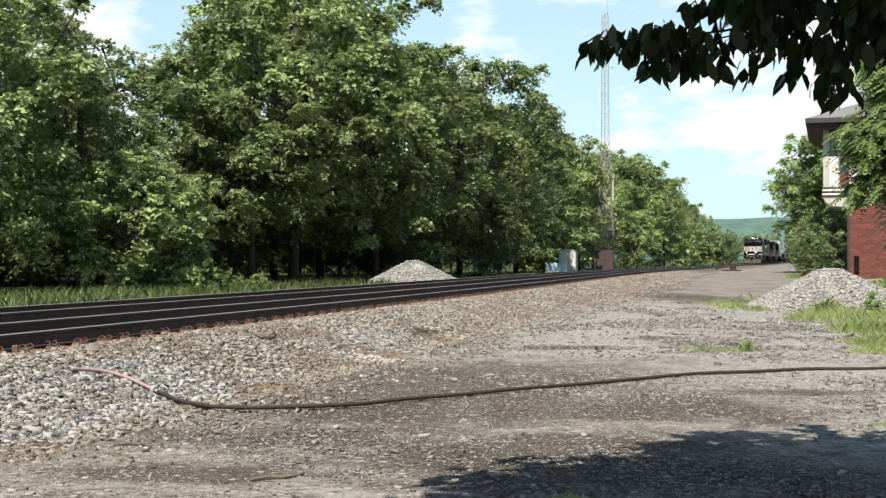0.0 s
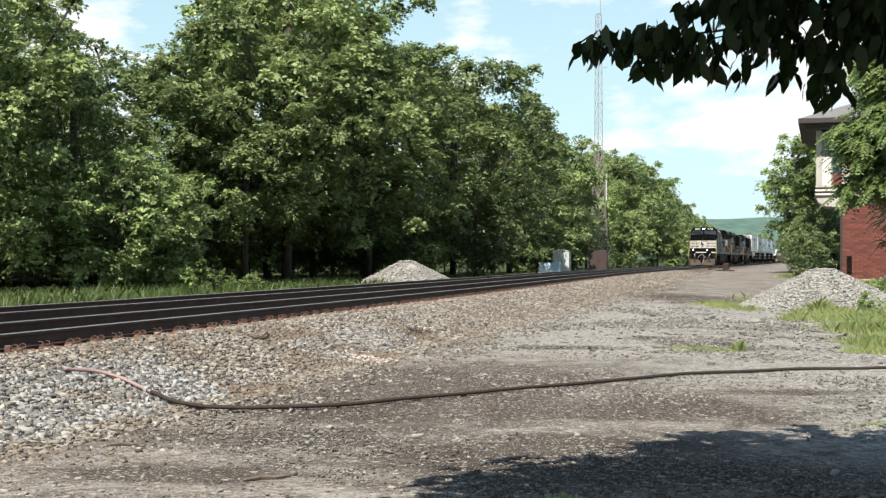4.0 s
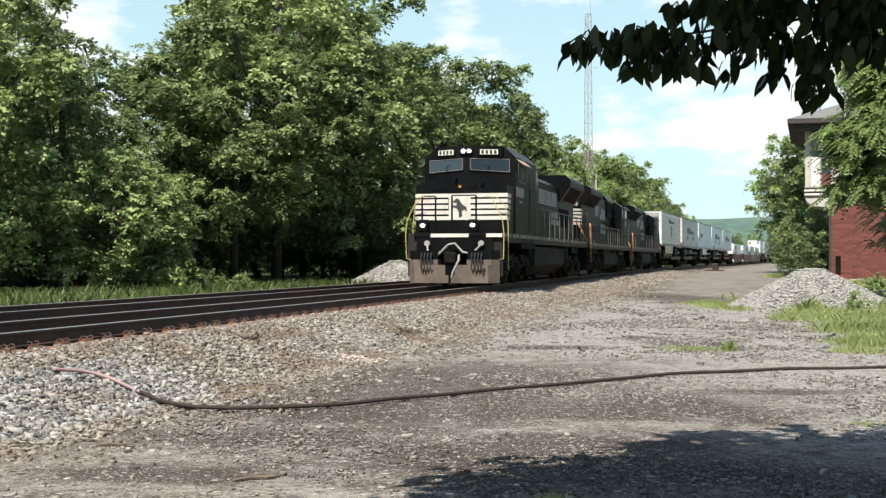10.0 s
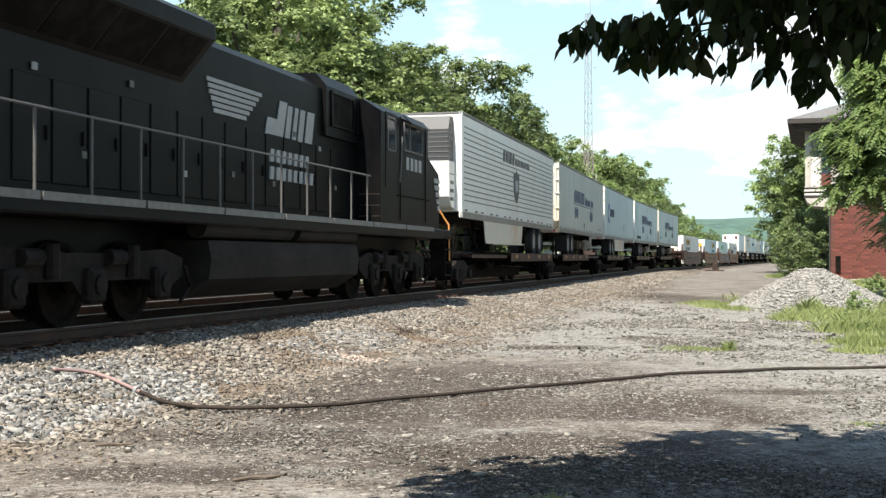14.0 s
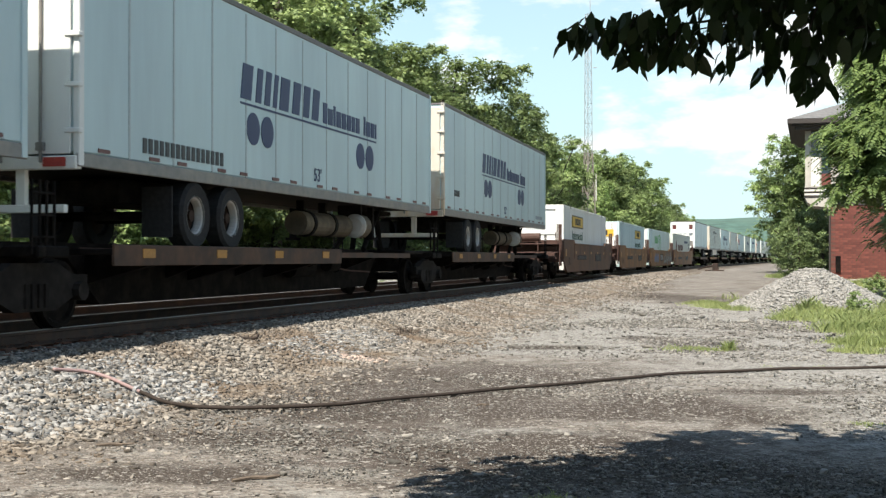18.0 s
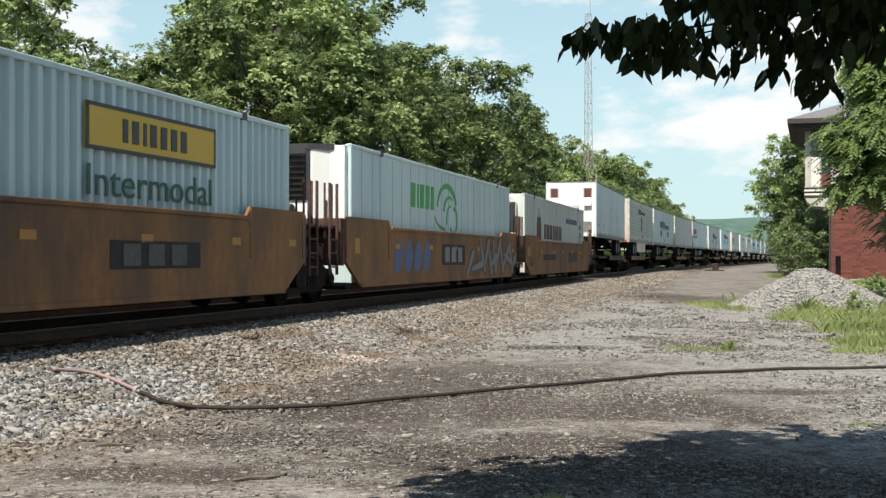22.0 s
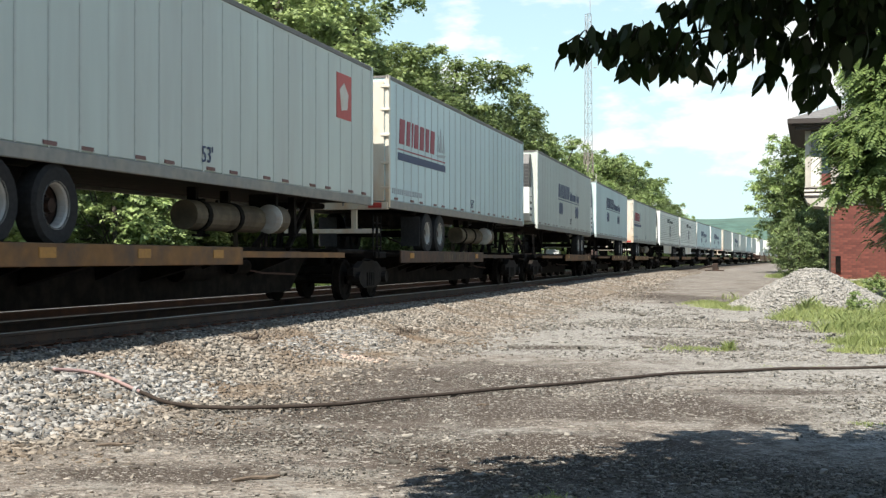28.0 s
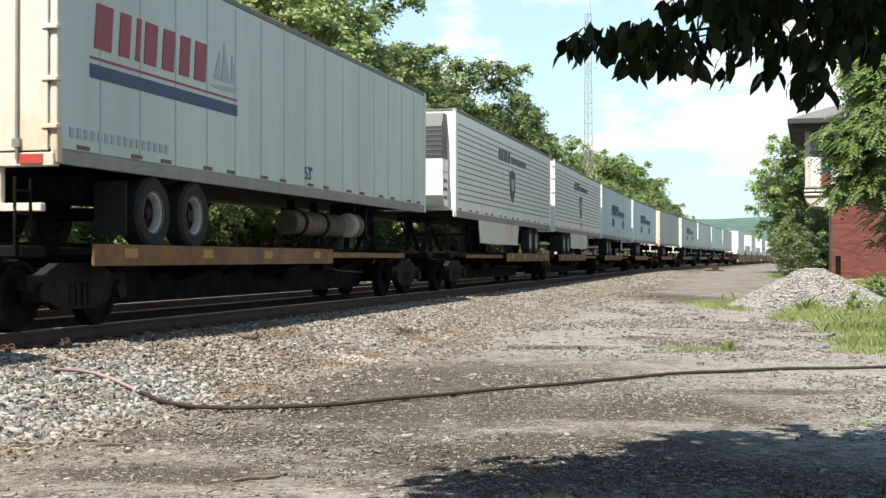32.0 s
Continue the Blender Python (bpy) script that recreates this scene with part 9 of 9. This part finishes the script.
def build_hose():
    # along the yard, from the ballast out past the stone heap
    sight = [(-0.879, 0.265), (-0.809, 0.269), (-0.758, 0.281), (-0.707, 0.305), (-0.656, 0.328), (-0.605, 0.341), (-0.515, 0.348), (-0.426, 0.346), (-0.235, 0.337), (-0.107, 0.323),
             (0.02, 0.312), (0.148, 0.299), (0.276, 0.289), (0.403, 0.277), (0.531, 0.265), (0.658, 0.26), (0.786, 0.254), (0.913, 0.253), (1.003, 0.25), (1.245, 0.244)]
    pts = [Vector(on_ground(*q)) + Vector((0, 0, 0.03)) for q in sight]
    fine = []
    for i in range(len(pts) - 1):
        a, b, c, d = pts[max(i - 1, 0)], pts[i], pts[i + 1], pts[min(i + 2, len(pts) - 1)]
        for k in range(8):
            t = k / 8
            p = 0.5 * ((2 * b) + (c - a) * t + (2 * a - 5 * b + 4 * c - d) * t * t + (3 * b - a - 3 * c + d) * t ** 3)
            p.z = float(ground_z(p.x, p.y)[0]) + float(np.interp(i + t, [4, 8], [0.065, 0.035]))
            fine.append(p)
    h = thing("hose", "long black rubber hose lying across the yard", "hose")
    cut = 28
    part("end_length", Shape().tube(fine[:cut + 1], 0.019, 8), HOSE_PINK, h, "faded pinkish grey end", smooth=True)
    part("length", Shape().tube(fine[cut:], 0.021, 8), HOSE_BLACK, h, smooth=True)
    part("coupling", Shape().rod(fine[26], fine[27], 0.042, 10), GALV, h, "pale metal coupling")
    return h


build_hose()


def build_litter():
    rng = random.Random(9)
    wood = material("broken_wood", (0.13, 0.10, 0.075), 0.9, vary=0.3, grain=14)
    for fx, fy, ln, turn in ((0.09, 0.334, 0.13, 10), (-0.42, 0.50, 0.35, 28), (-0.74, 0.425, 0.30, 12), (0.06, 0.158, 0.5, -12), (-0.95, 0.43, 0.25, 40)):
        x, y, z = on_ground(fx, fy)
        t = thing("stick", "small dark broken stick on the dirt", "stick", pose(x, y, z + 0.012, 0, 0, turn), "sticks lying on the yard")
        part("wood", Shape().tube([(-ln / 2, 0, 0), (-ln * 0.1, 0.02, 0.008), (ln * 0.2, -0.01, 0.004), (ln / 2, 0.03, 0)], 0.014, 6), wood, t)
    x, y, z = on_ground(-0.44, 0.185)
    t = thing("rubber_scrap", "curled black rubber scrap on the ballast", "scrap", pose(x, y, z + 0.02, 0, 0, 20))
    part("strip", Shape().tube([(-0.16, 0, 0.05), (-0.08, 0.03, 0.01), (0.02, 0, 0.0), (0.12, -0.05, 0.02), (0.15, 0, 0.06)], 0.026, 6), HOSE_BLACK, t)
    x, y, z = on_ground(-0.70, 0.313)
    t = thing("paper_scrap", "small crumpled white paper scrap", "scrap", pose(x, y, z + 0.01, 0, 0, 30))
    part("sheet", Shape().box(-0.04, 0.04, -0.05, 0.05, 0, 0.035, 0.015), PAINT_WHITE, t)
    crumbs = material("pale_crumbled_plaster", (0.46, 0.36, 0.30), 0.9, vary=0.15, grain=20, island_vary=0.3)
    x, y, z = on_ground(-0.195, 0.228)
    t = thing("plaster_crumbs", "pale pinkish crumbled plaster spilt on the ballast", "rubble", pose(x, y, z))
    nrng = np.random.default_rng(3)
    px, py = nrng.normal(size=90) * 0.22, nrng.normal(size=90) * 0.14
    size = nrng.uniform(0.02, 0.055, 90)
    pz = ground_z(x + px, y + py) - z + 0.02
    tagged(part("crumb", stones("crumb", np.stack([px, py, pz], 1), size, crumbs, nrng), None, t), kind="stuff")
    for fx, fy in ((-0.08, 0.17), (-0.10, 0.175), (-0.09, 0.168), (-0.07, 0.172)):
        x, y, z = on_ground(fx, fy)
        t = thing("weed", "low dead weed tuft on the ballast", "weed", pose(x, y, z, 0, 0, rng.uniform(0, 360)), "dead weeds on the ballast")
        s = Shape()
        for k in range(14):
            a = rng.uniform(0, 6.28)
            s.tube([(0, 0, 0), (0.08 * math.cos(a), 0.08 * math.sin(a), rng.uniform(0.04, 0.12)), (0.2 * math.cos(a), 0.2 * math.sin(a), rng.uniform(0.0, 0.12))], 0.006, 4)
        part("stems", s, wood, t)
    # old switch stand ironwork by the far curve
    x, y = 26.3, 121.0
    t = thing("switch_stand", "low rusty switch stand beside the far curve", "switch stand", pose(x, y, float(ground_z(x, y)[0]), 0, 0, -15))
    part("base_plate", Shape().box(-0.9, 0.9, -0.2, 0.2, 0, 0.12, 0.02), STEEL_RAIL, t)
    part("lever", Shape().tube([(-1.6, 0, 0.15), (-0.6, 0, 0.45), (0.1, 0, 0.55), (0.4, 0, 0.2)], 0.07, 6), STEEL_RAIL, t)
    part("stand", Shape().box(-0.2, 0.35, -0.15, 0.15, 0.1, 0.75, 0.04), STEEL_RAIL, t)


build_litter()


# ---- grass ----
def blades(rng, x, y, h, lean=0.5, width=0.012):
    n = len(x)
    z = ground_z(x, y)
    a = rng.uniform(0, 2 * np.pi, n)
    b = rng.uniform(0, 2 * np.pi, n)
    ln = h * rng.uniform(0.1, lean, n)
    w = width * rng.uniform(0.6, 1.5, n)
    p = np.stack([x, y, z - 0.02], 1)
    side = np.stack([np.cos(a), np.sin(a), np.zeros(n)], 1) * w[:, None]
    mid = p + np.stack([np.cos(b) * ln * 0.35, np.sin(b) * ln * 0.35, h * 0.62], 1)
    tip = p + np.stack([np.cos(b) * ln, np.sin(b) * ln, h], 1)
    v = np.stack([p - side, p + side, mid + side * 0.7, tip, mid - side * 0.7], 1).reshape(-1, 3)
    f = np.arange(n * 5).reshape(n, 5)
    return v, f


def build_grass():
    rng = np.random.default_rng(77)
    vs, fs, k = [], [], 0

    def put(x, y, h, width, lean=0.6):
        nonlocal k
        v, f = blades(rng, x, y, h, lean, width)
        vs.append(v)
        fs.append(f + k)
        k += len(v)
    n = 26000
    u, d = rng.uniform(-60, 12, n), -8.2 - 7 * rng.random(n) ** 1.5
    x, y = line(u, d)
    keep = np.array([noise.noise((p * 0.3, q * 0.3, 4.0)) + 0.5 * noise.noise((p * 1.2, q * 1.2, 2.0)) > -0.1 for p, q in zip(x, y)])
    put(x[keep], y[keep], rng.uniform(0.1, 0.5, keep.sum()), 0.016, 0.9)
    tagged(new("long_grass", quick_mesh("long_grass", np.concatenate(vs), np.concatenate(fs), GRASS)), "long pale green grass at the wood's edge", "grass", kind="stuff")
    vs, fs, k = [], [], 0
    for cx, cy, rx, ry, n, h in ((10.2, 32.3, 1.1, 2.4, 2200, 0.42), (10.9, 28.0, 2.0, 3.2, 4200, 0.46), (9.4, 24.0, 1.3, 2.6, 2400, 0.34), (7.9, 20.8, 0.7, 1.2, 420, 0.2), (8.5, 38.5, 0.75, 3.2, 1500, 0.24), (4.25, 21.0, 0.6, 0.45, 420, 0.15), (4.75, 20.8, 0.14, 0.14, 120, 0.34), (7.6, 22.2, 0.6, 1.3, 1500, 0.34), (6.75, 20.4, 0.4, 0.5, 420, 0.24), (8.75, 26.0, 0.9, 1.6, 1800, 0.42), (8.7, 30.5, 0.55, 1.2, 800, 0.36), (10.0, 34.1, 0.45, 0.25, 380, 0.8), (24.5, 85, 2.5, 5, 1800, 0.5), (13.0, 42, 3.5, 4, 1800, 0.4), (12.9, 34.6, 0.9, 2.2, 1300, 0.7), (21.5, 61, 3.6, 2.5, 3600, 0.7), (26.8, 93, 0.9, 5, 900, 0.4),
                              (0.75, 7.9, 0.22, 0.25, 260, 0.10), (5.0, 17.5, 0.5, 0.3, 160, 0.08), (3.9, 11.6, 0.25, 0.2, 160, 0.07)):
        n *= 4
        m = max(3, n // 70)
        a, q = rng.uniform(0, 2 * np.pi, m), rng.random(m) ** 0.8
        pick = rng.integers(0, m, n)
        tuft = rng.uniform(0.06, 0.34, m)[pick] * min(1.0, rx)
        tall = rng.uniform(0.4, 1.5, m)[pick]
        x = (cx + rx * q * np.cos(a))[pick] + rng.normal(size=n) * tuft
        y = (cy + ry * q * np.sin(a))[pick] + rng.normal(size=n) * tuft * 1.3
        far = np.hypot(x - 11.0, y - 37.0) > 2.15
        x, y, tall = x[far], y[far], tall[far]
        put(x, y, rng.uniform(0.4, 1.1, len(x)) * h * 0.46 * tall, 0.003 + 0.00011 * cy, 0.9)
    place_tree("bush", BUSH[0], 11.0, 33.0, 0.22, 40, "small dark leafy weed beside the stone heap", "bush", "shrubs along the tracks")
    tagged(new("weeds", quick_mesh("weeds", np.concatenate(vs), np.concatenate(fs), WEED)), "tufts of green weeds around the stone heap", "grass", kind="stuff")


build_grass()

# ---- sumac beside the signal tower ----
def frond_leaves(rng, roots, dirs, length, pairs, leaf, droop):
    """Compound leaves: a drooping stalk with leaflets in pairs."""
    V, k = [], []
    for r, d in zip(roots, dirs):
        d = Vector(d).normalized()
        side = d.cross(Vector((0, 0, 1)))
        if side.length < 0.1:
            side = Vector((1, 0, 0))
        side.normalize()
        ln = length * rng.uniform(0.7, 1.25)
        for i in range(pairs):
            t = (i + 1) / pairs
            p = Vector(r) + d * (ln * t) + Vector((0, 0, -droop * ln * t * t))
            along = (d + Vector((0, 0, -2 * droop * t))).normalized()
            for sg in (-1, 1):
                w = (side * sg + along * 0.45 + Vector((0, 0, -0.35))).normalized()
                s = leaf * (1.1 - 0.55 * abs(t - 0.4)) * rng.uniform(0.8, 1.2)
                nrm = w.cross(along).normalized()
                across = nrm.cross(w).normalized() * s * 0.25
                V += [p, p + w * s * 0.45 + across, p + w * s, p + w * s * 0.45 - across]
    V = np.array([tuple(q) for q in V])
    return V, np.arange(len(V)).reshape(-1, 4)


def build_sumac(x, y, height, reach, n, seed, label):
    rng = np.random.default_rng(seed)
    z = float(ground_z(x, y)[0])
    t = thing("sumac_tree", label, "tree", pose(x, y, z))
    s = Shape()
    roots, dirs = [], []
    for i in range(9):
        a = rng.uniform(0, 2 * math.pi)
        rr = reach * rng.uniform(0.35, 0.8)
        zt = height * rng.uniform(0.45, 0.95)
        tip = Vector((rr * math.cos(a), rr * math.sin(a), zt))
        s.tube([(0, 0, -0.2), (tip.x * 0.25, tip.y * 0.25, zt * 0.5), tuple(tip)], 0.055, 6)
    for i in range(n):
        d = rng.normal(size=3)
        d /= np.linalg.norm(d)
        d[2] = abs(d[2]) * 0.9 - 0.25
        q = rng.uniform(0.55, 1.0)
        lump = 1 + 0.22 * math.sin(3 * math.atan2(d[1], d[0]) + seed) + 0.15 * math.sin(5 * d[2] * 3)
        roots.append((d[0] * reach * q * lump, d[1] * reach * q * lump, height * (0.46 + 0.58 * d[2] * q)))
        dirs.append((d[0] + rng.normal() * 0.7, d[1] + rng.normal() * 0.7, 0.1 + rng.uniform(-0.5, 0.6)))
    part("trunk", s, BARK, t)
    v, f = frond_leaves(rng, roots, dirs, 0.70, 8, 0.20, 0.6)
    part("crown", quick_mesh("crown", v, f, LEAF_SUMAC), None, t)


build_sumac(17.35, 44.0, 16.0, 3.3, 5600, 9, "tall sumac tree with long drooping compound leaves")
build_sumac(16.4, 42.0, 10.8, 3.1, 5200, 4, "sumac tree with long drooping compound leaves")
build_sumac(20.4, 49.0, 6.2, 2.9, 1300, 12, "sumac tree with long drooping compound leaves")


# ---- the shade tree over the camera ----
def leaf_blades(rng, pos, axis, size, width=0.46):
    """Single leaves: pointed ovals of six corners, slightly folded."""
    n = len(pos)
    ax = axis / np.linalg.norm(axis, axis=1)[:, None]
    sd = np.cross(ax, rng.normal(size=(n, 3)))
    sd /= np.linalg.norm(sd, axis=1)[:, None]
    up = np.cross(sd, ax)
    L, W = size[:, None], (size * width)[:, None]
    fold = up * (size * 0.10)[:, None]
    v = np.stack([pos, pos + ax * L * 0.28 + sd * W * 0.44 + fold, pos + ax * L * 0.62 + sd * W * 0.42 + fold, pos + ax * L, pos + ax * L * 0.62 - sd * W * 0.42 + fold, pos + ax * L * 0.28 - sd * W * 0.44 + fold], 1)
    return v.reshape(-1, 3), np.arange(n * 6).reshape(n, 6)


def build_shade_tree():
    rng = np.random.default_rng(15)
    t = thing("shade_tree", "broad leafy tree shading the near yard", "tree", pose(7.3, -0.6, 0))
    s = Shape()
    s.tube([(0, 0, -0.2), (0.05, 0, 1.5), (-0.1, 0.1, 3.2), (0.1, 0.2, 5.2), (0, 0.3, 7.0)], 0.26, 10)
    for tip in ((-5.2, 4.2, 4.6), (-4.0, 1.0, 5.4), (-2.6, 5.8, 4.6), (2.5, 4.8, 5.2), (3.0, -1.5, 5.5), (-3.5, -3.0, 5.3), (0, 5.5, 5.4)):
        s.tube([(0, 0.1, 2.9), (tip[0] * 0.4, tip[1] * 0.4, 3.9), tip], 0.07, 6)
    part("trunk", s, BARK, t)
    cs, rs = [], []
    for i in range(620):
        a, q = rng.uniform(0, 2 * np.pi), math.sqrt(rng.random())
        x, y = -2.9 + 5.8 * q * math.cos(a), 3.9 + 5.0 * q * math.sin(a)
        wy = y - 0.5
        low = max(3.3, 1.552 + 0.225 * max(wy, 0) + 0.75)
        cs.append((x, y, low + rng.random() * (2.6 if q < 0.8 else 1.2)))
        rs.append(rng.uniform(0.35, 0.6))
    for i in range(26):
        cs.append((-6.0 + rng.normal() * 0.5, 5.9 + rng.normal() * 0.45, rng.uniform(4.0, 5.4)))
        rs.append(rng.uniform(0.35, 0.55))
    # unseen clumps added behind the view to cut sky fill on the near ground
    for i in range(420):
        cs.append((rng.uniform(-9, 6), rng.uniform(-9, 1.5), rng.uniform(3.6, 6.6)))
        rs.append(rng.uniform(0.4, 0.7))
    # higher unseen clumps, added likewise to block sky light from above
    for i in range(420):
        cs.append((rng.uniform(-9, 8), rng.uniform(-9, 0.5), rng.uniform(6.0, 10.0)))
        rs.append(rng.uniform(0.5, 0.9))
    v, f = leaf_cloud(rng, cs, rs, 70, 0.15, up=0.1, long=2.0)
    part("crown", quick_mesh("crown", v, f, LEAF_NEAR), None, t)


build_shade_tree()


def build_branch(name, origin, limbs, tufts, seed, label):
    """A leafy bough that hangs into view and stirs in the wind: limbs, and tufts of drooping leaves (x, z, half width, half height, leaves)."""
    rng = np.random.default_rng(seed)
    o = Vector(origin)
    t = thing(name, label, "branch", pose(*origin))
    wood = Shape()
    bones = []
    for limb in limbs:
        pts = [Vector(p) - o for p in limb]
        for a, b, w in zip(pts[:-1], pts[1:], np.linspace(0.009, 0.003, len(pts) - 1)):
            wood.rod(a, b, float(w), 6, float(w) * 0.85)
        for a, b in zip(pts[:-1], pts[1:]):
            bones += [a.lerp(b, k / 6) for k in range(7)]
    P, A, S = [], [], []
    for x, z, rx, rz, n in tufts:
        c = Vector((x, 4.6 + rng.normal() * 0.12, z - 0.03)) - o
        near = min(bones, key=lambda q: (q - c).length + max(0.0, q.x - c.x - 0.3))
        top = c + Vector((0, 0, rz * 0.5))
        wood.tube([near, near.lerp(top, 0.55) + Vector((0, 0, 0.025)), top, c - Vector((rx * 0.4, 0, rz * 0.4))], 0.0035, 4)
        for i in range(int(n * 0.85 + 1)):
            q = rng.normal(size=3) * np.array([rx * 0.6, 0.10, rz * 0.6])
            root = c + Vector(np.clip(q, (-rx, -0.2, -rz), (rx, 0.2, rz)))
            out = (root.x - c.x) / max(rx, 0.02)
            P.append(tuple(root))
            A.append((0.35 * out + rng.normal() * 0.35 - 0.12, rng.normal() * 0.4, -1.0 + rng.normal() * 0.25))
            S.append(rng.uniform(0.06, 0.108))
    part("twig_wood", wood, BARK, t)
    v, f = leaf_blades(rng, np.array(P), np.array(A), np.array(S), 0.5)
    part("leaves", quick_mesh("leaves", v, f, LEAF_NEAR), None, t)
    return t


bough = build_branch("bough", (2.40, 4.6, 3.00), [
    [(3.40, 4.5, 3.20), (2.50, 4.6, 2.82), (1.78, 4.6, 2.55), (1.25, 4.6, 2.42), (0.95, 4.6, 2.36), (0.72, 4.6, 2.335), (0.54, 4.6, 2.325)],
    [(3.30, 4.7, 3.13), (2.40, 4.75, 2.72), (1.75, 4.7, 2.50), (1.30, 4.7, 2.42), (1.00, 4.7, 2.36), (0.80, 4.65, 2.31)],
    [(3.10, 4.9, 3.03), (2.30, 4.8, 2.66), (1.75, 4.7, 2.46), (1.45, 4.65, 2.36), (1.38, 4.6, 2.20)]],
    [(0.465, 2.360, 0.030, 0.020, 7), (0.510, 2.375, 0.030, 0.020, 8), (0.570, 2.385, 0.040, 0.025, 12), (0.640, 2.395, 0.040, 0.020, 14), (0.740, 2.400, 0.060, 0.020, 18), (0.850, 2.400, 0.050, 0.030, 18), (0.690, 2.350, 0.065, 0.050, 40), (0.765, 2.325, 0.070, 0.060, 56), (0.838, 2.305, 0.030, 0.055, 24), (0.655, 2.275, 0.020, 0.025, 7),
     (0.930, 2.325, 0.040, 0.060, 22), (0.950, 2.415, 0.060, 0.050, 20), (1.045, 2.400, 0.080, 0.090, 52), (1.095, 2.300, 0.015, 0.025, 7), (1.170, 2.420, 0.085, 0.090, 66), (1.260, 2.375, 0.050, 0.110, 44),
     (1.250, 2.270, 0.010, 0.020, 4), (1.345, 2.375, 0.075, 0.120, 84), (1.365, 2.255, 0.038, 0.060, 32), (1.375, 2.170, 0.020, 0.030, 9), (1.450, 2.475, 0.120, 0.080, 90), (1.575, 2.460, 0.100, 0.090, 90),
     (0.845, 2.485, 0.050, 0.020, 9), (0.970, 2.500, 0.110, 0.030, 44), (1.180, 2.520, 0.160, 0.040, 80), (1.400, 2.560, 0.180, 0.050, 80), (1.510, 2.340, 0.080, 0.040, 24), (1.605, 2.360, 0.045, 0.050, 22),
     (1.700, 2.520, 0.110, 0.120, 80), (1.850, 2.600, 0.150, 0.120, 80)], 6,
    "leafy bough in shade-dark green hanging down from a shade tree")


# ---- everything that moves ----
def motions():
    times = [i * 1.0 for i in range(33)]
    # the wind lifts and drops the bough: seconds, degrees up at its tip, shift along it in centimetres
    sway = [(0, 0, 0), (2, 0.2, -0.3), (3.5, 0, 0), (6, 0.2, -0.6), (7, 0.9, -2.0), (8, -0.4, 0.6), (9, 0, 0), (10, 0, -0.3), (11, -0.4, 2.6), (12, -0.9, 4), (12.5, 0.5, 3), (13, 1.9, 2.6), (14, 1.1, 0), (16.5, 1.4, -0.6),
            (18.5, 1.4, 0.6), (20, 0.9, 2.6), (20.5, 2.2, 2.6), (21, 3.7, 2), (21.5, 2.2, 1.3), (22, 0.9, 1), (23, 2.3, 0), (23.5, 2.6, -0.6), (24, 2.3, -0.6), (25, 1.6, -1.6), (25.5, 0.9, -2.6),
            (27.5, 0.2, -1.3), (28.5, -0.2, -1.3), (29, -0.4, 0), (29.5, -0.7, 1.6), (30, -0.7, 2.3), (31, 0.3, -1), (32, 0.3, -1.6)]
    walk(bough, [(t, pose(2.415 + c / 100, 4.6, 3.028, 0, a, 0)) for t, a, c in sway])
    for ob, back in MOVING:
        walk(ob, [(t, roll_pose(back, t)) for t in times])
    spin_times = [i / FPS for i in range(0, 32 * FPS + 1)]
    for ob, x, r in WHEELSETS[:18]:
        rows = []
        for t in spin_times:
            rows.append((t, pose(x, 0, r) @ Matrix.Rotation((nose_at(t) - T0) / r, 4, "Y")))
        walk(ob, rows)


motions()
